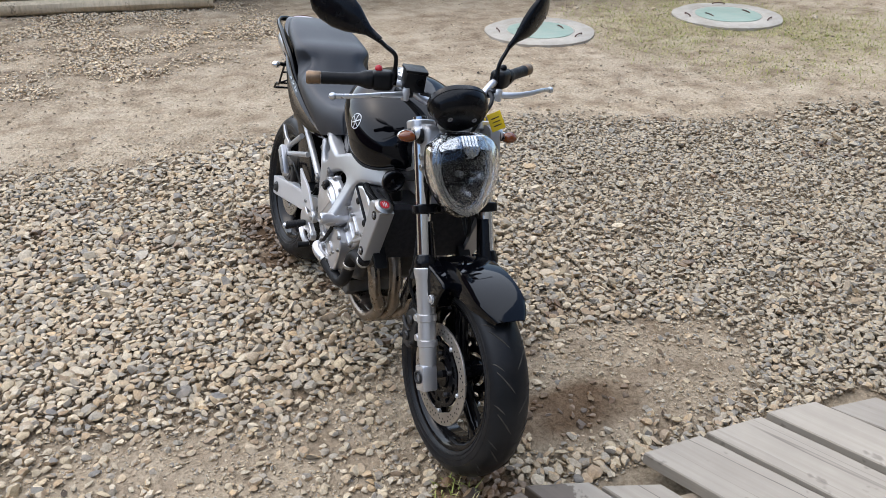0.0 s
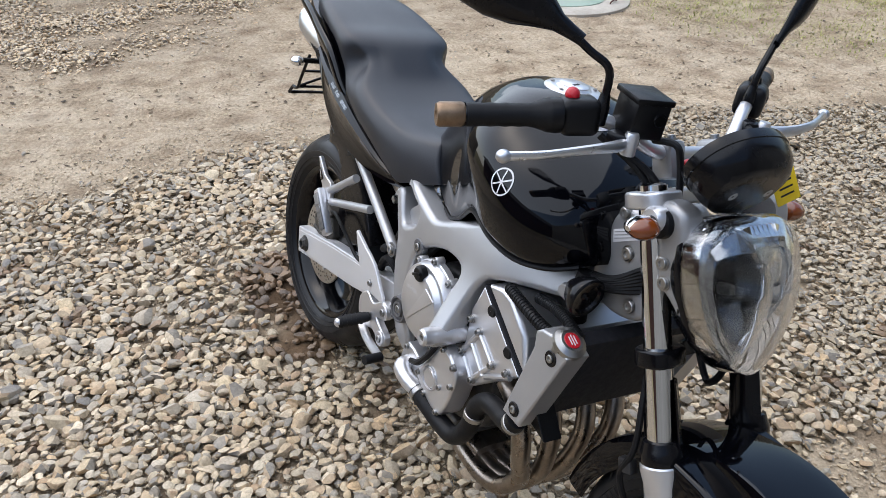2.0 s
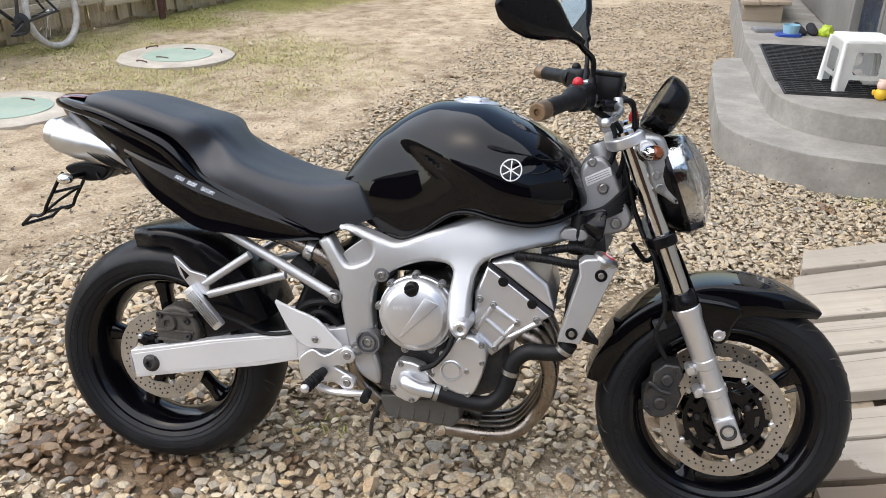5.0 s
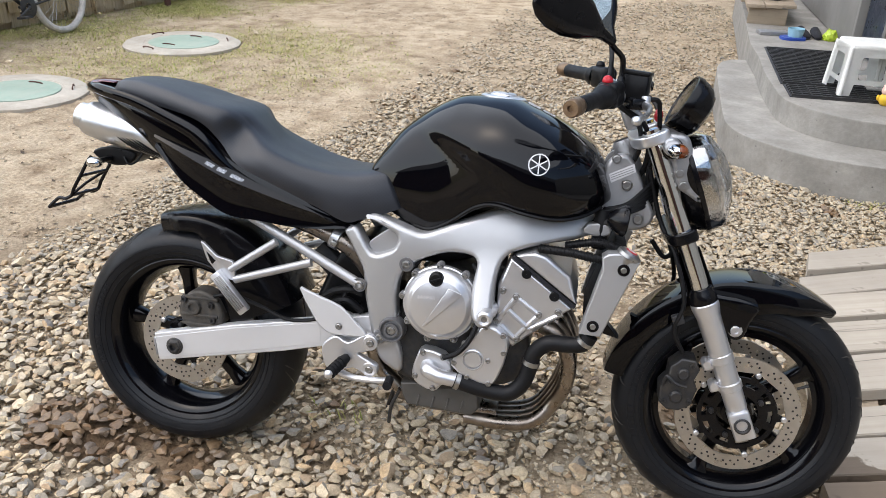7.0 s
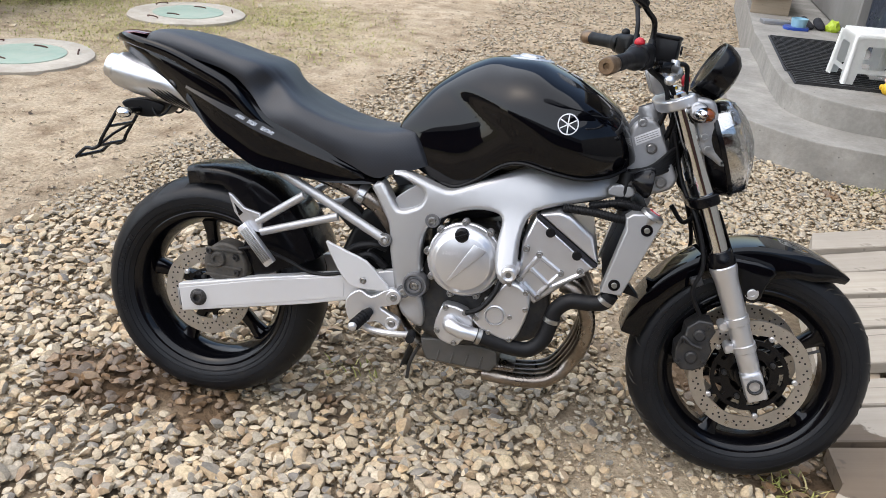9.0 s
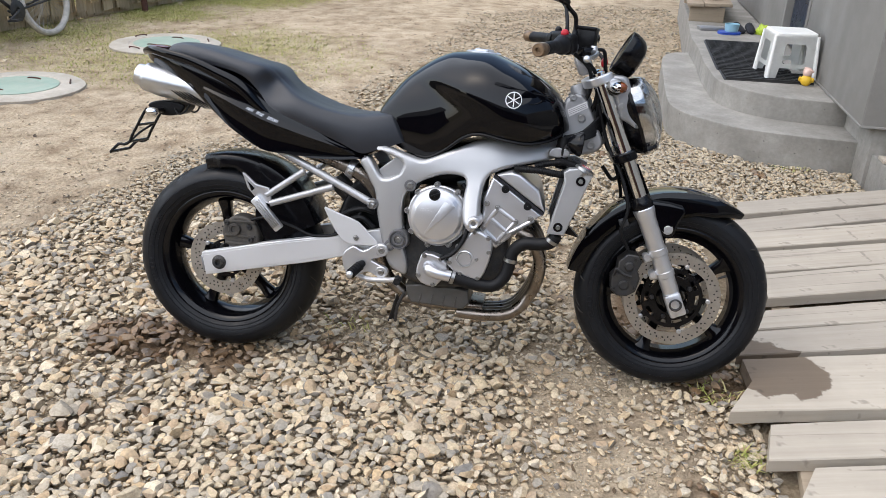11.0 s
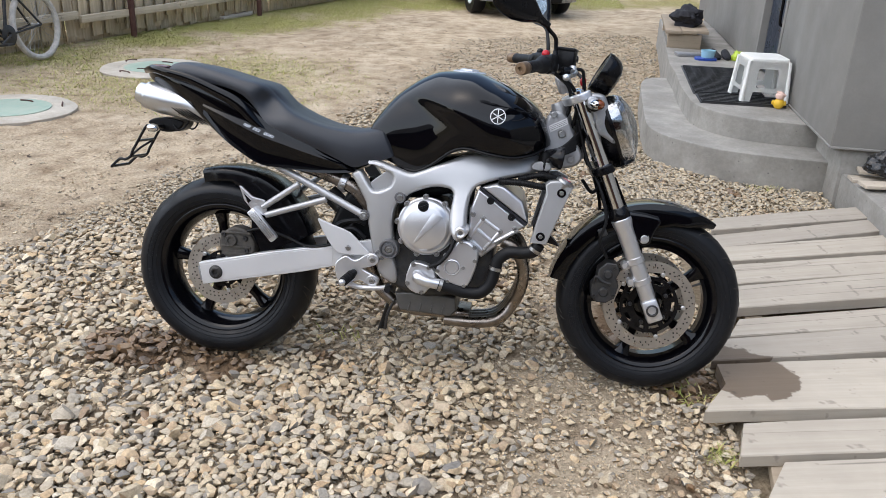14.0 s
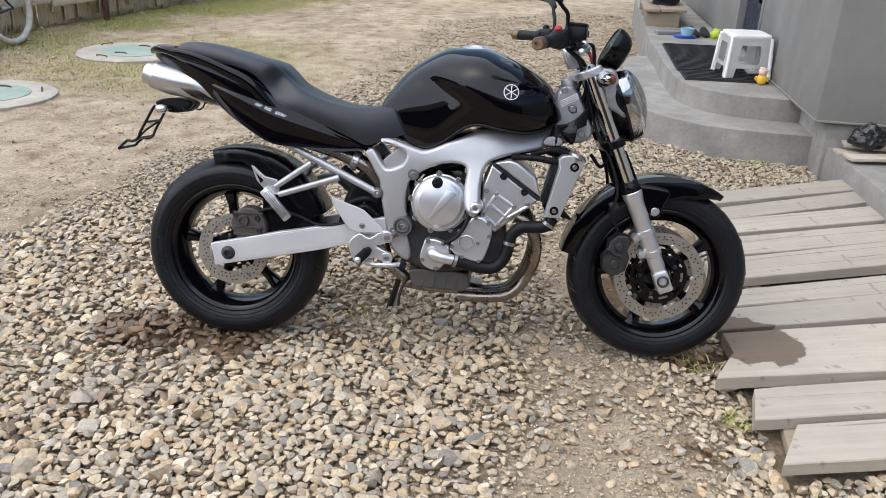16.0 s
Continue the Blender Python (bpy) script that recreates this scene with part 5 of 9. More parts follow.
def make_wheel(name, c, R, prof, rim_w, spoke_at, link, label):
    bm = BM()
    pr = spline([(r, y, 0) for r, y in prof], 4)
    lathe(bm, [(p.x, p.y) for p in pr], c, (0, 1, 0), 96)
    tyre = link("tyre", bm, "tyre", None, label, 50)
    crown = [(p.y, p.x) for p in pr]
    wmax = max(q for q, _ in crown)

    def groove(a0, s, y0, y1, turn, thick):
        pts = []
        for i in range(6):
            f = i / 5
            y = s * (y0 + (y1 - y0) * f) * wmax
            r = min(((abs(q - y), rr) for q, rr in crown if rr > 0.262), key=lambda e: e[0])[1] - thick * 0.35
            a = a0 + turn * f
            pts.append((c.x + r * math.cos(a), c.y + y, c.z + r * math.sin(a)))
        bm = BM()
        tube(bm, pts, [thick * 0.4, thick, thick, thick * 0.4], 5, n=2)
        link("groove", bm, "groove", tyre)

    for k in range(16):
        for s in (-1, 1):
            a0 = 2 * math.pi * (k + (0.5 if s > 0 else 0)) / 16
            groove(a0, s, 0.10, 0.80, 0.20, 0.0028)
            groove(a0 + 0.19, s, 0.45, 0.93, 0.10, 0.0022)
    # moulded lines round the sidewall
    for rr in (0.234, 0.246, 0.263):
        for s in (-1, 1):
            yy = min((abs(p.x - rr), abs(p.y)) for p in pr if p.y * s > 0)[1]
            bm = BM()
            lathe(bm, [(rr - 0.0016, s * (yy - 0.0012)), (rr - 0.0006, s * (yy + 0.0009)), (rr + 0.0006, s * (yy + 0.0009)), (rr + 0.0016, s * (yy - 0.0012))], c, (0, 1, 0), 96)
            link("sidewall_line", bm, "tyre", tyre)
    # raised blocks of unreadable sidewall lettering
    for k in range(14):
        a = radians(150 + 3.4 * k + (8 if k > 7 else 0))
        yy = min((abs(p.x - 0.2545), abs(p.y)) for p in pr)[1]
        bm = BM()
        box(bm, (0.011, 0.0016, 0.0085 if k % 3 else 0.005), Matrix.Translation((c.x + 0.2545 * math.cos(a), c.y - yy - 0.0002, c.z + 0.2545 * math.sin(a))) @ Matrix.Rotation(-a, 4, "Y"), 0.0005)
        link("raised_mark", bm, "tyre", tyre)
    a = radians(24)
    bm = BM()
    tube(bm, [(c.x + r * math.cos(a), c.y - 0.012, c.z + r * math.sin(a)) for r in (0.186, 0.172, 0.156)], [0.005, 0.004, 0.0035], 8, n=2)
    link("valve_stem", bm, "dark_metal", tyre)
    w = rim_w
    bm = BM()
    lathe(bm, [(0.221, -w), (0.2275, -w + 0.002), (0.2265, -w + 0.007), (0.212, -w + 0.013), (0.205, -w + 0.03), (0.194, -0.018), (0.194, 0.018), (0.205, w - 0.03), (0.212, w - 0.013), (0.2265, w - 0.007), (0.2275, w - 0.002), (0.221, w),
               (0.215, w - 0.001), (0.203, w - 0.012), (0.196, w - 0.03), (0.184, 0.02), (0.184, -0.02), (0.196, -w + 0.03), (0.203, -w + 0.012), (0.215, -w + 0.001), (0.221, -w)], c, (0, 1, 0), 80)
    rim = link("rim", bm, "wheel", None, "gloss black cast rim")
    bm = BM()
    lathe(bm, [(0.012, -0.062), (0.036, -0.062), (0.044, -0.045), (0.048, -0.02), (0.048, 0.02), (0.044, 0.045), (0.036, 0.062), (0.012, 0.062)], c, (0, 1, 0), 32)
    link("hub", bm, "wheel", rim)
    for k in range(5):
        a = radians(spoke_at + 72 * k)
        d, n = Vector((math.cos(a), 0, math.sin(a))), Vector((-math.sin(a), 0, math.cos(a)))
        rings = []
        for f, hw, ht in ((0.035, 0.030, 0.026), (0.06, 0.021, 0.024), (0.10, 0.0165, 0.020), (0.15, 0.0165, 0.019), (0.18, 0.022, 0.022), (0.198, 0.036, 0.028)):
            rings.append([c + d * f + n * (hw * math.copysign(abs(math.cos(t)) ** 0.6, math.cos(t))) + Vector((0, ht * math.copysign(abs(math.sin(t)) ** 0.6, math.sin(t)), 0)) for t in [2 * math.pi * i / 12 for i in range(12)]])
        bm = BM()
        skin(bm, rings)
        link("spoke", bm, "wheel", rim)
    return rim


def make_disc(c, y, ro, ri, link, parent, spider=True):
    s = 1 if y > 0 else -1
    cc = Vector((c.x, y, c.z))
    bm = BM()
    n = 90
    wave = [ri + 0.0016 * math.cos(10 * 2 * math.pi * i / n) for i in range(n)]
    rings = []
    for lv, (r0, dy) in enumerate(((None, -0.0022), (ro - 0.0006, -0.0025), (ro, -0.0015), (ro, 0.0015), (ro - 0.0006, 0.0025), (None, 0.0022))):
        rings.append([(cc.x + (r0 or wave[i]) * math.cos(2 * math.pi * i / n), cc.y + dy, cc.z + (r0 or wave[i]) * math.sin(2 * math.pi * i / n)) for i in range(n)])
    skin(bm, rings + [rings[0]], False)
    bmesh.ops.remove_doubles(bm, verts=bm.verts, dist=1e-6)
    disc = link("brake_disc", bm, "disc", parent, "drilled steel brake disc")
    # no holes are cut: black plugs give the darkness of the drillings
    bm = BM()
    for k in range(30):
        a = 2 * math.pi * k / 30
        for j in range(3):
            r = ri + 0.010 + (ro - ri - 0.018) * ((k + j * 1) % 3 + 0.3 * j) / 2.9
            if j == 2 and k % 2:
                continue
            at = a + j * 0.065
            p = (cc.x + r * math.cos(at), cc.y, cc.z + r * math.sin(at))
            lathe(bm, [(0.0003, -0.0029), (0.0027, -0.0029), (0.0027, 0.0029), (0.0003, 0.0029)], p, (0, 1, 0), 8)
    link("drilling", bm, "cloth", disc)
    if spider:
        bm = BM()
        m = 120
        rm = ri - 0.017
        r0 = rm * 0.52

        def annulus(q0, q1, tabs=False):
            out = []
            for q, dy in ((q0, -0.004), (q1, -0.004), (q1, 0.004), (q0, 0.004), (q0, -0.004)):
                row = []
                for i in range(m):
                    t = 2 * math.pi * i / m
                    rr = q + ((ri - 0.004 - q) if tabs and q == q1 and math.cos(5 * t) > 0.90 else 0)
                    row.append((cc.x + rr * math.cos(t), cc.y - s * 0.006 + dy, cc.z + rr * math.sin(t)))
                out.append(row)
            skin(bm, out, False)

        annulus(r0, rm * 0.76)
        annulus(rm * 0.88, rm, True)
        for k in range(10):
            t = 2 * math.pi * (k + 0.5) / 10
            box(bm, (rm * 0.16, 0.0078, 0.017), Matrix.Translation((cc.x + rm * 0.82 * math.cos(t), cc.y - s * 0.006, cc.z + rm * 0.82 * math.sin(t))) @ Matrix.Rotation(-t, 4, "Y"), 0)
        bmesh.ops.remove_doubles(bm, verts=bm.verts, dist=1e-6)
        link("disc_carrier", bm, "satin", disc, "black slotted disc carrier")
        for k in range(5):
            t = 2 * math.pi * (k + 0.5) / 5
            bm = BM()
            lathe(bm, [(0.0005, s * 0.008), (0.005, s * 0.008), (0.007, s * 0.005), (0.007, -s * 0.004)], (cc.x + r0 * 1.25 * math.cos(t), cc.y, cc.z + r0 * 1.25 * math.sin(t)), (0, 1, 0), 10)
            link("carrier_bolt", bm, "dark_metal", disc)
        for k in range(5):
            a = 2 * math.pi * k / 5
            bm = BM()
            lathe(bm, [(0.0005, s * 0.006), (0.005, s * 0.006), (0.007, s * 0.004), (0.007, -s * 0.004)], (cc.x + (ri - 0.002) * math.cos(a), cc.y, cc.z + (ri - 0.002) * math.sin(a)), (0, 1, 0), 12)
            link("disc_button", bm, "alloy", disc)
    return disc


FRONT_TYRE = [(0.221, -0.046), (0.235, -0.056), (0.258, -0.060), (0.276, -0.0545), (0.289, -0.043), (0.298, -0.023), (0.302, 0.0), (0.298, 0.023), (0.289, 0.043), (0.276, 0.0545), (0.258, 0.060), (0.235, 0.056), (0.221, 0.046)]
REAR_TYRE = [(0.221, -0.070), (0.236, -0.083), (0.262, -0.090), (0.284, -0.081), (0.300, -0.060), (0.311, -0.032), (0.315, 0.0), (0.311, 0.032), (0.300, 0.060), (0.284, 0.081), (0.262, 0.090), (0.236, 0.083), (0.221, 0.070)]


def make_wheels():
    rim = make_wheel("front_wheel", FW, 0.302, FRONT_TYRE, 0.049, 35, spart, "dusty black front tyre with slanting grooves")
    for y in (-0.066, 0.066):
        make_disc(FW, y, 0.149, 0.112, spart, bike)
    rim = make_wheel("rear_wheel", RW, 0.315, REAR_TYRE, 0.073, 100, bpart, "dusty black rear tyre with worn sidewall")
    make_disc(RW, -0.074, 0.1225, 0.080, bpart, bike, True)
    for x, c, link in ((0, FW, spart), (1, RW, bpart)):
        bm = BM()
        tube(bm, [(c.x, -0.13, c.z), (c.x, 0.13, c.z)], 0.010, 14, n=1)
        link("axle", bm, "dark_metal")


make_wheels()


# fork, clamps, brakes
def fork_x(z):
    return 1.1545 + (0.979 - z) * math.tan(RAKE)


DOWN = Vector((math.sin(RAKE), 0, -math.cos(RAKE)))


def make_fork():
    for s in (-1, 1):
        y = 0.104 * s
        top = Vector((fork_x(0.992), y, 0.992))
        bm = BM()
        lathe(bm, [(0.0005, -0.003), (0.014, -0.003), (0.0215, 0.0), (0.0215, 0.47)], top, DOWN, 28)
        spart("fork_tube", bm, "chrome", None, "chromed fork tube")
        a = Vector((fork_x(0.618), y, 0.618))
        bm = BM()
        lathe(bm, [(0.022, -0.022), (0.027, -0.020), (0.030, -0.008), (0.0325, 0.0), (0.0325, 0.014), (0.030, 0.018)], a, DOWN, 28)
        seal = spart("fork_seal", bm, "satin", None, "black dust seal")
        bm = BM()
        sid = Vector((0, -s, 0)) * 0.75 - Vector((math.cos(RAKE), 0, math.sin(RAKE))) * 0.15
        rings = []
        for hh, rr in ((-0.115, 0.027), (-0.10, 0.0285), (0.0, 0.0325)):
            base_dir = sid.normalized()
            oth = DOWN.cross(base_dir)
            rings.append([a + DOWN * hh + rr * k * (math.cos(q) * base_dir + math.sin(q) * oth) for k in (1.0, 0.9) for q in ([-1.5, -1.0, -0.5, 0, 0.5, 1.0, 1.5] if k == 1.0 else [1.5, 1.0, 0.5, 0, -0.5, -1.0, -1.5])])
        skin(bm, rings)
        spart("fork_guard", bm, "satin", seal, "black fork guard")
        bm = BM()
        lathe(bm, [(0.030, 0.012), (0.033, 0.018), (0.033, 0.028), (0.0285, 0.05), (0.0262, 0.148), (0.0292, 0.150), (0.0292, 0.168), (0.0262, 0.1705), (0.0262, 0.222), (0.0292, 0.224), (0.0292, 0.240), (0.0256, 0.243), (0.025, 0.29), (0.020, 0.31)], a, DOWN, 28)
        leg = spart("fork_slider", bm, "alloy", None, "silver-painted fork slider", 20)
        bm = BM()
        ax = Vector((FW.x, y + 0.006 * s, FW.z))
        rot = Matrix.Translation(ax) @ Matrix.Rotation(-RAKE, 4, "Y")
        box(bm, (0.050, 0.048, 0.075), rot @ Matrix.Translation((0.0, 0, -0.004)), 0.007)
        spart("axle_clamp", bm, "alloy", leg)
        bm = BM()
        lathe(bm, [(0.013, s * 0.0245), (0.0195, s * 0.026), (0.0195, s * 0.030), (0.0155, s * 0.031), (0.0135, s * 0.022), (0.0005, s * 0.022)], ax, (0, 1, 0), 24)
        spart("axle_ring", bm, "dark_metal", leg)
        for dz in (0.455, 0.402):
            p = Vector((fork_x(dz) - 0.040, y, dz))
            bm = BM()
            box(bm, (0.045, 0.022, 0.026), Matrix.Translation(p + Vector((0.012, 0, 0))) @ Matrix.Rotation(-RAKE, 4, "Y"), 0.006)
            lathe(bm, [(0.0005, s * 0.02), (0.009, s * 0.02), (0.012, s * 0.013), (0.012, -s * 0.013)], p, (0, 1, 0), 14)
            spart("caliper_lug", bm, "alloy", leg)
        # caliper behind the leg
        bm = BM()
        poly = [(1.272, 0.322), (1.253, 0.339), (1.250, 0.379), (1.266, 0.400), (1.268, 0.433), (1.293, 0.457), (1.326, 0.455), (1.338, 0.432), (1.328, 0.405), (1.338, 0.382), (1.328, 0.339), (1.302, 0.322)]
        plate(bm, poly, 0.045 * s, 0.106 * s, 0.006)
        cal = spart("brake_caliper", bm, "dark_metal", None, "dark grey brake caliper")
        for px, pz, r in ((1.290, 0.359, 0.0155), (1.300, 0.419, 0.0145)):
            bm = BM()
            lathe(bm, [(0.0005, s * 0.007), (r * 0.75, s * 0.007), (r, s * 0.003), (r, -s * 0.01)], (px, 0.108 * s, pz), (0, 1, 0), 20)
            spart("piston_cap", bm, "dark_metal", cal)
        for px, pz in ((1.262, 0.345), (1.272, 0.398), (1.318, 0.442), (1.322, 0.350)):
            sbolt((px, 0.107 * s, pz), (0, s, 0), cal, 0.006, 0.006, "dark_metal")
        bm = BM()
        tube(bm, [(1.255, 0.105 * s, 0.385), (1.262, 0.112 * s, 0.41), (1.285, 0.114 * s, 0.395), (1.31, 0.112 * s, 0.388)], 0.0045, 8)
        spart("bleed_pipe", bm, "dark_metal", cal)
        bm = BM()
        tube(bm, [(1.292, 0.10 * s, 0.47), (1.262, 0.112 * s, 0.53), (1.275, 0.115 * s, 0.60), (1.245, 0.10 * s, 0.70), (1.20, 0.06 * s, 0.78), (1.16, 0.06 * s, 0.90)], 0.0055, 8)
        spart("brake_hose", bm, "rubber", cal)
        bm = BM()
        box(bm, (0.028, 0.018, 0.026), pose(1.268, 0.108 * s, 0.555, 0, -24, 0), 0.004)
        spart("hose_clip", bm, "dark_metal", cal)
    bm = BM()
    # upper clamp: a waisted plate with two round ends
    pl = [(max(x, -0.052), y) for x, y in [(-0.030, -0.132), (0.0, -0.140), (0.030, -0.132), (0.036, -0.105), (0.026, -0.07), (-0.005, -0.05), (-0.012, 0), (-0.005, 0.05), (0.026, 0.07), (0.036, 0.105), (0.030, 0.132), (0.0, 0.140), (-0.030, 0.132), (-0.045, 0.10), (-0.075, 0.05), (-0.085, 0), (-0.075, -0.05), (-0.045, -0.10)]]
    plate(bm, smooth_poly(pl, 3), -0.013, 0.013, 0.005, True)
    tilt = Matrix.Translation((fork_x(0.972), 0, 0.972)) @ Matrix.Rotation(-RAKE, 4, "Y")
    for v in bm.verts:
        v.co = tilt @ Vector((v.co.x, v.co.z, v.co.y))
    clamp = spart("upper_fork_clamp", bm, "alloy", None, "silver upper triple clamp")
    for s in (-1, 1):
        bm = BM()
        lathe(bm, [(0.0005, 0.016), (0.016, 0.016), (0.020, 0.010), (0.020, -0.02)], Vector((fork_x(0.972) + 0.038, 0.128 * s, 0.960)), (0, s, 0), 18)
        spart("clamp_bolt_boss", bm, "alloy", clamp)
        sbolt((fork_x(0.972) + 0.038, 0.144 * s, 0.960), (0, s, 0), clamp, 0.008, 0.005)
    bm = BM()
    pl2 = [(x * 0.85, y * 0.97) for x, y in pl]
    plate(bm, smooth_poly(pl2, 3), -0.014, 0.014, 0.005, True)
    tilt2 = Matrix.Translation((fork_x(0.755), 0, 0.755)) @ Matrix.Rotation(-RAKE, 4, "Y")
    for v in bm.verts:
        v.co = tilt2 @ Vector((v.co.x, v.co.z, v.co.y))
    spart("lower_fork_clamp", bm, "satin", None, "black lower triple clamp")


make_fork()


def make_front_fender():
    """A curved mudguard: arched across, long at the rear, with side skirts where it meets the fork."""
    rings = []
    n = 30
    for i in range(n + 1):
        f = i / n
        a = radians(169 + (56 - 169) * f)
        skirt = 0.062 + 0.034 * math.exp(-((f - 0.62) / 0.16) ** 2) - 0.02 * max(0, 0.3 - f)
        tip = max(0.0, (f - 0.86) / 0.14)
        wid = (0.068 + 0.009 * min(1, max(0, (f - 0.55) / 0.2))) * (1 - 0.42 * tip ** 2) * (0.9 + 0.1 * min(1, f * 6))
        ring = []
        for th, off in ((0.0, 0), (-0.0035, 1)):
            pts = []
            for j in range(15):
                g = -1 + 2 * j / 14
                r = 0.338 + th - 0.008 * abs(g) ** 2 - (skirt - 0.02) * max(0, abs(g) - 0.62) / 0.38 * (1 - 0.8 * tip)
                yy = wid * math.sin(min(1, abs(g) / 0.78) * math.pi / 2) * math.copysign(1, g) if abs(g) > 1e-6 else 0
                pts.append((FW.x + r * math.cos(a), yy * (1 + th * 8), FW.z + r * math.sin(a)))
            ring.append(pts)
        rings.append(ring[0] + ring[1][::-1])
    bm = BM()
    skin(bm, rings)
    f = spart("front_mudguard", bm, "paint", None, "gloss black front mudguard", 50)
    for s in (-1, 1):
        bm = BM()
        plate(bm, smooth_poly([(1.30, 0.625), (1.335, 0.59), (1.365, 0.55), (1.392, 0.522), (1.418, 0.526), (1.432, 0.565), (1.44, 0.615)], 3), 0.060 * s, 0.112 * s, 0.009)
        spart("fender_bracket", bm, "paint", f)
        sbolt((1.400, 0.112 * s, 0.545), (0, s, 0), f, 0.012, 0.006, "alloy")


make_front_fender()


# tank, seat and tail
TANK_SEC = [(0.0, 0.88), (0.10, 0.95), (0.34, 1.0), (0.60, 0.95), (0.80, 0.77), (0.93, 0.48), (0.985, 0.22), (1.0, 0.0)]
TANK_TOP = [(0.495, 0.850), (0.52, 0.886), (0.565, 0.938), (0.63, 0.989), (0.69, 1.020), (0.735, 1.029), (0.825, 1.031), (0.892, 1.009), (0.96, 0.980), (1.02, 0.944), (1.052, 0.908), (1.08, 0.84)]
TANK_LOW = [(0.495, 0.775), (0.55, 0.735), (0.60, 0.715), (0.655, 0.705), (0.708, 0.730), (0.771, 0.778), (0.823, 0.792), (0.89, 0.781), (0.962, 0.774), (1.02, 0.785), (1.08, 0.815)]
TANK_W = [(0.495, 0.090), (0.55, 0.120), (0.62, 0.146), (0.70, 0.172), (0.78, 0.200), (0.88, 0.213), (0.96, 0.205), (1.03, 0.172), (1.065, 0.13), (1.08, 0.09)]
TSEC = [(p.x, p.y) for p in spline([(h, w, 0) for h, w in TANK_SEC], 6)]


def tank_half(x, z):
    h = (z - smooth_map(TANK_LOW, x)) / (smooth_map(TANK_TOP, x) - smooth_map(TANK_LOW, x))
    return smooth_map(TANK_W, x) * line_map(TSEC, min(max(h, 0), 1)) * knee(x, z)


def knee(x, z):
    """How far the flank steps in below the ridge, where the rider's knee goes."""
    ridge = 0.945 - 0.42 * (x - 0.70)
    a = min(1, max(0, (ridge - z) / 0.06))
    b = min(1, max(0, (0.90 - x) / 0.22))
    return 1 - 0.17 * a * a * (3 - 2 * a) * b * b * (3 - 2 * b)


def lofted(xs, low, top, wid, sec):
    rings = []
    for x in xs:
        zb, zt, w = smooth_map(low, x), smooth_map(top, x), smooth_map(wid, x)
        half = [(w * q, zb + (zt - zb) * h) for h, q in sec]
        rings.append([(x, -y, z) for y, z in half] + [(x, y, z) for y, z in half[-2::-1]])
    bm = BM()
    skin(bm, rings)
    return bm


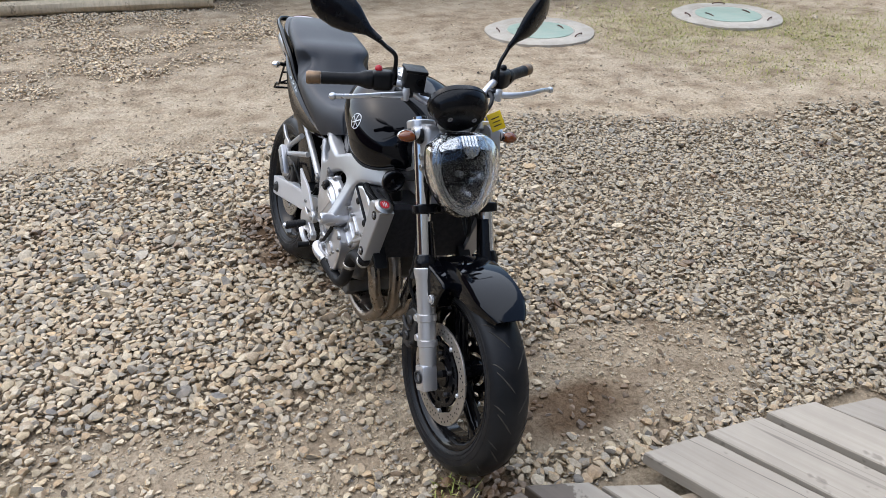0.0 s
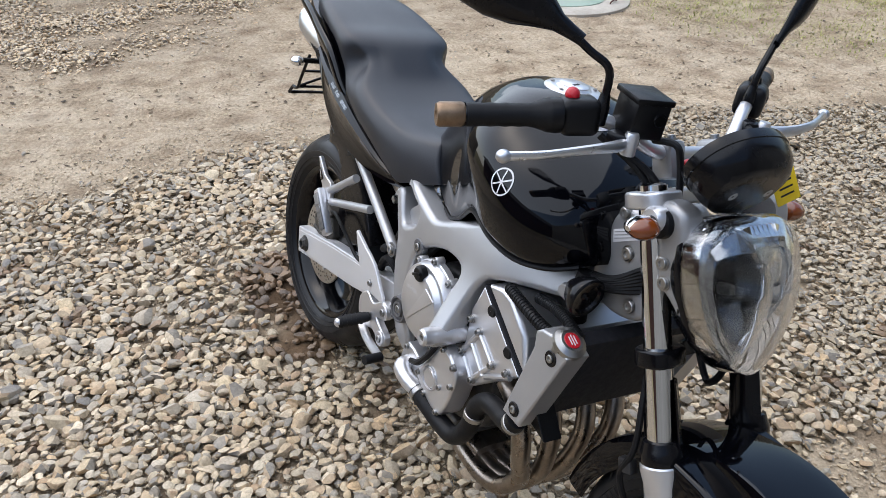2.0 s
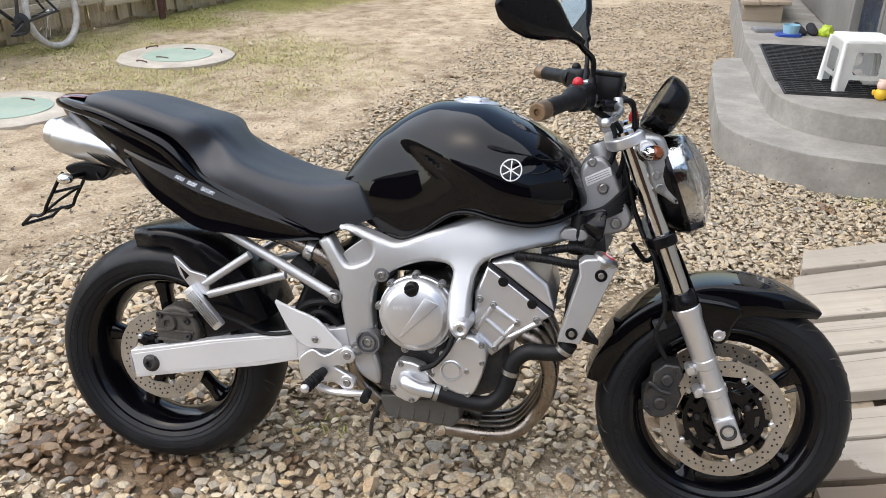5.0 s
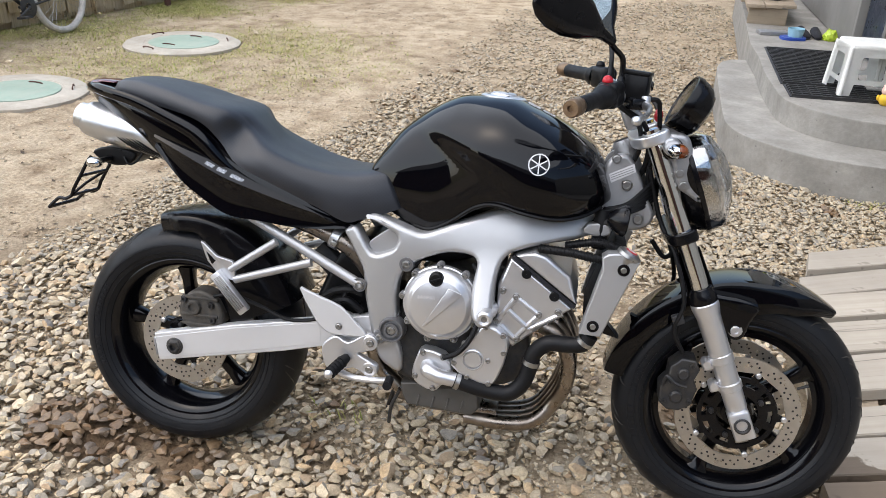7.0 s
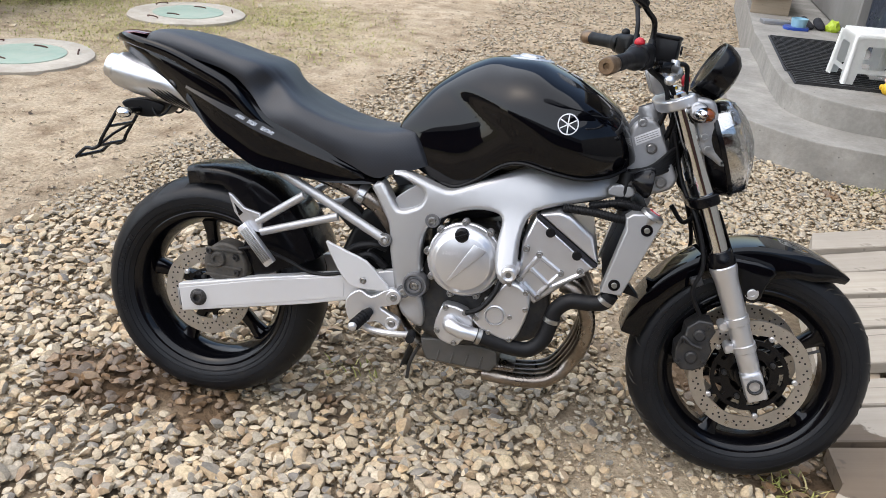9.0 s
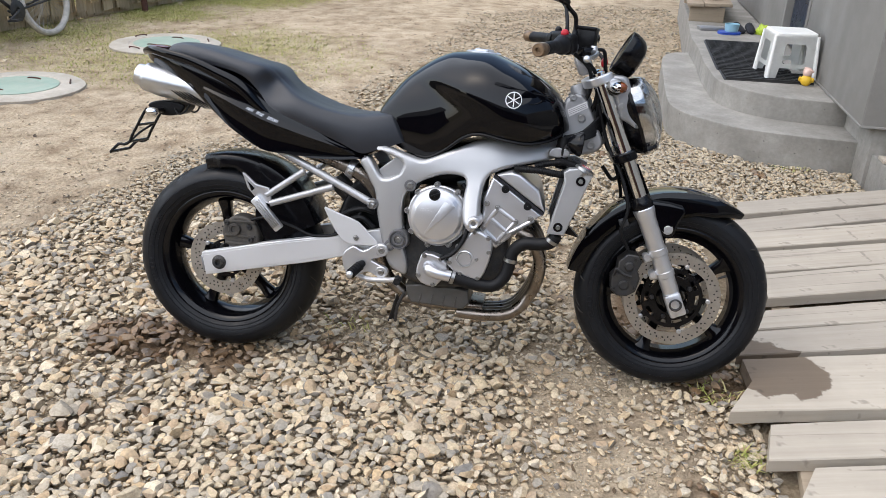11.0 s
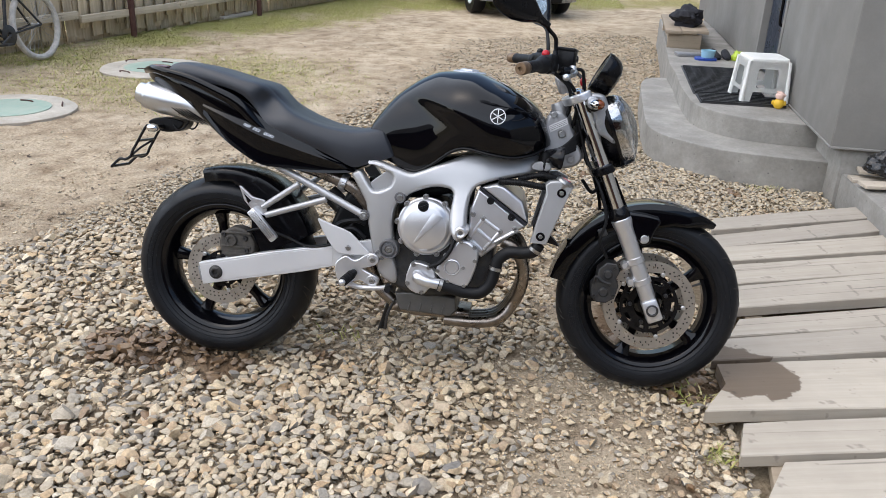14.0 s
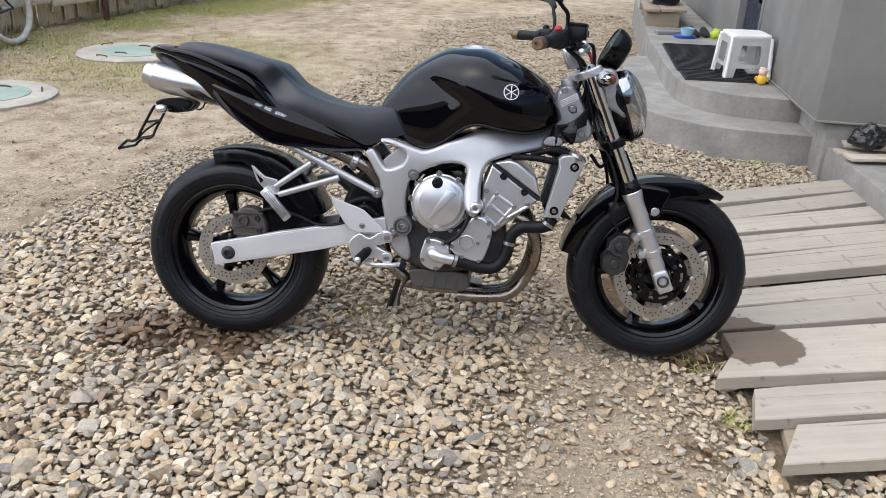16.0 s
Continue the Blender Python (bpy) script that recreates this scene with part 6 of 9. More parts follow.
def make_tank():
    xs = [0.495 + (1.08 - 0.495) * i / 100 for i in range(101)]
    bm = lofted(xs, TANK_LOW, TANK_TOP, TANK_W, TSEC)
    for v in bm.verts:
        v.co.y *= knee(v.co.x, v.co.z)
    tank = bpart("fuel_tank", bm, "paint", None, "gloss black fuel tank with wide shoulders", 60)
    # round emblem on each flank: a ring and three crossing bars
    for s in (-1, 1):
        cx, cz, r = 0.912, 0.898, 0.024

        def on(u, v, lift=0.0012):
            x, z = cx + u, cz + v
            return Vector((x, s * (tank_half(x, z) + lift), z))

        bm = BM()
        rr = [[on(q * math.cos(a), q * math.sin(a)) for a in [2 * math.pi * i / 40 for i in range(40)]] for q in (r * 0.88, r)]
        skin(bm, rr, False)
        for k in range(3):
            a = math.pi / 2 + k * math.pi / 3
            d, n = (math.cos(a), math.sin(a)), (-math.sin(a), math.cos(a))
            q = [[on(d[0] * f * r * 0.85 + n[0] * g * 0.0014, d[1] * f * r * 0.85 + n[1] * g * 0.0014) for g in (-1, 1)] for f in (-1, -0.5, 0, 0.5, 1)]
            skin(bm, q, False, False)
            for e in (-0.62, 0.62):
                q = [[on(d[0] * (e + 0.17 * f) * r + n[0] * f * 0.006 * g, d[1] * (e + 0.17 * f) * r + n[1] * f * 0.006 * g) for f in (0.2, 1.0)] for g in (-1, 1)]
        part("emblem", bm, "decal", tank, "round white emblem")
    # filler cap
    bm = BM()
    cap_m = Matrix.Translation((0.80, 0, 1.0255)) @ Matrix.Rotation(radians(3), 4, "Y")
    lathe(bm, [(0.0005, 0.010), (0.030, 0.010), (0.034, 0.006), (0.050, 0.006), (0.056, 0.002), (0.056, -0.01)], (0, 0, 0), (0, 0, 1), 36)
    bmesh.ops.transform(bm, matrix=cap_m, verts=bm.verts)
    cap = part("filler_cap", bm, "alloy", bike, "silver filler cap")
    for k in range(5):
        a = 2 * math.pi * k / 5
        p = cap_m @ Vector((0.043 * math.cos(a), 0.043 * math.sin(a), 0.006))
        bolt("cap_screw", p, (0, 0, 1), cap, 0.004, 0.003)
    bm = BM()
    lathe(bm, [(0.0005, 0.0135), (0.026, 0.0135), (0.029, 0.0115), (0.029, 0.009)], (0, 0, 0), (0, 0, 1), 32)
    bmesh.ops.transform(bm, matrix=cap_m, verts=bm.verts)
    part("lock_cover", bm, "alloy", cap, "round lock cover")
    bm = BM()
    box(bm, (0.005, 0.017, 0.0012), cap_m @ pose(0.008, -0.004, 0.0139, 0, 0, 15), 0.0004)
    part("key_slot", bm, "rubber", cap, "black key slot")
    # two stickers that follow the tank's crown

    def crown(x, y):
        lo, hi = smooth_map(TANK_TOP, x) - 0.12, smooth_map(TANK_TOP, x)
        for _ in range(30):
            z = (lo + hi) / 2
            lo, hi = (z, hi) if tank_half(x, z) > abs(y) else (lo, z)
        return hi + 0.0012

    for x0, x1, y0, y1, cut in ((0.862, 0.892, -0.035, 0.0, 0.0), (0.900, 0.930, -0.040, -0.012, 0.004)):
        bm = BM()
        q = []
        for i in range(7):
            x = x0 + (x1 - x0) * i / 6
            c = cut * max(0.0, abs(i - 3) - 1.5) / 1.5
            q.append([(x, y, crown(x, y)) for y in [y0 + c + (y1 - y0 - 2 * c) * j / 4 for j in range(5)]])
        skin(bm, q, False, False)
        bmesh.ops.solidify(bm, geom=bm.faces[:], thickness=0.0006)
        part("warning_label", bm, "decal", tank, "small white sticker")
    # ridge trim below the tank and black rubber at its nose
    for s in (-1, 1):
        bm = BM()
        tube(bm, [(x, s * (tank_half(x, smooth_map(TANK_LOW, x) + 0.004) - 0.002), smooth_map(TANK_LOW, x) - 0.001) for x in (0.62, 0.66, 0.71, 0.77, 0.82, 0.89, 0.96, 1.02, 1.06)], 0.005, 8, n=4)
        part("edge_trim", bm, "plastic", tank)


make_tank()

SEAT_SEC = [(p.x, p.y) for p in spline([(0.0, 0.98, 0), (0.25, 1.0, 0), (0.55, 0.985, 0), (0.80, 0.91, 0), (0.90, 0.80, 0), (0.955, 0.62, 0), (0.985, 0.35, 0), (1.0, 0.0, 0)], 4)]
SEAT_TOP = [(-0.205, 0.968), (-0.185, 0.992), (-0.15, 1.003), (-0.09, 1.000), (-0.02, 0.988), (0.07, 0.966), (0.13, 0.956), (0.165, 0.942), (0.20, 0.911), (0.24, 0.876), (0.30, 0.850), (0.36, 0.835), (0.43, 0.828), (0.50, 0.832), (0.56, 0.836)]
SEAT_LOW = [(-0.205, 0.950), (-0.1, 0.948), (0.0, 0.935), (0.08, 0.912), (0.13, 0.872), (0.17, 0.825), (0.25, 0.790), (0.33, 0.758), (0.40, 0.728), (0.46, 0.703), (0.50, 0.718), (0.56, 0.748)]
SEAT_W = [(-0.205, 0.055), (-0.18, 0.09), (-0.10, 0.122), (0.0, 0.142), (0.10, 0.152), (0.17, 0.158), (0.25, 0.162), (0.35, 0.158), (0.45, 0.145), (0.52, 0.125), (0.56, 0.105)]


def seat_mat():
    m, nt, bsdf, co = base_mat("perforated_seat_vinyl")
    flat = nt.nodes.new("ShaderNodeMapping")
    flat.inputs["Scale"].default_value, flat.inputs["Rotation"].default_value = (1, 0, 1), (0, radians(45), 0)
    nt.links.new(co, flat.inputs["Vector"])
    v = nt.nodes.new("ShaderNodeTexVoronoi")
    v.inputs["Scale"].default_value, v.inputs["Randomness"].default_value = 165, 0.0
    nt.links.new(flat.outputs["Vector"], v.inputs["Vector"])
    sepn = nt.nodes.new("ShaderNodeSeparateXYZ")
    tcn = nt.nodes.new("ShaderNodeTexCoord")
    nt.links.new(tcn.outputs["Normal"], sepn.inputs["Vector"])
    side = nt.nodes.new("ShaderNodeMath")
    side.operation = "ABSOLUTE"
    nt.links.new(sepn.outputs["Y"], side.inputs[0])
    holes = ramp(nt, v.outputs["Distance"], [(0.2, (0.78,) * 3), (0.32, (1,) * 3)])
    dots = mixed(nt, ramp(nt, side.outputs["Value"], [(0.35, (0, 0, 0)), (0.55, (1, 1, 1))]), (1.0, 1.0, 1.0), holes)
    big = noise_tex(nt, co, 7)
    col = ramp(nt, big, [(0.3, (0.012, 0.0135, 0.018)), (0.7, (0.020, 0.022, 0.028))])
    nt.links.new(mixed(nt, 1.0, col, dots, "MULTIPLY"), bsdf.inputs["Base Color"])
    nt.links.new(ramp(nt, big, [(0.3, (0.40,) * 3), (0.7, (0.50,) * 3)]), bsdf.inputs["Roughness"])
    n1 = bump(nt, dots, 0.12, 0.0004)
    nt.links.new(bump(nt, noise_tex(nt, co, 400, 3), 0.25, 0.0006, n1), bsdf.inputs["Normal"])
    return m


M["seat_perf"] = seat_mat()


def make_seat():
    xs = [-0.205 + 0.765 * i / 60 for i in range(61)]
    bm = lofted(xs, SEAT_LOW, SEAT_TOP, SEAT_W, SEAT_SEC)
    for v in bm.verts:
        if v.co.x > 0.49:
            v.co.x += (0.80 - v.co.z) * 0.55 * (v.co.x - 0.49) / 0.07
        # rider's hollow
        d = math.exp(-((v.co.x - 0.34) / 0.13) ** 2) * max(0, 1 - (v.co.y / 0.13) ** 2)
        v.co.z -= 0.010 * d
        # side hollows in front of the pillion pad
        d = math.exp(-((v.co.x - 0.185) / 0.046) ** 2 - ((v.co.z - 0.893) / 0.045) ** 2) * min(1, max(0, (abs(v.co.y) - 0.05) / 0.05))
        v.co.y *= 1 - 0.27 * d
        v.co.x -= 0.014 * d
    bpart("seat", bm, "seat_perf", None, "one-piece black vinyl seat with a raised pillion pad", 70)


make_seat()

TAIL = [  # x, half width, bottom, top
    (-0.290, 0.020, 0.958, 0.972), (-0.275, 0.05, 0.945, 0.980), (-0.24, 0.085, 0.925, 0.980), (-0.17, 0.118, 0.893, 0.965), (-0.10, 0.134, 0.852, 0.950), (0.0, 0.140, 0.765, 0.932),
    (0.08, 0.144, 0.722, 0.900), (0.13, 0.146, 0.697, 0.868), (0.20, 0.149, 0.684, 0.822), (0.30, 0.150, 0.678, 0.775), (0.38, 0.143, 0.680, 0.742), (0.45, 0.132, 0.686, 0.708), (0.475, 0.128, 0.693, 0.700)]


def make_tail():
    lo, hi, wd = [(x, b) for x, w, b, t in TAIL], [(x, t) for x, w, b, t in TAIL], [(x, w) for x, w, b, t in TAIL]
    sec = [(p.x, p.y) for p in spline([(0, 0.0, 0), (0.0, 0.55, 0), (0.05, 0.78, 0), (0.30, 0.90, 0), (0.62, 1.0, 0), (0.90, 0.97, 0), (1.0, 0.88, 0), (1.0, 0.0, 0)], 3)]
    xs = [-0.29 + 0.765 * i / 50 for i in range(51)]
    bm = lofted(xs, lo, hi, wd, sec)
    tail = bpart("tail_fairing", bm, "paint", None, "gloss black tail fairing and side panels", 40)
    for s in (-1, 1):
        # sculpted blade: a narrow upper facet, a sharp ridge and a long flank
        bx = (-0.050, 0.020, 0.080, 0.150, 0.235, 0.320, 0.400, 0.475)
        up_z = list(zip(bx, (0.872, 0.850, 0.832, 0.811, 0.777, 0.746, 0.719, 0.699)))
        rd_z = list(zip(bx, (0.866, 0.839, 0.814, 0.785, 0.760, 0.736, 0.715, 0.697)))
        lo_z = list(zip(bx, (0.840, 0.768, 0.728, 0.692, 0.685, 0.678, 0.680, 0.688)))
        up_y = list(zip(bx, (0.134, 0.146, 0.151, 0.153, 0.153, 0.151, 0.144, 0.131)))
        rd_y = list(zip(bx, (0.138, 0.152, 0.159, 0.162, 0.162, 0.158, 0.149, 0.133)))
        lo_y = list(zip(bx, (0.134, 0.142, 0.148, 0.150, 0.151, 0.148, 0.139, 0.126)))

        def on_blade(x, f, lift=0.0):
            """f runs from the seat edge (0) over the ridge (1) to the lower edge (2)."""
            u = Vector((x, smooth_map(up_y, x), smooth_map(up_z, x)))
            r = Vector((x, smooth_map(rd_y, x), smooth_map(rd_z, x)))
            l = Vector((x, smooth_map(lo_y, x), smooth_map(lo_z, x)))
            p = u.lerp(r, f) if f <= 1 else r.lerp(l, f - 1) + Vector((0, -0.007 * math.sin(math.pi * (f - 1)), 0))
            return Vector((p.x, s * (p.y + lift * 0.6), p.z + lift * 0.8))

        rings = []
        for i in range(37):
            x = -0.05 + 0.525 * i / 36
            row = [on_blade(x, f) for f in (0, 0.5, 1.0, 1.25, 1.5, 1.75, 2.0)]
            rings.append([Vector((x, row[0].y - s * 0.03, row[0].z - 0.001))] + row + [Vector((x, row[-1].y - s * 0.035, row[-1].z + 0.004))])
        bm = BM()
        skin(bm, rings)
        part("side_blade", bm, "paint", tail, "glossy sculpted side blade", 24)
        for x0, x1 in ((0.090, 0.112), (0.122, 0.144), (0.157, 0.190)):
            bm = BM()
            q = [[on_blade(x0 + (x1 - x0) * g / 4 + 0.014 * (1 - f), f, 0.0012) for f in (0.32, 0.52, 0.72)] for g in range(5)]
            skin(bm, q, False, False)
            bmesh.ops.solidify(bm, geom=bm.faces[:], thickness=0.0008)
            part("decal_bar", bm, "silver_print", tail, "small silver printed bar")
        # grab rail
        bm = BM()
        tube(bm, [(-0.285, s * 0.045, 0.966), (-0.235, s * 0.108, 0.972), (-0.18, s * 0.138, 0.966), (-0.09, s * 0.150, 0.948), (0.0, s * 0.154, 0.914), (0.055, s * 0.154, 0.890), (0.085, s * 0.153, 0.868), (0.125, s * 0.149, 0.828), (0.150, s * 0.144, 0.806), (0.175, s * 0.136, 0.790)], [0.010, 0.012, 0.014, 0.015, 0.017, 0.019, 0.019, 0.016, 0.013, 0.008], 12, 0.62, 5)
        bpart("grab_rail", bm, "paint", None, "black pillion grab rail")
    bm = BM()
    rings = [[(x, w * math.cos(a), z + h * math.sin(a)) for a in [2 * math.pi * i / 16 for i in range(16)]] for x, w, z, h in ((-0.298, 0.02, 0.968, 0.006), (-0.292, 0.04, 0.970, 0.012), (-0.27, 0.055, 0.978, 0.012), (-0.24, 0.055, 0.984, 0.006), (-0.215, 0.04, 0.982, 0.004))]
    skin(bm, rings)
    part("tail_light", bm, "taillight", tail, "red tail light lens")


make_tail()


def make_exhaust():
    for s in (-1, 1):
        bm = BM()
        MUF = ((-0.300, 0.894, 0.022), (-0.298, 0.894, 0.033), (-0.276, 0.889, 0.036), (-0.272, 0.888, 0.044), (-0.262, 0.886, 0.0465), (-0.21, 0.876, 0.0505), (-0.12, 0.862, 0.050), (-0.03, 0.836, 0.043), (0.04, 0.812, 0.035), (0.10, 0.785, 0.028))
        rings = []
        u = Vector((0.24, 0, 0.97))
        for x, z, r in MUF:
            rings.append([Vector((x, s * 0.064, z)) + Vector((0, 1, 0)) * r * math.cos(a) + u * r * math.sin(a) for a in [2 * math.pi * i / 32 for i in range(32)]])
        skin(bm, rings)
        mf = bpart("muffler", bm, "muffler", None, "satin aluminium muffler under the tail", 50)
        bm = BM()
        lathe(bm, [(0.0005, 0), (0.017, 0), (0.020, 0.004), (0.020, 0.02)], (-0.302, s * 0.064, 0.8945), (0.97, 0, -0.24), 20)
        part("outlet", bm, "dark_metal", mf)
        mz, mr2 = [(x, z) for x, z, r in MUF[3:]], [(x, r) for x, z, r in MUF[3:]]
        for k in range(5):
            bm = BM()
            row = []
            for i in range(7):
                f = i / 6
                x, z = -0.166 + 0.0125 * k + (0.080 + 0.002 * k) * f, 0.852 - 0.0005 * k - 0.052 * f
                zc, r = smooth_map(mz, x), smooth_map(mr2, x)
                row.append((x, s * (0.0638 + math.sqrt(max(r * r - (z - zc) ** 2, 0.0001))), z))
            tube(bm, row, [0.0008, 0.0026, 0.0030, 0.0030, 0.0026, 0.0008], 6, n=2)
            part("vent_bar", bm, "satin", mf)
    for k, y in enumerate((-0.125, -0.045, 0.045, 0.125)):
        bm = BM()
        y2 = y * 0.5
        tube(bm, [(0.955, y, 0.50), (0.995, y, 0.478), (1.025, y * 0.95, 0.425), (1.028, y * 0.85, 0.36), (1.005, y2 * 1.15, 0.285), (0.955, y2 * 0.9 - 0.02, 0.225), (0.88, y2 * 0.75 - 0.03, 0.208), (0.78, y2 * 0.7 - 0.02, 0.205)], 0.0195, 16, n=6)
        bpart("exhaust_header", bm, "header", None, "heat-stained steel exhaust header")
    bm = BM()
    rings = [[(x, 0.0 + w * math.copysign(abs(math.cos(a)) ** 0.6, math.cos(a)), 0.226 + h * math.copysign(abs(math.sin(a)) ** 0.6, math.sin(a))) for a in [2 * math.pi * i / 24 for i in range(24)]] for x, w, h in ((0.86, 0.070, 0.018), (0.80, 0.075, 0.022), (0.68, 0.07, 0.024), (0.62, 0.045, 0.022), (0.58, 0.028, 0.020))]
    skin(bm, rings)
    bpart("exhaust_collector", bm, "header", None, "grey steel exhaust collector under the engine")
    bm = BM()
    tube(bm, [(0.60, -0.02, 0.235), (0.53, -0.02, 0.30), (0.50, -0.03, 0.42), (0.505, -0.06, 0.54), (0.475, -0.072, 0.605), (0.43, -0.075, 0.640), (0.36, -0.075, 0.668), (0.26, -0.07, 0.695), (0.16, -0.065, 0.725), (0.08, -0.06, 0.755)], [0.020, 0.021, 0.022, 0.023, 0.024, 0.026, 0.024, 0.024, 0.026, 0.028], 18, n=5)
    mp = bpart("exhaust_link_pipe", bm, "header", None, "bare steel exhaust link pipe")
    bm = BM()
    lathe(bm, [(0.027, -0.012), (0.031, -0.010), (0.031, 0.010), (0.027, 0.012)], (0.415, -0.075, 0.647), Vector((0.07, 0, -0.03)), 20)
    part("pipe_clamp", bm, "alloy", mp, "bright exhaust clamp")
    bm = BM()
    box(bm, (0.016, 0.03, 0.014), pose(0.42, -0.104, 0.640, 0, 25, 0), 0.002)
    part("clamp_lug", bm, "steel", mp)


make_exhaust()


# main frame
FRAME_OUT = [(0.463, 0.694), (0.449, 0.679), (0.466, 0.653), (0.491, 0.613), (0.505, 0.586), (0.512, 0.532), (0.524, 0.475), (0.536, 0.418), (0.556, 0.360), (0.596, 0.330), (0.615, 0.336), (0.614, 0.376), (0.601, 0.427), (0.598, 0.485),
             (0.594, 0.543), (0.601, 0.587), (0.621, 0.611), (0.654, 0.636), (0.714, 0.659), (0.768, 0.660), (0.787, 0.644), (0.784, 0.607), (0.783, 0.575), (0.790, 0.529), (0.812, 0.503), (0.833, 0.515), (0.838, 0.540), (0.836, 0.603),
             (0.845, 0.650), (0.863, 0.673), (0.899, 0.689), (0.963, 0.707), (1.026, 0.722), (1.100, 0.750), (1.100, 0.790), (1.040, 0.788), (0.981, 0.781), (0.904, 0.775), (0.852, 0.776), (0.812, 0.767), (0.722, 0.728), (0.656, 0.700),
             (0.620, 0.704), (0.586, 0.714), (0.530, 0.730), (0.504, 0.728), (0.500, 0.719), (0.534, 0.710), (0.570, 0.697), (0.586, 0.686), (0.588, 0.670), (0.576, 0.650), (0.538, 0.634), (0.521, 0.639), (0.505, 0.660), (0.480, 0.694)]


def spar_y(x):
    return line_map([(0.45, 0.128), (0.55, 0.150), (0.88, 0.150), (0.98, 0.128), (1.10, 0.088)], x)


def make_frame():
    for s in (-1, 1):
        bm = BM()
        poly = smooth_poly(FRAME_OUT, 3)
        plate(bm, poly, -0.045, 0.0, 0.012, False, 5)
        for k in range(22):
            bmesh.ops.bisect_plane(bm, geom=bm.verts[:] + bm.edges[:] + bm.faces[:], plane_co=(0, 0, 0.345 + 0.02 * k), plane_no=(0, 0, 1))
        for k in range(26):
            bmesh.ops.bisect_plane(bm, geom=bm.verts[:] + bm.edges[:] + bm.faces[:], plane_co=(0.47 + 0.024 * k, 0, 0), plane_no=(1, 0, 0))
        for v in bm.verts:
            lean = 2.2 * max(0, v.co.z - 0.655) ** 2 + 0.45 * max(0, 0.56 - v.co.z) ** 2
            flare = 0.070 * math.exp(-((v.co.x - 0.812) / 0.065) ** 2) * min(1, max(0, (0.68 - v.co.z) / 0.15)) ** 1.3
            v.co.y = s * (spar_y(v.co.x) + v.co.y + 0.004 - lean + flare)
        fr = bpart("frame_spar", bm, "frame", None, "silver cast aluminium frame spar", 60)
        # shallow web between the two rear struts
        bm = BM()
        plate(bm, smooth_poly([(0.512, 0.652), (0.530, 0.630), (0.545, 0.632), (0.582, 0.650), (0.594, 0.670), (0.592, 0.692), (0.572, 0.702), (0.552, 0.690), (0.524, 0.668)], 2), s * 0.095, s * 0.126, 0.003)
        part("strut_web", bm, "frame", fr)
        bm = BM()
        lathe(bm, [(0.0005, 0.004), (0.011, 0.004), (0.013, 0.012), (0.018, 0.012), (0.019, 0.004), (0.024, 0.003), (0.0265, 0.011), (0.030, 0.011), (0.033, 0.0), (0.034, -0.02)], (0.589, s * 0.152, 0.448), (0, s, 0), 32)
        part("pivot_cap", bm, "dark_cast", fr)
        bolt("bolt", (0.589, s * 0.158, 0.448), (0, s, 0), fr, 0.009, 0.006)
        for x, z, r in ((0.616, 0.619, 0.011), (0.560, 0.425, 0.010)):
            bm = BM()
            lathe(bm, [(r * 1.0, 0.003), (r * 1.55, 0.003), (r * 1.7, 0.0), (r * 1.7, -0.012)], (x, s * 0.153, z), (0, s, 0), 20)
            part("boss", bm, "dark_cast", fr)
            bolt("bolt", (x, s * 0.154, z), (0, s, 0), fr, r * 0.8, 0.006)
        bm = BM()
        lathe(bm, [(0.007, 0.100), (0.0075, 0.105), (0.0135, 0.107), (0.0175, 0.103), (0.0185, 0.095), (0.0185, 0.085), (0.0165, 0.078), (0.0175, 0.056), (0.021, 0.048), (0.022, 0.04), (0.022, 0.01)], (0.825, s * 0.142, 0.536), (0, s, 0), 24)
        part("crash_bobbin", bm, "alloy", fr, "short silver crash bobbin")
        bolt("bolt", (0.825, s * 0.241, 0.536), (0, s, 0), fr, 0.007, 0.005)
        # steering-head casting
        bm = BM()
        hp = smooth_poly([(1.045, 0.79), (1.055, 0.86), (1.066, 0.905), (1.10, 0.925), (1.128, 0.905), (1.165, 0.83), (1.185, 0.785), (1.165, 0.755), (1.11, 0.742), (1.06, 0.755)], 3)
        plate(bm, hp, s * 0.045, s * 0.082, 0.010)
        hd = part("head_casting", bm, "cast", bike, "grey cast steering head")
        bolt("bolt", (1.114, s * 0.082, 0.853), (0, s, 0), hd, 0.011, 0.006)
        bolt("bolt", (1.149, s * 0.082, 0.775), (0, s, 0), hd, 0.011, 0.006)
        bolt("bolt", (1.084, s * 0.082, 0.912), (0, s, 0), hd, 0.009, 0.006)
        if s < 0:
            bm = BM()
            plate(bm, [(1.070, 0.876), (1.125, 0.905), (1.131, 0.886), (1.077, 0.856)], -0.0822, -0.0832, 0.0003)
            stick = part("data_sticker", bm, "decal", bike, "white data sticker with unreadable print")
            for k in range(3):
                bm = BM()
                o = 0.005 * k
                plate(bm, [(1.074 + o * 0.3, 0.874 - o), (1.122 + o * 0.3, 0.8985 - o), (1.1225 + o * 0.3, 0.897 - o), (1.0745 + o * 0.3, 0.8725 - o)], -0.0832, -0.0836, 0.0001)
                part("print_bar", bm, "decal_grey", stick)
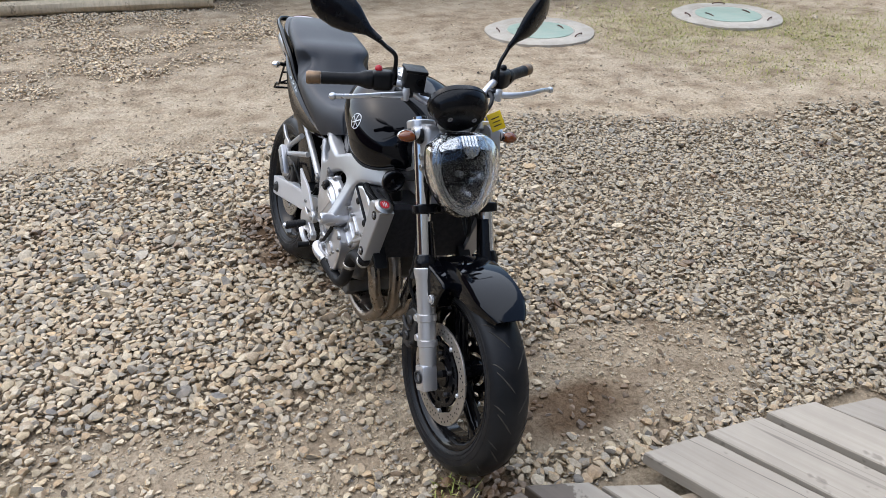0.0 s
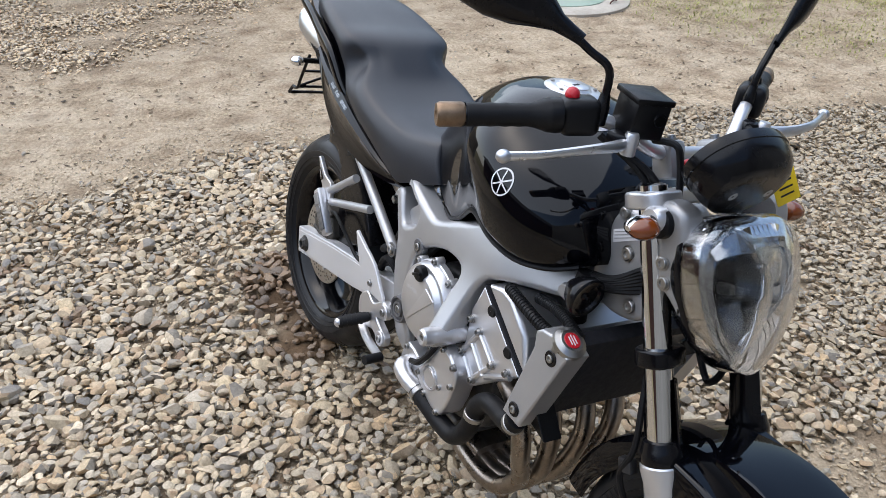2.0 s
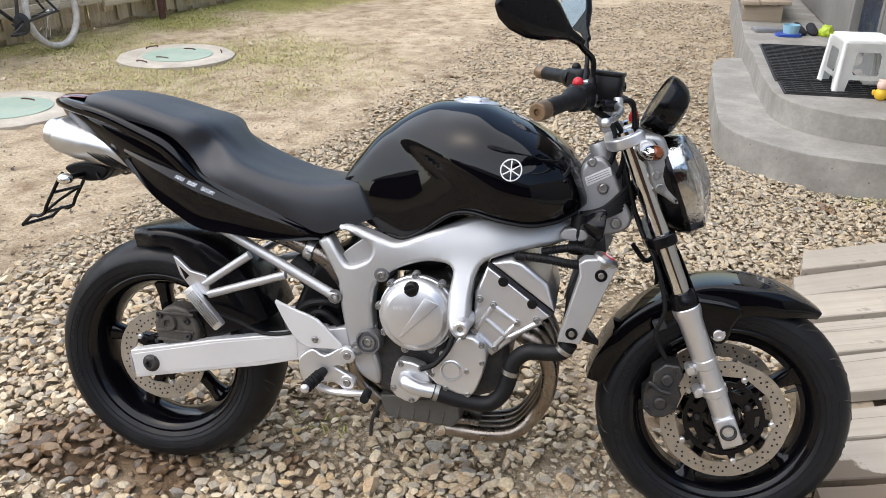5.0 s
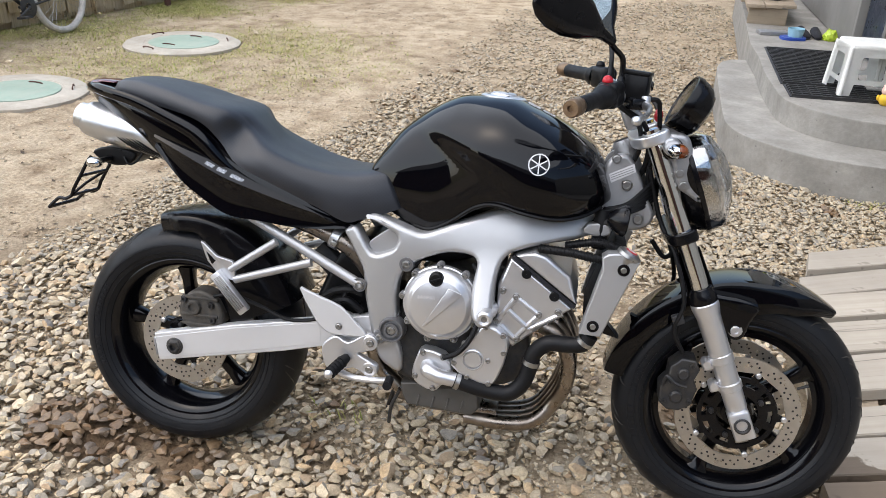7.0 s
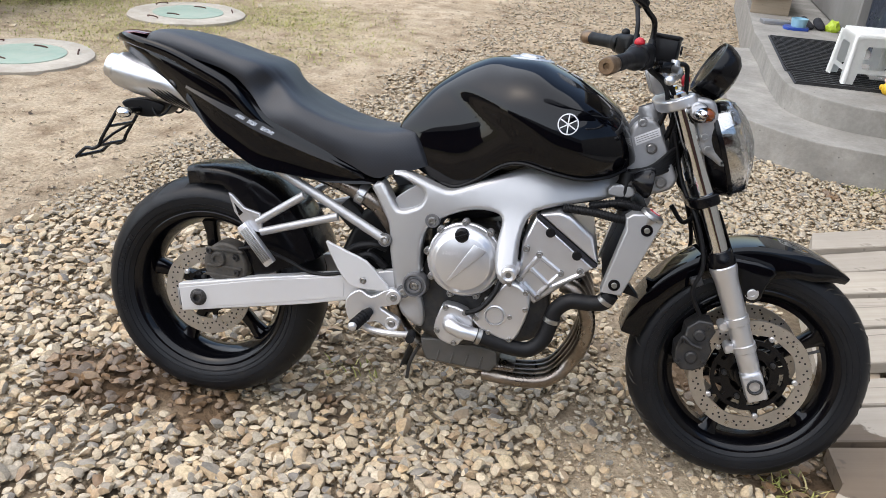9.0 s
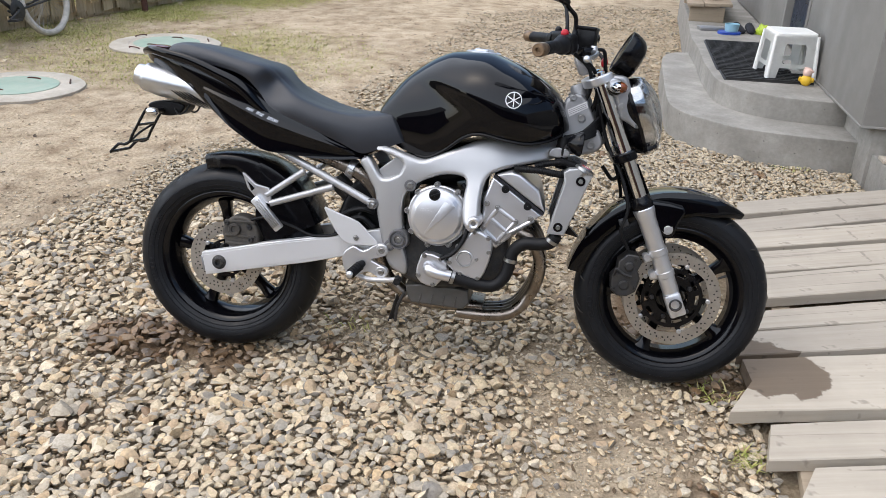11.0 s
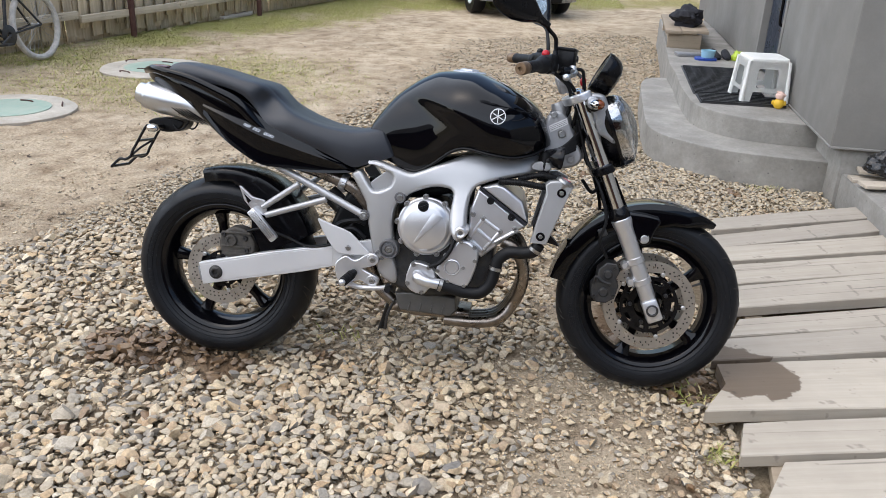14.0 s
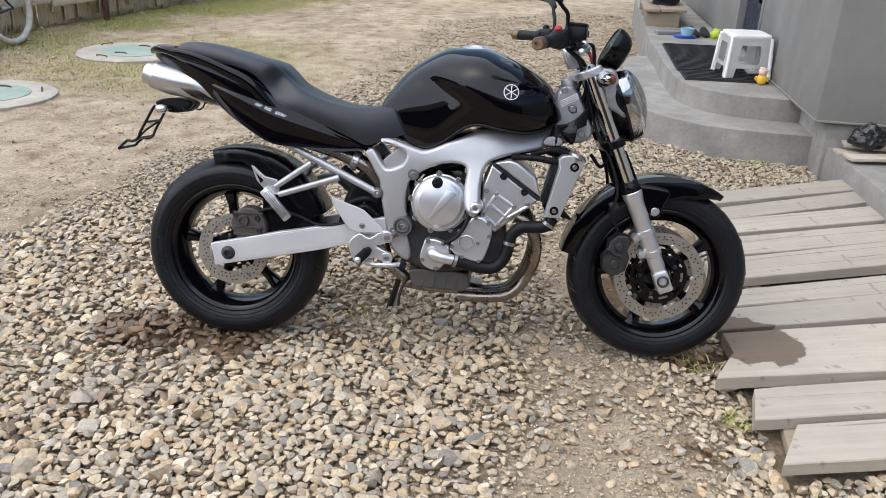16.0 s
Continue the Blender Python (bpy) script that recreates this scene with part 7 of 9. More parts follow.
        # subframe tubes and pillion hanger
        for a, b, r in (((0.505, s * 0.142, 0.548), (0.14, s * 0.115, 0.715), 0.0125), ((0.282, s * 0.148, 0.636), (0.165, s * 0.155, 0.552), 0.0105), ((0.374, s * 0.148, 0.594), (0.176, s * 0.155, 0.527), 0.0105)):
            bm = BM()
            tube(bm, [a, b], r, 14, n=1)
            bpart("subframe_tube", bm, "frame", None, "silver subframe tube")
        bolt("bolt", (0.500, s * 0.150, 0.552), (0, s, 0), bike, 0.010, 0.006)
        bm = BM()
        plate(bm, [(0.086, 0.618), (0.094, 0.616), (0.130, 0.585), (0.172, 0.576), (0.178, 0.560), (0.180, 0.525), (0.150, 0.528), (0.128, 0.544), (0.104, 0.570)], s * 0.150, s * 0.162, 0.003, True)
        hg = bpart("pillion_hanger", bm, "alloy", None, "silver pillion footrest hanger")
        # black patch on the solid plate gives the darkness of its opening
        bm = BM()
        plate(bm, [(0.103, 0.594), (0.128, 0.572), (0.118, 0.562)], s * 0.1615, s * 0.1635, 0.0005)
        part("opening_dark_patch", bm, "satin", hg)
        bm = BM()
        m = Matrix.Translation((0.172, s * 0.172, 0.497)) @ Matrix.Rotation(radians(48), 4, "Y")
        box(bm, (0.125, 0.022, 0.030), m, 0.005)
        fp = part("folded_footrest", bm, "alloy", bike, "folded silver pillion footrest")
        for k in range(4):
            bm = BM()
            box(bm, (0.10, 0.004, 0.004), m @ Matrix.Translation((0, s * 0.0125, -0.010 + 0.0068 * k)), 0.001)
            part("footrest_rib", bm, "steel", fp)
        # rider footrest plate and heel guard
        bm = BM()
        plate(bm, smooth_poly([(0.352, 0.528), (0.368, 0.527), (0.41, 0.512), (0.461, 0.494), (0.50, 0.458), (0.528, 0.428), (0.49, 0.421), (0.449, 0.420), (0.420, 0.428), (0.39, 0.460)], 2), s * 0.158, s * 0.166, 0.003)
        hg2 = bpart("heel_guard", bm, "swing", None, "bright silver heel guard")
        bolt("bolt", (0.457, s * 0.166, 0.443), (0, s, 0), hg2, 0.007, 0.005)
        bm = BM()
        plate(bm, smooth_poly([(0.415, 0.385), (0.449, 0.417), (0.482, 0.404), (0.523, 0.430), (0.552, 0.425), (0.556, 0.402), (0.530, 0.385), (0.508, 0.378), (0.530, 0.366), (0.560, 0.350), (0.556, 0.325), (0.53, 0.324), (0.498, 0.338), (0.45, 0.322), (0.425, 0.335)], 3), s * 0.148, s * 0.166, 0.005)
        fr2 = bpart("footrest_bracket", bm, "alloy", None, "silver footrest bracket")
        for x, z in ((0.540, 0.410), (0.541, 0.340)):
            bm = BM()
            lathe(bm, [(0.010, 0.002), (0.017, 0.002), (0.019, 0.0), (0.019, -0.014)], (x, s * 0.167, z), (0, s, 0), 20)
            part("boss", bm, "alloy", fr2)
            bolt("bolt", (x, s * 0.167, z), (0, s, 0), fr2, 0.009, 0.006)
        bm = BM()
        p0, p1 = Vector((0.484, s * 0.168, 0.367)), Vector((0.457, s * 0.235, 0.343))
        tube(bm, [p0, p0.lerp(p1, 0.2), p1], [0.010, 0.013, 0.014], 12, 0.75, 3)
        peg = bpart("footrest", bm, "rubber", None, "ribbed black rubber footrest")
        for k in range(5):
            bm = BM()
            c = p0.lerp(p1, 0.3 + 0.15 * k)
            tube(bm, [c - (p1 - p0).normalized() * 0.003, c + (p1 - p0).normalized() * 0.003], 0.0155, 12, 0.78, 1)
            part("rubber_rib", bm, "rubber", peg)
        bm = BM()
        ball(bm, (0.012, 0.010, 0.012), Matrix.Translation(p1))
        part("end_knob", bm, "alloy", peg)
        # front engine rail under the head: hose bundle clip
        bm = BM()
        plate(bm, smooth_poly([(1.028, 0.738), (1.035, 0.762), (1.078, 0.765), (1.090, 0.748), (1.075, 0.735)], 2), s * 0.105, s * 0.13, 0.005)
        part("frame_bracket", bm, "frame", fr)
    bm = BM()
    tube(bm, [(0.455, -0.17, 0.330), (0.50, -0.176, 0.318), (0.56, -0.185, 0.322), (0.600, -0.195, 0.332)], 0.008, 10, 1.4)
    pd = bpart("brake_pedal", bm, "alloy", None, "silver brake pedal")
    bm = BM()
    tube(bm, [(0.600, -0.19, 0.332), (0.604, -0.235, 0.333)], 0.011, 12, n=1)
    part("pedal_pad", bm, "rubber", pd)
    bm = BM()
    tube(bm, [(0.57, 0.155, 0.30), (0.55, 0.20, 0.20), (0.50, 0.262, 0.030)], 0.011, 10)
    st = bpart("side_stand", bm, "dark_metal", None, "black side stand resting on the ground")
    bm = BM()
    box(bm, (0.06, 0.04, 0.008), pose(0.485, 0.268, 0.024, 12, 0, 20), 0.002)
    part("stand_foot", bm, "dark_metal", st)
    for pts, r, mt, nm in (([(0.60, -0.06, 0.25), (0.58, -0.06, 0.20), (0.574, -0.05, 0.148)], 0.005, "dark_metal", "drain_hose"), ([(0.35, -0.02, 0.60), (0.44, -0.02, 0.52)], 0.032, "dark_metal", "shock_absorber")):
        bm = BM()
        tube(bm, pts, r, 10)
        bpart(nm, bm, mt)


make_frame()


def make_swingarm():
    for s in (-1, 1):
        bm = BM()
        poly = [(-0.060, 0.342), (-0.046, 0.268), (0.18, 0.316), (0.30, 0.342), (0.40, 0.369), (0.60, 0.405), (0.60, 0.485), (0.39, 0.441), (0.28, 0.419), (0.165, 0.396)]
        plate(bm, poly, s * 0.098, s * 0.132, 0.004, True)
        sw = bpart("swingarm", bm, "swing", None, "bright silver box-section swingarm")
        bm = BM()
        q = inset([(-0.050, 0.334), (-0.039, 0.278), (0.18, 0.325), (0.40, 0.379), (0.398, 0.434), (0.28, 0.411), (0.165, 0.388)], 0.0)
        plate(bm, q, s * 0.132, s * 0.1335, 0.001)
        part("side_face", bm, "swing", sw)
        bm = BM()
        lathe(bm, [(0.0005, 0.004), (0.008, 0.004), (0.010, 0.013), (0.015, 0.013), (0.017, 0.008), (0.0205, 0.006), (0.0215, 0.0)], (0, s * 0.1335, 0.315), (0, s, 0), 6)
        part("axle_nut", bm, "dark_metal", sw, "dark axle nut")
        bm = BM()
        lathe(bm, [(0.0005, 0.003), (0.020, 0.003), (0.0235, 0.001), (0.0235, -0.002)], (0, s * 0.1335, 0.315), (0, s, 0), 28)
        part("washer_or_well_ring", bm, "dark_metal", sw)
        bm = BM()
        box(bm, (0.006, 0.028, 0.05), pose(-0.058, s * 0.115, 0.305, 0, -10, 0), 0.002)
        part("end_cap", bm, "cast", sw)
    bm = BM()
    box(bm, (0.10, 0.20, 0.07), pose(0.43, 0, 0.42, 0, -12, 0), 0.02)
    bpart("swingarm_brace", bm, "swing")
    # rear caliper
    bm = BM()
    plate(bm, smooth_poly([(0.005, 0.40), (0.01, 0.44), (0.045, 0.47), (0.09, 0.465), (0.12, 0.435), (0.125, 0.39), (0.09, 0.365), (0.03, 0.365)], 3), -0.065, -0.118, 0.009)
    cal = bpart("rear_caliper", bm, "dirty_caliper", None, "dirty dark grey rear brake caliper")
    bm = BM()
    plate(bm, smooth_poly([(0.02, 0.335), (0.028, 0.372), (0.06, 0.385), (0.105, 0.38), (0.135, 0.37), (0.13, 0.34)], 2), -0.085, -0.112, 0.005)
    part("caliper_bracket", bm, "cast", cal, "grey caliper bracket")
    bm = BM()
    lathe(bm, [(0.0005, 0.004), (0.010, 0.004), (0.012, 0.009), (0.018, 0.009), (0.021, 0.004), (0.021, -0.004)], (0.047, -0.118, 0.425), (0, -1, 0), 24)
    part("piston_cap", bm, "dirty_caliper", cal)
    for z in (0.380, 0.405, 0.452):
        bm = BM()
        box(bm, (0.10, 0.010, 0.008), pose(0.064, -0.117, z, 0, 0, 0), 0.002)
        part("casting_rib", bm, "dirty_caliper", cal)
    for x, z in ((0.02, 0.445), (0.095, 0.435), (0.10, 0.395)):
        bolt("bolt", (x, -0.118, z), (0, -1, 0), cal, 0.008, 0.007, "dark_metal")
    bm = BM()
    tube(bm, [(0.10, -0.11, 0.46), (0.16, -0.125, 0.475), (0.24, -0.13, 0.455), (0.32, -0.13, 0.43), (0.42, -0.13, 0.46), (0.48, -0.11, 0.56)], 0.005, 8)
    part("brake_hose", bm, "rubber", cal)
    # rear hugger mudguard
    rings = []
    n = 24
    for i in range(n + 1):
        f = i / n
        a = radians(103 - 78 * f)
        r0 = 0.348 + 0.012 * math.sin(f * math.pi)
        sk = 0.03 + 0.14 * max(0, min(1, (f - 0.25) / 0.4)) ** 1.3
        wid = 0.088 + 0.012 * f
        if i < 3:
            wid *= 0.75 + 0.08 * i
        outer, inner = [], []
        for j in range(17):
            g = -1 + 2 * j / 16
            u = abs(g)
            yy = math.copysign(wid * math.sin(min(1, u / 0.6) * math.pi / 2), g)
            drop = 0.018 * min(1, u / 0.6) ** 3 + sk * max(0, u - 0.6) / 0.4
            outer.append((RW.x + (r0 - drop) * math.cos(a), yy, RW.z + (r0 - drop) * math.sin(a)))
            inner.append((RW.x + (r0 - drop - 0.003) * math.cos(a), yy * 0.965, RW.z + (r0 - drop - 0.003) * math.sin(a)))
        rings.append(outer + inner[::-1])
    bm = BM()
    skin(bm, rings)
    bpart("rear_hugger", bm, "satin", None, "black rear wheel hugger", 50)
    # licence plate bracket, bare
    bk = thing_part("plate_bracket", "bare black plate bracket with two lamps")
    bk.matrix_basis = Matrix.Translation((0.045, 0, 0.018))
    side = [(-0.318, 0.768), (-0.330, 0.752), (-0.352, 0.712), (-0.372, 0.676), (-0.380, 0.656), (-0.400, 0.645), (-0.418, 0.646), (-0.447, 0.618)]
    for s in (-1, 1):
        bm = BM()
        tube(bm, [(x, s * 0.062, z) for x, z in side], 0.0048, 8, 1.0, 2)
        part("bracket_bar", bm, "satin", bk)
    for (x, z), r in ((side[2], 0.0042), (side[4], 0.0042), (side[7], 0.005)):
        bm = BM()
        tube(bm, [(x, -0.062, z), (x, 0.062, z)], r, 8, n=1)
        part("cross_bar", bm, "satin", bk)
    bm = BM()
    tube(bm, [(side[2][0], 0.062, side[2][1]), (side[3][0] - 0.004, 0.0, side[3][1] + 0.006), (side[4][0], -0.062, side[4][1])], 0.004, 8, n=2)
    part("cross_bar", bm, "satin", bk)
    bm = BM()
    plate(bm, smooth_poly([(-0.325, 0.776), (-0.30, 0.792), (-0.25, 0.796), (-0.20, 0.785), (-0.215, 0.758), (-0.25, 0.748), (-0.29, 0.752)], 3), -0.045, 0.045, 0.006, True)
    part("lamp_mount", bm, "plastic", bk)
    for s in (-1, 1):
        bm = BM()
        tube(bm, [(-0.27, s * 0.05, 0.765), (-0.275, s * 0.10, 0.765)], 0.008, 10, n=1)
        part("lamp_stalk", bm, "plastic", bk)
        bm = BM()
        ball(bm, (0.022, 0.020, 0.0145), pose(-0.272, s * 0.118, 0.763))
        part("turn_signal", bm, "chrome", bk, "chrome rear turn signal")
        bm = BM()
        tube(bm, [(-0.235, s * 0.042, 0.775), (-0.215, s * 0.055, 0.757), (-0.195, s * 0.05, 0.765), (-0.18, s * 0.04, 0.79)], 0.003, 6, n=3)
        part("lamp_wire", bm, "rubber", bk)


def thing_part(name, label):
    ob = new(name)
    ob.empty_display_size = 0.05
    ob.parent = bike
    return tagged(ob, label)


make_swingarm()


def make_engine():
    eng = thing_part("engine", "silver four-cylinder engine block with bolted covers")

    def ep(name, bm, material, label="", smooth=35.0):
        own = name in ("side_cover", "crank_cover", "water_pump", "coolant_hose", "sump")
        return part("clutch_cover" if name == "side_cover" else name, bm, material, bike if own else eng, label, smooth)

    bm = BM()
    plate(bm, smooth_poly([(0.575, 0.36), (0.60, 0.50), (0.66, 0.60), (0.76, 0.61), (0.85, 0.56), (0.925, 0.47), (0.915, 0.36), (0.86, 0.32), (0.72, 0.288), (0.615, 0.31)], 3), -0.118, 0.118, 0.02, True)
    ep("crankcase", bm, "dark_metal", "grey crankcase")
    # cylinder block and head lean forward
    bm = BM()
    plate(bm, [(0.842, 0.500), (0.842, 0.600), (0.868, 0.667), (1.023, 0.560), (0.998, 0.540), (0.890, 0.446), (0.86, 0.47)], -0.158, 0.158, 0.010, True)
    ep("cylinder_block", bm, "alloy", "silver cylinder block and head")
    bm = BM()
    plate(bm, [(0.876, 0.672), (0.921, 0.688), (0.950, 0.681), (1.010, 0.637), (1.030, 0.569)], -0.156, 0.156, 0.012, True)
    ep("head_cover", bm, "alloy", "silver cylinder head cover")
    bm = BM()
    plate(bm, [(0.869, 0.668), (0.874, 0.672), (1.029, 0.567), (1.024, 0.561)], -0.1595, 0.1595, 0.001)
    ep("gasket", bm, "cloth", "black head gasket line")
    for x, z in ((0.907, 0.632), (0.977, 0.585)):
        bm = BM()
        lathe(bm, [(0.0005, 0.0035), (0.010, 0.0035), (0.012, 0.001), (0.012, -0.004)], (x, -0.158, z), (0, -1, 0), 20)
        ep("rubber_plug", bm, "plastic", "black rubber plug")
    for s in (-1, 1):
        for (x0, z0), (x1, z1) in (((0.850, 0.512), (0.890, 0.575)), ((0.897, 0.474), (0.945, 0.535)), ((0.858, 0.498), (0.90, 0.462)), ((0.872, 0.538), (0.925, 0.497)), ((0.888, 0.572), (0.945, 0.535)), ((0.93, 0.50), (1.0, 0.545))):
            bm = BM()
            tube(bm, [(x0, s * 0.158, z0), (x1, s * 0.158, z1)], 0.0065, 10, n=1)
            ep("casting_rib", bm, "alloy")
        for x, z in ((0.888, 0.574), (0.945, 0.536), (0.848, 0.508), (0.898, 0.470), (0.855, 0.585), (0.990, 0.548)):
            bolt("bolt", (x, s * 0.162, z), (0, s, 0), eng, 0.0065, 0.007)
        # clutch / generator cover
        c = (0.707, s * 0.145, 0.533)
        bm = BM()
        lathe(bm, [(0.0005, 0.047), (0.066, 0.047), (0.069, 0.0455), (0.076, 0.036), (0.0785, 0.0345), (0.084, 0.0335), (0.087, 0.030), (0.0905, 0.014), (0.0935, 0.012), (0.0945, 0.0)], c, (0, s, 0), 56)
        cov = ep("side_cover", bm, "alloy", "round silver clutch cover")
        for k in range(9):
            a = 2 * math.pi * k / 9 + 0.25
            p = (c[0] + 0.0945 * math.cos(a), c[1] + s * 0.012, c[2] + 0.0945 * math.sin(a))
            bm = BM()
            lathe(bm, [(0.0005, 0.006), (0.0085, 0.006), (0.0098, 0.002), (0.0098, -0.014)], p, (0, s, 0), 14)
            part("cover_lug", bm, "alloy", cov)
            bolt("bolt", (p[0], p[1] + s * 0.006, p[2]), (0, s, 0), cov, 0.006, 0.006)
        bm = BM()
        q = [(0.672, 0.482), (0.730, 0.584), (0.764, 0.572), (0.680, 0.484)]
        plate(bm, q, s * 0.1905, s * 0.1945, 0.0015)
        part("raised_blade", bm, "alloy", cov)
        bm = BM()
        lathe(bm, [(0.0005, 0.010), (0.013, 0.010), (0.017, 0.006), (0.018, -0.006)], (0.698, s * 0.190, 0.602), (0, s, 0), 20)
        part("oil_cap", bm, "plastic", cov, "black oil filler cap")
        bm = BM()
        box(bm, (0.030, 0.006, 0.006), pose(0.698, s * 0.2005, 0.602, 0, -25, 0), 0.001)
        part("cap_grip", bm, "plastic", cov)
        for k in range(6):
            bm = BM()
            box(bm, (0.0045, 0.0012, 0.008), pose(0.658 + 0.0075 * k, s * 0.1915, 0.553 + 0.0006 * k, 0, 3, 0), 0)
            part("raised_mark", bm, "swing", cov)
        # crankshaft end cover
        bm = BM()
        plate(bm, smooth_poly([(0.748, 0.390), (0.765, 0.428), (0.800, 0.480), (0.826, 0.505), (0.872, 0.485), (0.882, 0.443), (0.865, 0.375), (0.843, 0.350), (0.790, 0.362)], 2), s * 0.14, s * 0.19, 0.008)
        cc = ep("crank_cover", bm, "alloy", "silver crank end cover")
        bm = BM()
        lathe(bm, [(0.0005, 0.003), (0.019, 0.003), (0.021, 0.0), (0.0225, 0.0), (0.024, 0.004), (0.026, 0.003), (0.027, 0.0)], (0.801, s * 0.190, 0.413), (0, s, 0), 32)
        part("inspection_plug", bm, "alloy", cc)
        for x, z in ((0.757, 0.398), (0.79, 0.367), (0.843, 0.357), (0.872, 0.44), (0.868, 0.482), (0.826, 0.498), (0.778, 0.45), (0.838, 0.415)):
            bolt("bolt", (x, s * 0.189, z), (0, s, 0), cc, 0.006, 0.006)
    bm = BM()
    plate(bm, smooth_poly([(0.651, 0.350), (0.660, 0.395), (0.674, 0.417), (0.728, 0.407), (0.752, 0.368), (0.725, 0.325), (0.707, 0.311), (0.668, 0.322)], 2), -0.14, -0.175, 0.006)
    wp = ep("water_pump", bm, "alloy", "silver water pump cover")
    for x, z in ((0.66, 0.345), (0.676, 0.408), (0.726, 0.402), (0.746, 0.366), (0.706, 0.319)):
        bolt("bolt", (x, -0.175, z), (0, -1, 0), wp, 0.006, 0.006)
    bm = BM()
    tube(bm, [(0.690, -0.170, 0.375), (0.695, -0.192, 0.371), (0.72, -0.196, 0.362), (0.745, -0.192, 0.357), (0.765, -0.188, 0.354)], [0.018, 0.019, 0.018, 0.0175, 0.0175], 16)
    part("outlet_pipe", bm, "alloy", wp)
    hose = [(0.760, -0.188, 0.354), (0.80, -0.183, 0.343), (0.85, -0.178, 0.333), (0.895, -0.175, 0.335), (0.925, -0.172, 0.365), (0.938, -0.170, 0.41), (0.945, -0.170, 0.445), (0.975, -0.170, 0.472), (1.02, -0.172, 0.476), (1.055, -0.178, 0.485), (1.07, -0.182, 0.510)]
    bm = BM()
    tube(bm, hose, 0.0195, 16, n=5)
    hs = ep("coolant_hose", bm, "rubber", "thick black coolant hose")
    for i, (a, b) in enumerate(((0, 1), (5, 6), (9, 10))):
        bm = BM()
        d = (Vector(hose[b]) - Vector(hose[a])).normalized()
        lathe(bm, [(0.0195, -0.006), (0.0215, -0.005), (0.0215, 0.005), (0.0195, 0.006)], Vector(hose[a]) + d * 0.008, d, 18)
        part("hose_clamp", bm, "steel", hs)
    bm = BM()
    tube(bm, [(0.73, -0.196, 0.41), (0.765, -0.200, 0.43), (0.795, -0.195, 0.475), (0.808, -0.175, 0.54), (0.80, -0.15, 0.60), (0.775, -0.12, 0.63)], 0.0065, 8)
    ep("cable", bm, "rubber", "black wiring sleeve")
    bm = BM()
    plate(bm, [(0.610, 0.292), (0.616, 0.258), (0.630, 0.234), (0.800, 0.227), (0.818, 0.250), (0.812, 0.290), (0.70, 0.305)], -0.108, 0.108, 0.008, True)
    sm = ep("sump", bm, "sump", "grey finned oil sump")
    for k in range(4):
        bm = BM()
        box(bm, (0.005, 0.222, 0.034), pose(0.66 + 0.038 * k, 0, 0.250, 0, 10, 0), 0.002)
        part("sump_fin", bm, "sump", sm)
    # black airbox, carburettor and battery space above the engine
    bm = BM()
    plate(bm, smooth_poly([(0.56, 0.62), (0.60, 0.71), (0.70, 0.74), (0.85, 0.77), (1.0, 0.77), (1.03, 0.72), (0.93, 0.69), (0.84, 0.66), (0.70, 0.62)], 3), -0.10, 0.10, 0.02, True)
    ep("airbox", bm, "plastic", "black airbox under the tank")
    bm = BM()
    plate(bm, smooth_poly([(0.36, 0.42), (0.42, 0.60), (0.50, 0.66), (0.57, 0.62), (0.58, 0.46), (0.50, 0.38)], 3), -0.085, 0.085, 0.02, True)
    ep("inner_housing", bm, "plastic", "black housing behind the engine")
    for pts in ([(0.50, -0.11, 0.47), (0.46, -0.12, 0.50), (0.42, -0.115, 0.48), (0.40, -0.11, 0.44)], [(0.50, -0.115, 0.52), (0.47, -0.125, 0.53), (0.43, -0.12, 0.52), (0.40, -0.11, 0.50)], [(0.62, -0.13, 0.60), (0.66, -0.12, 0.65), (0.74, -0.11, 0.67), (0.80, -0.11, 0.65)]):
        bm = BM()
        tube(bm, pts, 0.010, 8)
        ep("hose", bm, "rubber")


make_engine()


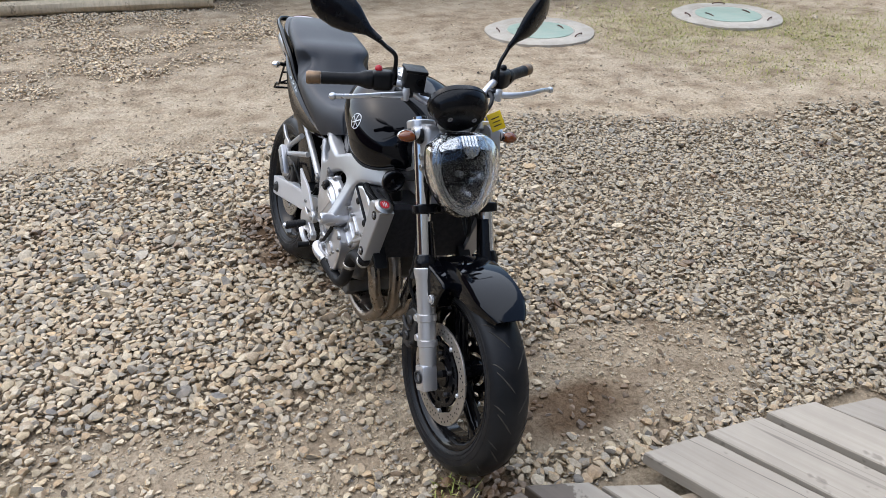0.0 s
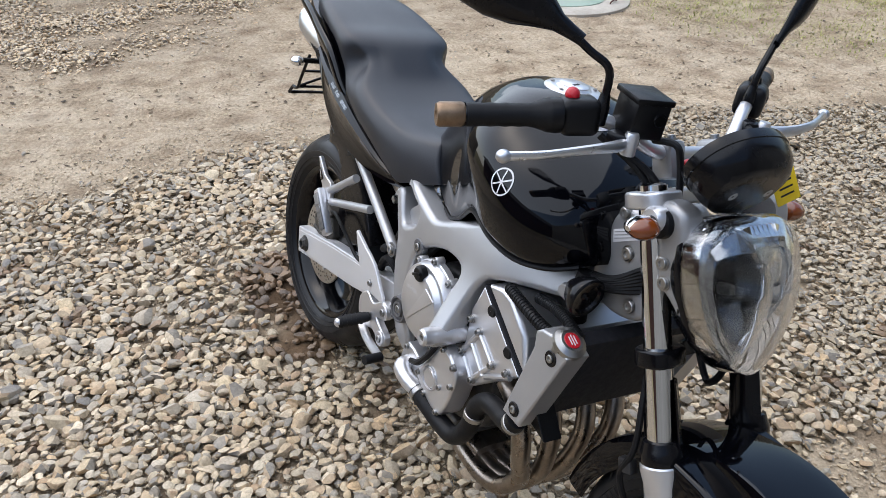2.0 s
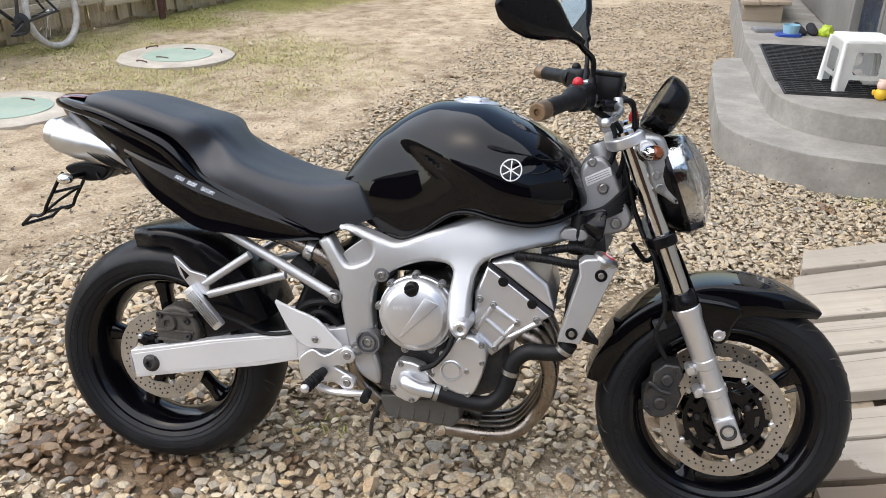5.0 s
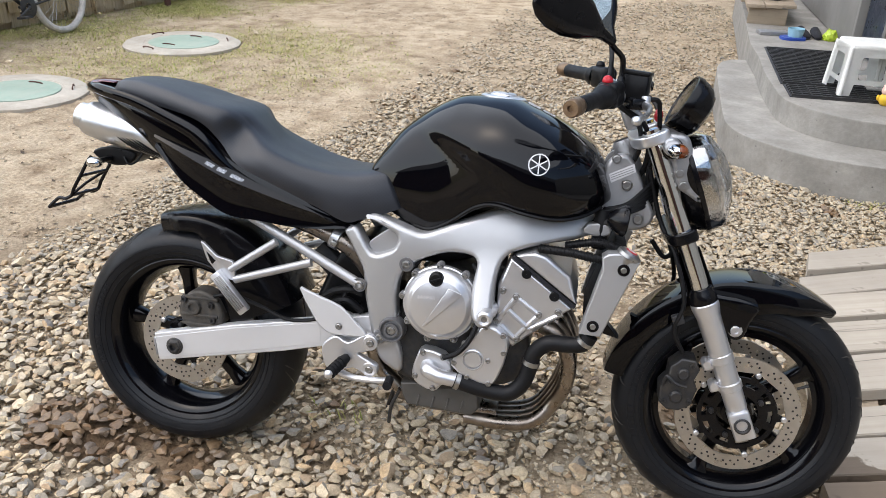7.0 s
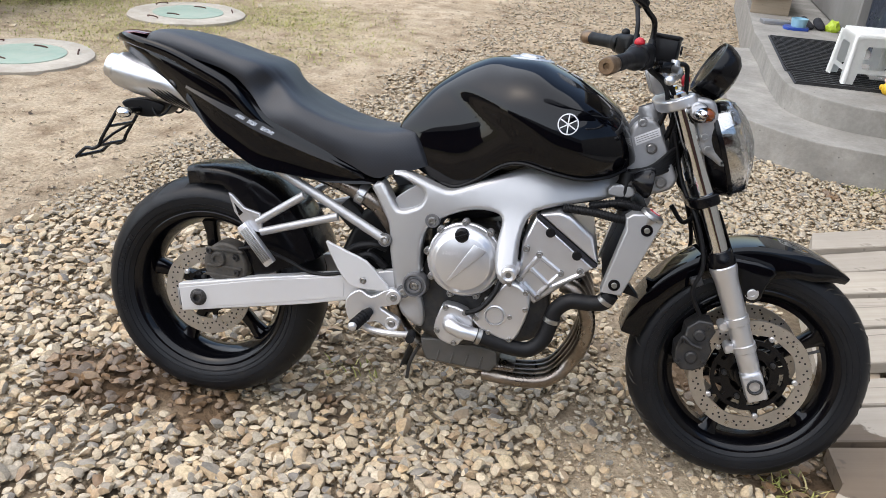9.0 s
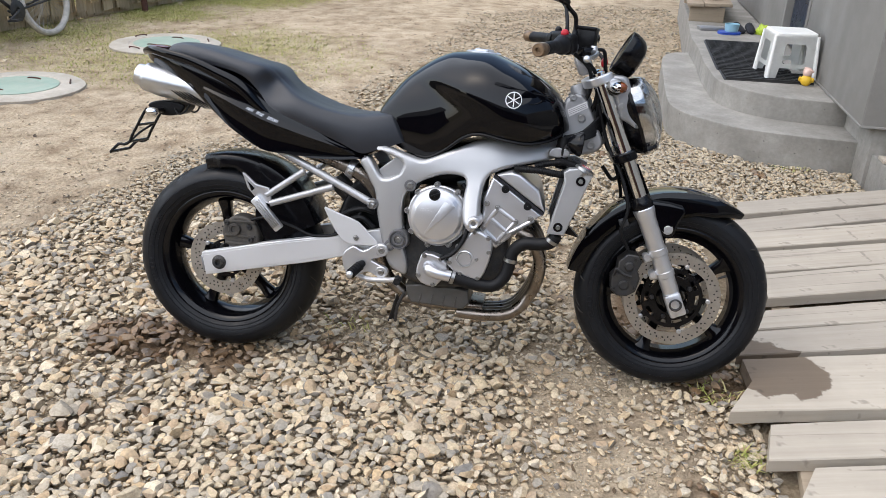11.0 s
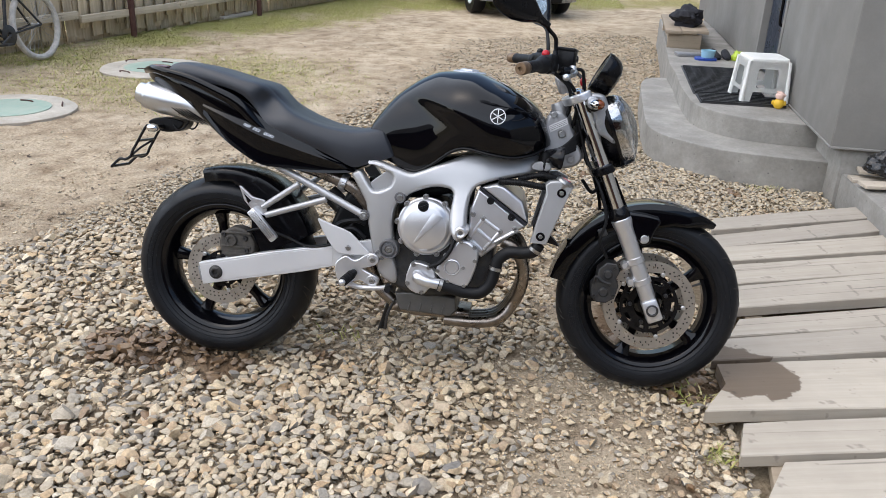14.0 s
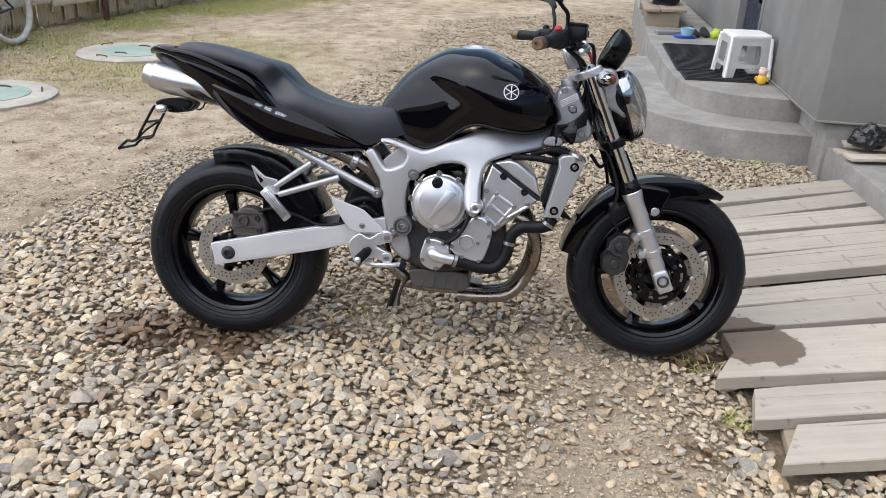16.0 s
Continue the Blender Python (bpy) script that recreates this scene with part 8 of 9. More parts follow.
def make_radiator():
    rad = thing_part("radiator", "black radiator with silver side covers")
    lo, hi = Vector((1.062, 0, 0.512)), Vector((1.122, 0, 0.705))
    u = (hi - lo).normalized()
    n = Vector((u.z, 0, -u.x))
    mid = (lo + hi) / 2
    rot = Matrix((n, Vector((0, 1, 0)), u)).transposed().to_4x4()
    base = Matrix.Translation(mid) @ rot
    bm = BM()
    box(bm, (0.030, 0.33, 0.20), base, 0.004)
    part("core", bm, "cloth", rad, "black core")
    for s in (-1, 1):
        bm = BM()
        plate(bm, [(1.074, 0.700), (1.088, 0.712), (1.116, 0.716), (1.158, 0.697), (1.092, 0.512), (1.042, 0.514), (1.078, 0.672)], s * 0.150, s * 0.198, 0.006)
        sc = part("radiator_side_cover", bm, "frame", bike, "silver radiator side cover")
        for x, z in ((1.125, 0.678), (1.072, 0.537)):
            # nothing is sunk here: a raised black ring paints the recess's shade
            bm = BM()
            lathe(bm, [(0.006, 0.001), (0.013, 0.0012), (0.014, 0.0), (0.014, -0.003)], (x, s * 0.199, z), (0, s, 0), 20)
            part("recess", bm, "satin", sc)
            bolt("bolt", (x, s * 0.199, z), (0, s, 0), sc, 0.007, 0.004)
        bm = BM()
        plate(bm, [(1.09, 0.555), (1.135, 0.505), (1.085, 0.516)], s * 0.13, s * 0.17, 0.003)
        part("deflector", bm, "plastic", rad)
    bm = BM()
    cm = Matrix.Translation((1.131, -0.176, 0.704)) @ Matrix.Rotation(radians(28), 4, "Y")
    lathe(bm, [(0.0005, 0.016), (0.020, 0.016), (0.025, 0.012), (0.029, 0.010), (0.030, 0.002), (0.024, 0.0), (0.022, -0.02)], (0, 0, 0), (0, 0, 1), 28)
    bmesh.ops.transform(bm, matrix=cm, verts=bm.verts)
    rc = part("radiator_cap", bm, "steel", bike, "steel pressure cap")
    bm = BM()
    lathe(bm, [(0.0005, 0.0172), (0.014, 0.0172), (0.015, 0.0155)], (0, 0, 0), (0, 0, 1), 28)
    bmesh.ops.transform(bm, matrix=cm, verts=bm.verts)
    part("cap_label", bm, "red", rc, "red warning label")
    for k in range(3):
        bm = BM()
        box(bm, (0.020 - 0.005 * abs(k - 1), 0.0022, 0.0006), cm @ Matrix.Translation((0, -0.005 + 0.005 * k, 0.0176)), 0)
        part("print_bar", bm, "decal", rc)
    for pts, r in (([(0.93, -0.15, 0.695), (1.00, -0.165, 0.697), (1.06, -0.165, 0.690), (1.10, -0.155, 0.690)], 0.010), ([(0.99, -0.13, 0.705), (1.05, -0.145, 0.722), (1.09, -0.150, 0.722), (1.13, -0.150, 0.71)], 0.009)):
        bm = BM()
        tube(bm, pts, r, 12)
        hose_part = part("hose", bm, "rubber", rad)
        path = spline(pts, 9)
        bm = BM()
        for a, b in zip(path[::1], path[1::1]):
            mid = (a + b) / 2
            lathe(bm, [(r * 0.95, -0.0018), (r * 1.13, -0.0008), (r * 1.13, 0.0008), (r * 0.95, 0.0018)], mid, (b - a).normalized(), 12)
        part("ribs", bm, "rubber", hose_part)
    # horn beside the frame, facing forward
    bm = BM()
    d = Vector((0.98, 0.05, -0.10)).normalized()
    lathe(bm, [(0.0005, 0.006), (0.004, 0.010), (0.008, 0.006), (0.024, 0.008), (0.027, 0.013), (0.033, 0.014), (0.036, 0.011), (0.036, 0.003), (0.032, -0.004), (0.024, -0.018), (0.012, -0.030), (0.0005, -0.031)], (1.108, -0.150, 0.782), d, 36)
    hn = bpart("horn", bm, "satin", None, "round black horn")
    bm = BM()
    tube(bm, [(1.10, -0.14, 0.78), (1.07, -0.12, 0.765)], 0.008, 8, n=1)
    part("horn_bracket", bm, "dark_metal", hn)
    # wiring bundle below the tank nose
    for k in range(7):
        bm = BM()
        o = 0.008 * k
        tube(bm, [(1.04 + o * 0.6, -0.085 - 0.003 * k, 0.75 + o), (1.075, -0.10 - 0.003 * (k % 3), 0.778 + o * 0.4), (1.12, -0.10, 0.79 + o * 0.5), (1.165, -0.075, 0.81 + o), (1.19, -0.03, 0.83 + o)], 0.0045, 7)
        bpart("wiring", bm, "rubber")
    bm = BM()
    tube(bm, [(1.065, -0.105, 0.705), (1.066, -0.112, 0.75), (1.068, -0.108, 0.795)], 0.019, 12)
    bpart("connector_boot", bm, "rubber", None, "black rubber connector boot")


make_radiator()


def make_headlight():
    hl = thing_part("headlight", "shield-shaped clear headlight with chrome bezel")
    LAMP = STEER @ Matrix.Translation((0, -0.018, 0))
    top, bot = Vector((1.246, 0, 0.984)), Vector((1.342, 0, 0.766))
    v = (bot - top).normalized()
    fwd = Vector((-v.z, 0, v.x))
    L = (bot - top).length
    half = [(0.004, 0.045), (0.012, 0.072), (0.032, 0.096), (0.062, 0.106), (0.10, 0.107), (0.14, 0.098), (0.175, 0.083), (0.205, 0.062), (0.226, 0.036)]
    ring = [(a, w) for a, w in half] + [(L, 0.0)] + [(a, -w) for a, w in half[::-1]]
    pts = [(p.x, p.y) for p in spline([(a, w, 0) for a, w in ring], 5, True)]
    ctr = 0.105

    def at(a, w, d):
        return LAMP @ (top + v * a + Vector((0, w, 0)) + fwd * d)

    def loop(scale, d, sink=0.0):
        """The outline drawn in towards the middle, at a depth; sink draws its lower end back."""
        return [at(ctr + (a - ctr) * scale, w * scale, d - sink * max(0, (a - 0.14) / 0.1)) for a, w in pts]

    def shell(name, rows, material, label, smooth=40, cap=False):
        bm = BM()
        skin(bm, [loop(*r) for r in rows], False)
        if cap:
            bm.verts.ensure_lookup_table()
            bm.faces.new(bm.verts[-len(pts):])
        return part(name, bm, material, hl, label, smooth)

    # clear cover: short side wall, rounded shoulder, domed front
    bm = BM()
    rows = [(1.012, -0.020), (1.012, 0.004), (0.998, 0.016)] + [(q, 0.024 + 0.036 * (1 - q ** 2.4), 0.012 * q) for q in (0.95, 0.88, 0.78, 0.66, 0.52, 0.36, 0.2, 0.08)]
    skin(bm, [loop(*r) for r in rows], False)
    bm.verts.ensure_lookup_table()
    bm.faces.new(bm.verts[-len(pts):])
    bmesh.ops.solidify(bm, geom=bm.faces[:], thickness=0.0025)
    lens = part("lens", bm, "glass", hl, "clear headlight lens", 50)
    lens.visible_shadow = False
    # bright housing inside the cover: side band, chamfer, flat rim round the bowl
    shell("housing", [(0.996, -0.022), (0.998, 0.000), (0.975, 0.012), (0.90, 0.017, 0.006), (0.84, 0.014, 0.008), (0.78, 0.018, 0.008), (0.765, 0.010, 0.004)], "chrome", "bright stepped lamp housing", 16)
    shell("rear_edge", [(1.014, -0.018), (1.020, -0.022), (1.014, -0.028), (0.97, -0.030)], "satin", "black rubber edge")
    shell("shell", [(0.99, -0.026), (0.93, -0.045), (0.70, -0.080), (0.4, -0.092)], "satin", "black lamp shell", 40, True)
    # bowl of smooth facets round the bulb
    bm = BM()
    rings = []
    k0 = len(pts)
    for i in range(9):
        q = 1 - i / 8.6
        rings.append([at(0.125 + (a - ctr) * 0.74 * q - 0.012 * (1 - q), w * 0.74 * q, 0.010 - 0.072 * (1 - q ** 1.8) + 0.0035 * math.sin(k * 2 * math.pi * 9 / k0) * q * (1 - q) * 4) for k, (a, w) in enumerate(pts)])
    skin(bm, rings, False)
    bm.verts.ensure_lookup_table()
    bm.faces.new(bm.verts[-len(rings[0]):])
    part("reflector", bm, "bowl", hl, "dark bright-edged reflector bowl", 14)
    bm = BM()
    tube(bm, [at(0.122 + (a - ctr) * 0.75, w * 0.75, 0.013) for a, w in pts[6:-6:3]], 0.0028, 8, n=2)
    part("reflector_rim", bm, "chrome", hl)
    # V-shaped inner vane below the bulb
    for s in (-1, 1):
        bm = BM()
        skin(bm, [[at(a, s * w, d), at(a + 0.006, s * w, d), at(a + 0.010, s * w * 0.9, d - 0.03), at(a + 0.002, s * w * 0.9, d - 0.03)] for a, w, d in ((0.222, 0.004, 0.004), (0.200, 0.028, 0.010), (0.170, 0.050, 0.012), (0.135, 0.064, 0.012))])
        part("vane", bm, "lamp_chrome", hl, "bright lower vane", 30)
    # brow: chrome wings and a ribbed tongue in the middle
    for s in (-1, 1):
        bm = BM()
        skin(bm, [[at(a0, s * w, d), at(a0 + h, s * w, d + 0.010), at(a0 + h + 0.004, s * w, d - 0.004), at(a0 + 0.004, s * w, d - 0.012)] for w, a0, h, d in ((0.028, 0.016, 0.036, 0.038), (0.05, 0.022, 0.030, 0.034), (0.072, 0.032, 0.022, 0.026), (0.086, 0.046, 0.014, 0.018))])
        part("brow_wing", bm, "chrome", hl, "", 20)
    bm = BM()
    rings = []
    for i in range(11):
        y = -0.026 + 0.0052 * i
        e = abs(y) / 0.026
        rings.append([at(0.012, y, 0.020), at(0.016, y, 0.034 + 0.002 * (i % 2)), at(0.045, y, 0.048 + 0.002 * (i % 2)), at(0.078 - 0.022 * e ** 2, y, 0.050), at(0.080 - 0.022 * e ** 2, y, 0.036), at(0.03, y, 0.018)])
    skin(bm, rings)
    part("upper_reflector", bm, "chrome", hl, "ribbed chrome tongue above the bulb", 14)
    bm = BM()
    lathe(bm, [(0.0005, 0.030), (0.009, 0.028), (0.011, 0.0), (0.018, -0.02)], at(0.118, 0, -0.030), fwd, 20)
    part("bulb_cap", bm, "steel", hl)
    for s in (-1, 1):
        bm = BM()
        plate(bm, smooth_poly([(1.165, 0.962), (1.179, 0.981), (1.203, 0.989), (1.231, 0.983), (1.245, 0.954), (1.262, 0.910), (1.276, 0.862), (1.282, 0.838), (1.268, 0.838), (1.245, 0.853), (1.222, 0.868), (1.208, 0.904), (1.196, 0.932), (1.176, 0.948)], 3), s * 0.085, s * 0.122, 0.012)
        bent(bm, lambda c: Vector((c.x, c.y - s * 0.10 * max(0, c.x - 1.215), c.z)))
        stay = spart("headlight_stay", bm, "cast", None, "grey metal headlight side cover", 50)
        for x, z in ((1.222, 0.901), (1.234, 0.874)):
            sbolt((x, s * 0.121, z), (0, s, 0), stay, 0.009, 0.004)
        bm = BM()
        lathe(bm, [(0.018, 0.0), (0.024, 0.0), (0.022, 0.012), (0.014, 0.016), (0.013, 0.03), (0.008, 0.03)], STEER @ Vector((1.200, s * 0.118, 0.955)), (0, s, 0), 20)
        sg = bpart("turn_signal", bm, "plastic", None, "amber turn signal on a short stalk")
        bm = BM()
        rings = [[STEER @ Vector((1.203 + h * math.sin(a) * 1.0, s * y, 0.955 + h * 0.72 * math.cos(a))) for a in [2 * math.pi * i / 18 for i in range(18)]] for y, h in ((0.146, 0.012), (0.150, 0.018), (0.160, 0.022), (0.174, 0.0215), (0.187, 0.014), (0.193, 0.005))]
        skin(bm, rings)
        part("signal_body", bm, "chrome", sg, "chrome signal housing")
        bm = BM()
        rings = [[STEER @ Vector((1.203 + 0.004 + h * math.sin(a), s * y, 0.955 + h * 0.74 * math.cos(a))) for a in [math.pi * i / 12 for i in range(13)]] for y, h in ((0.146, 0.011), (0.150, 0.018), (0.160, 0.0225), (0.174, 0.022), (0.187, 0.0145), (0.194, 0.004))]
        skin(bm, rings, False, False)
        part("signal_lens", bm, "amber", sg, "amber lens")
    # dark housing behind the lamp
    bm = BM()
    box(bm, (0.055, 0.14, 0.13), STEER @ Matrix.Translation((1.235, 0, 0.875)) @ Matrix.Rotation(radians(-24), 4, "Y"), 0.02)
    bpart("headlight_bucket", bm, "satin", None, "black headlight housing")


make_headlight()


def make_gauges():
    POD = STEER @ Matrix.Translation((0, -0.036, 0))
    c, up, out = Vector((1.232, 0, 1.047)), Vector((0.475, 0, 0.88)), Vector((0.88, 0, -0.475))
    outline = []
    for i in range(44):
        a = 2 * math.pi * i / 44
        ca, sa = math.cos(a), math.sin(a)
        y = 0.090 * math.copysign(abs(ca) ** 0.85, ca)
        t = 0.066 * math.copysign(abs(sa) ** 0.85, sa)
        outline.append((y * (1 - 0.34 * max(0, -t / 0.066) ** 2), t))

    def slice_at(n, k, drop=0.0):
        return [POD @ (c + up * (t * k - drop) + Vector((0, y * k, 0)) + out * n) for y, t in outline]

    bm = BM()
    skin(bm, [slice_at(n, k, d) for n, k, d in ((-0.018, 0.90, 0), (-0.023, 0.93, 0), (-0.022, 0.98, 0), (-0.014, 1.0, 0), (-0.006, 1.0, 0), (-0.005, 0.975, 0), (0.004, 0.965, 0), (0.020, 0.92, 0.002), (0.034, 0.80, 0.006), (0.041, 0.60, 0.010))])
    g = bpart("instrument_pod", bm, "satin", None, "black instrument pod", 28)
    bm = BM()
    skin(bm, [slice_at(n, k) for n, k in ((-0.0195, 0.89), (-0.021, 0.60), (-0.021, 0.05))], False)
    part("dial_glass", bm, "satin", g, "dark dial face")
    for y in (-0.038, 0.038):
        bm = BM()
        lathe(bm, [(0.0005, 0.002), (0.004, 0.003), (0.0075, 0.003), (0.010, 0.0), (0.010, -0.006)], POD @ (c + up * -0.006 + Vector((0, y, 0)) + out * 0.0385), out, 16)
        part("fixing_screw", bm, "cast", g)
    # yellow tag hanging behind the pod
    bm = BM()
    box(bm, (0.002, 0.042, 0.052), STEER @ pose(1.228, 0.098, 1.010, 28, -14, -18), 0.0005)
    tg = bpart("key_tag", bm, "yellow", None, "yellow plastic tag")
    for k in range(3):
        bm = BM()
        box(bm, (0.0026, 0.024, 0.003), STEER @ pose(1.228, 0.098, 1.010, 28, -14, -18) @ Matrix.Translation((0, 0, -0.012 + 0.011 * k)), 0)
        part("print_bar", bm, "cloth", tg)


make_gauges()


def make_bars():
    # right end lower and further forward than the left: the bar is slightly bent
    R = [(1.105, -0.05, 1.022), (1.098, -0.09, 1.028), (1.075, -0.15, 1.058), (1.045, -0.21, 1.062), (1.012, -0.29, 1.052), (0.985, -0.365, 1.042)]
    Lf = [(1.105, 0.05, 1.022), (1.098, 0.09, 1.032), (1.060, 0.15, 1.075), (1.030, 0.20, 1.088), (0.985, 0.27, 1.094), (0.940, 0.335, 1.097)]
    bm = BM()
    tube(bm, [Vector(p) for p in R[::-1]] + [Vector(p) for p in Lf], 0.011, 14, n=5)
    hb = bpart("handlebar", bm, "alloy", None, "silver tubular handlebar")
    for y in (-0.05, 0.05):
        bm = BM()
        box(bm, (0.045, 0.036, 0.062), pose(1.108, y, 1.012, 0, -24, 0), 0.010)
        part("bar_clamp", bm, "cast", hb)
        bolt("bolt", (1.100, y, 1.045), (-0.4, 0, 0.9), hb, 0.007, 0.005)
    for pts, s in ((R, -1), (Lf, 1)):
        a, b = Vector(pts[3]), Vector(pts[5])
        d = (b - a).normalized()
        g0 = a + d * 0.035
        bm = BM()
        n = 10
        prof = [(0.0255, 0.0), (0.0255, 0.005), (0.0225, 0.012), (0.0188, 0.024)] + [(0.0168 + 0.0007 * (i % 2), 0.036 + 0.0107 * i) for i in range(8)] + [(0.0175, 0.122), (0.0175, 0.128)]
        lathe(bm, prof, g0, d, 22)
        gr = bpart("grip", bm, "rubber", None, "black rubber grip")
        bm = BM()
        lathe(bm, [(0.0165, 0.0), (0.0185, 0.004), (0.0185, 0.036), (0.016, 0.041), (0.007, 0.041), (0.006, 0.036), (0.0005, 0.036)], g0 + d * 0.129, d, 24)
        part("bar_end_plug", bm, "brass", gr, "worn bronze bar-end plug")
        # switch housing
        c = a + d * 0.010
        rot = d.to_track_quat("X", "Z").to_matrix().to_4x4()
        bm = BM()
        box(bm, (0.062, 0.050, 0.056), Matrix.Translation(c - d * 0.018) @ rot, 0.014, 4)
        sw = bpart("switch_housing", bm, "plastic", None, "black switch housing")
        bm = BM()
        lathe(bm, [(0.026, -0.008), (0.027, 0.0), (0.025, 0.012), (0.018, 0.016)], c + d * 0.018, d, 20)
        part("throttle_collar", bm, "plastic", sw)
        bm = BM()
        ball(bm, (0.012, 0.011, 0.012), Matrix.Translation(c - d * 0.005 + Vector((-0.004, 0, 0.030))))
        part("switch_button", bm, "red" if s < 0 else "plastic", sw, "red kill switch" if s < 0 else "")
        # lever
        lv = [(1.118, -0.150, 1.046), (1.128, -0.19, 1.044), (1.132, -0.24, 1.042), (1.122, -0.31, 1.032), (1.101, -0.365, 1.023)] if s < 0 else [(1.10, 0.14, 1.055), (1.125, 0.19, 1.062), (1.125, 0.25, 1.072), (1.10, 0.31, 1.078), (1.072, 0.359, 1.074)]
        bm = BM()
        tube(bm, lv, [0.010, 0.0095, 0.0075, 0.0065, 0.007], 10, 0.75)
        ball(bm, (0.011, 0.011, 0.010), Matrix.Translation(lv[-1]))
        le = bpart("lever", bm, "muffler", None, "polished silver hand lever")
        bm = BM()
        box(bm, (0.040, 0.045, 0.026), Matrix.Translation(Vector(lv[0]) + Vector((-0.012, s * 0.008, 0.0))) @ pose(0, 0, 0, 0, 0, -25 * s), 0.006)
        part("lever_perch", bm, "satin", le)
        bm = BM()
        lathe(bm, [(0.0005, 0.018), (0.009, 0.018), (0.011, 0.012), (0.011, -0.016)], Vector(lv[0]) + Vector((0.008, s * 0.012, 0)), (0, 0, 1), 14)
        part("lever_pivot", bm, "alloy", le)
        # mirror: stem with a knee, then a pointed housing with a glass facing back
        if s < 0:
            base, knee, neck = Vector((1.068, -0.178, 1.092)), Vector((1.066, -0.182, 1.138)), Vector((1.026, -0.236, 1.180))
            tipv, upv = Vector((0.885, -0.372, 1.262)), Vector((0.35, 0.35, 0.86))
        else:
            base, knee, neck = Vector((1.050, 0.168, 1.108)), Vector((1.049, 0.172, 1.142)), Vector((1.040, 0.203, 1.200))
            tipv, upv = Vector((0.985, 0.335, 1.325)), Vector((0.45, -0.35, 0.8))
        bm = BM()
        tube(bm, [base - Vector((0, 0, 0.03)), base, knee, knee.lerp(neck, 0.5), neck], 0.0062, 10, n=5)
        mr = bpart("mirror", bm, "satin", None, "black rear-view mirror on a bent stem")
        bm = BM()
        lathe(bm, [(0.011, -0.035), (0.011, -0.008), (0.009, 0.0), (0.0075, 0.01)], base, (0, 0, 1), 14)
        part("stem_nut", bm, "satin", mr)
        axis = (tipv - neck).normalized()
        w = (upv - axis * upv.dot(axis)).normalized()
        nb = axis.cross(w) * (1 if s < 0 else -1)
        if nb.x > 0:
            nb = -nb
        rings = []
        ln = (tipv - neck).length
        for f, hw, th in ((-0.10, 0.009, 0.009), (0.0, 0.011, 0.010), (0.10, 0.014, 0.012), (0.22, 0.026, 0.019), (0.36, 0.042, 0.024), (0.55, 0.055, 0.025), (0.75, 0.058, 0.023), (0.90, 0.050, 0.018), (0.98, 0.036, 0.012), (1.0, 0.025, 0.008)):
            cc = neck + axis * ln * f
            rings.append([cc + w * hw * math.copysign(abs(math.cos(t)) ** 0.75, math.cos(t)) + (-nb) * th * max(-0.25, math.sin(t)) for t in [2 * math.pi * i / 22 for i in range(22)]])
        bm = BM()
        skin(bm, rings)
        part("mirror_housing", bm, "satin", mr, "glossy black pointed mirror housing", 50)
        bm = BM()
        rings = [[neck + axis * ln * f + w * hw * 0.88 * g + nb * (0.0065) for g in (-1, -0.5, 0, 0.5, 1)] for f, hw in ((0.30, 0.034), (0.42, 0.046), (0.55, 0.053), (0.75, 0.056), (0.88, 0.048), (0.96, 0.034))]
        skin(bm, rings, False, False)
        bmesh.ops.solidify(bm, geom=bm.faces[:], thickness=0.002)
        part("mirror_glass", bm, "chrome", mr, "mirror glass")
    # brake fluid reservoir
    bm = BM()
    box(bm, (0.060, 0.058, 0.056), pose(1.102, -0.132, 1.082, 0, 4, -12), 0.005)
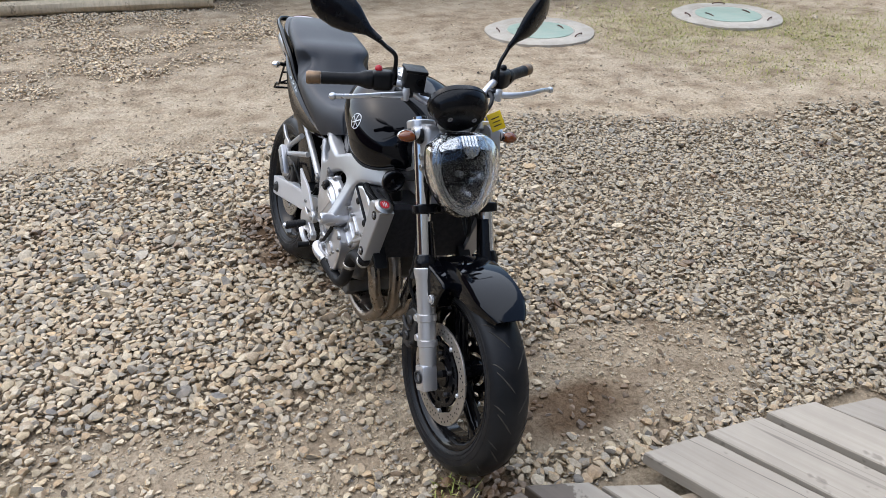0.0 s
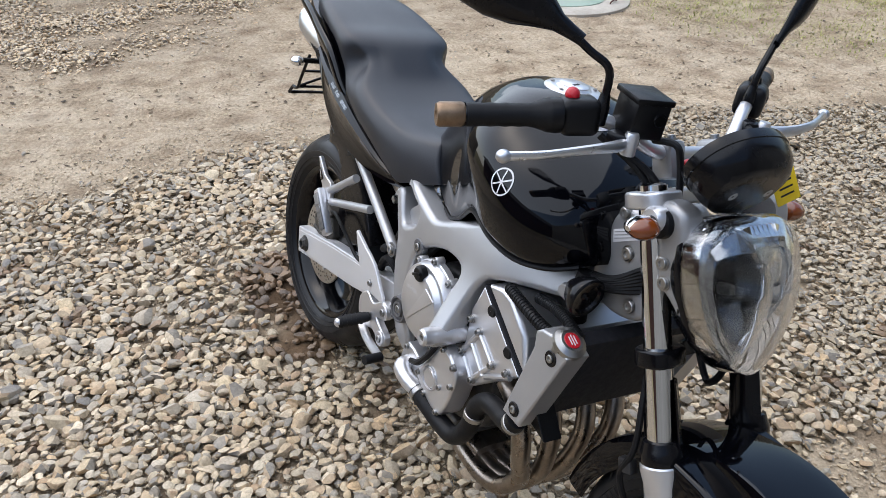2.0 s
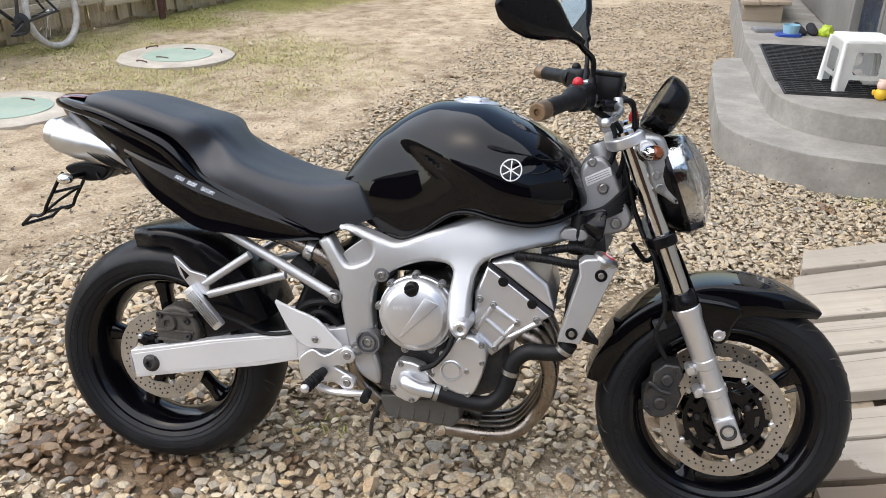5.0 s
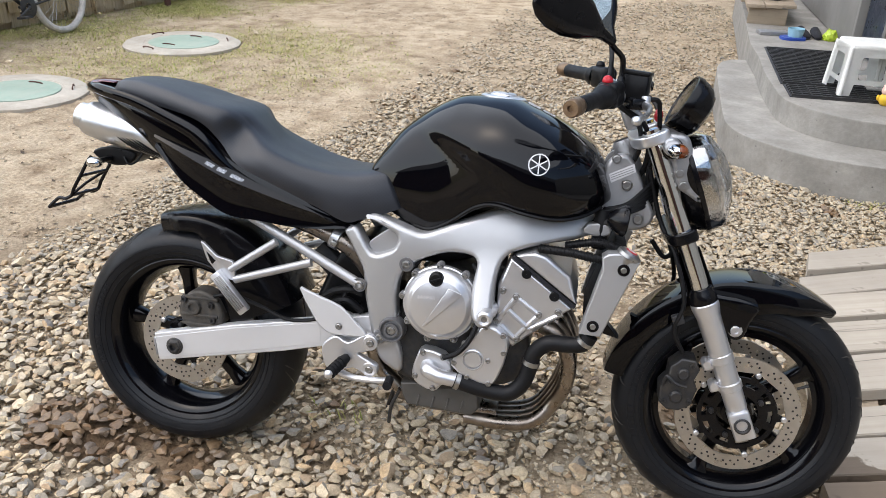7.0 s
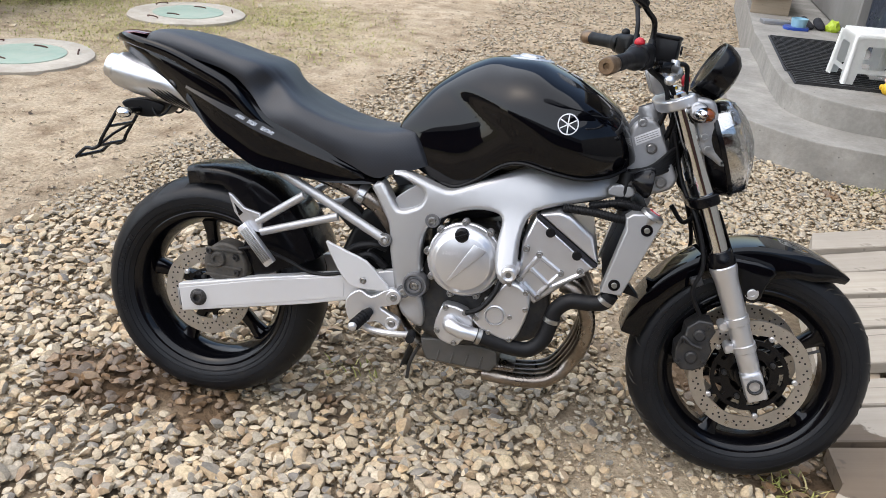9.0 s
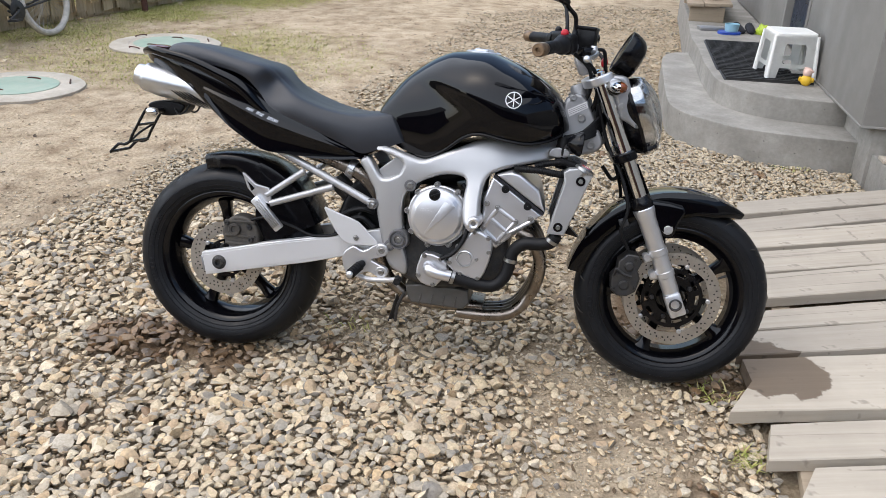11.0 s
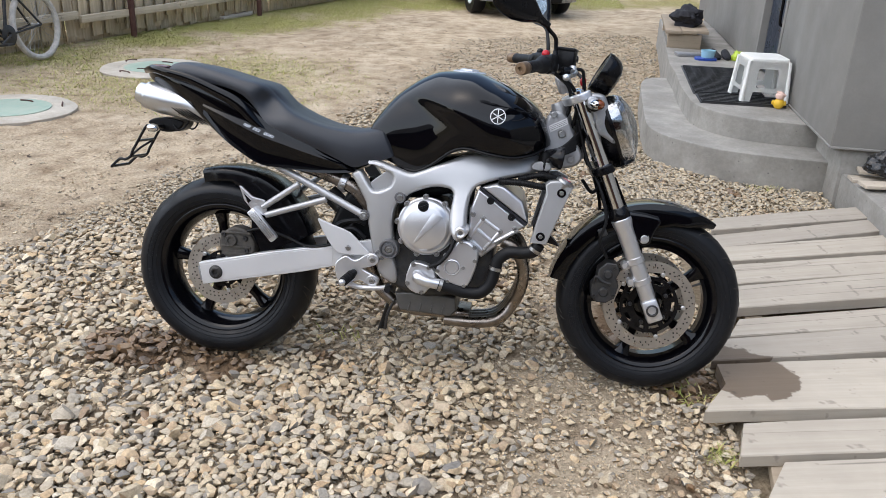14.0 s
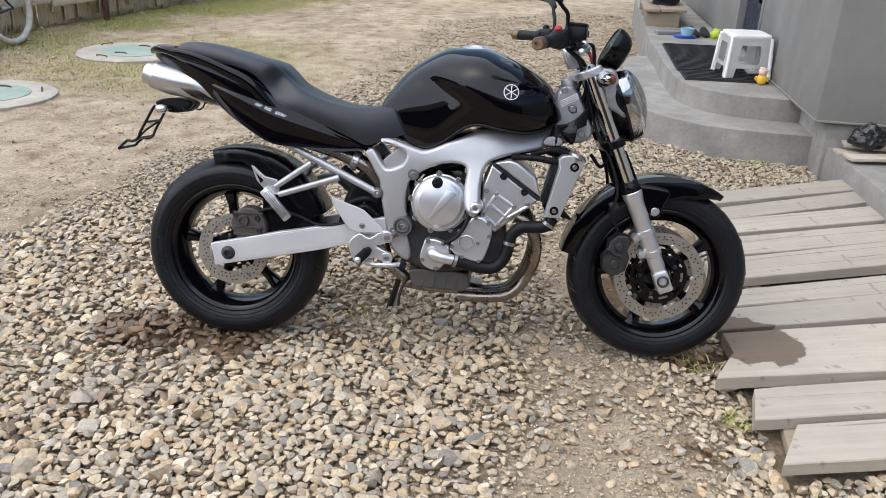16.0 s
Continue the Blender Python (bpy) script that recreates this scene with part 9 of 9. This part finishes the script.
    rs = bpart("brake_reservoir", bm, "plastic", None, "square black brake fluid reservoir")
    bm = BM()
    box(bm, (0.066, 0.064, 0.010), pose(1.102, -0.132, 1.112, 0, 4, -12), 0.003)
    part("lid", bm, "plastic", rs)
    bm = BM()
    lathe(bm, [(0.008, 0.003), (0.010, 0.003), (0.011, 0.0)], (1.137, -0.128, 1.085), (1, -0.2, 0), 18)
    part("sight_glass", bm, "satin", rs)
    bm = BM()
    tube(bm, [(1.12, -0.11, 1.05), (1.155, -0.10, 1.055), (1.165, -0.09, 1.03), (1.17, -0.075, 0.97), (1.16, -0.06, 0.88), (1.18, -0.05, 0.79)], 0.0055, 8)
    part("brake_line", bm, "rubber", rs)
    for pts in ([(1.09, 0.13, 1.06), (1.16, 0.10, 1.045), (1.18, 0.05, 0.98), (1.15, 0.03, 0.86), (1.08, 0.05, 0.75)], [(1.07, -0.17, 1.04), (1.12, -0.12, 1.0), (1.13, -0.07, 0.93), (1.08, -0.05, 0.83)], [(1.08, -0.16, 1.035), (1.14, -0.10, 0.99), (1.15, -0.06, 0.9), (1.10, -0.04, 0.8)], [(1.25, 0.02, 0.80), (1.27, 0.04, 0.72), (1.24, 0.06, 0.66), (1.20, 0.06, 0.70)]):
        bm = BM()
        tube(bm, pts, 0.006, 8)
        bpart("control_cable", bm, "rubber")
    bm = BM()
    lathe(bm, [(0.0005, 0.012), (0.012, 0.012), (0.014, 0.008), (0.014, 0.0)], (1.135, 0.01, 0.988), (-0.4, 0, 0.9), 18)
    bpart("ignition_lock", bm, "cast", None, "grey ignition lock")
    bm = BM()
    ball(bm, (0.010, 0.012, 0.016), pose(1.165, -0.075, 1.02))
    bpart("key_grip", bm, "red", None, "red key grip")
    bm = BM()
    lathe(bm, [(0.022, -0.10), (0.026, -0.09), (0.026, 0.09), (0.022, 0.10)], (1.135, 0, 0.86), (-math.sin(RAKE), 0, math.cos(RAKE)), 24)
    bpart("steering_stem", bm, "cast", None, "grey steering stem")


make_bars()
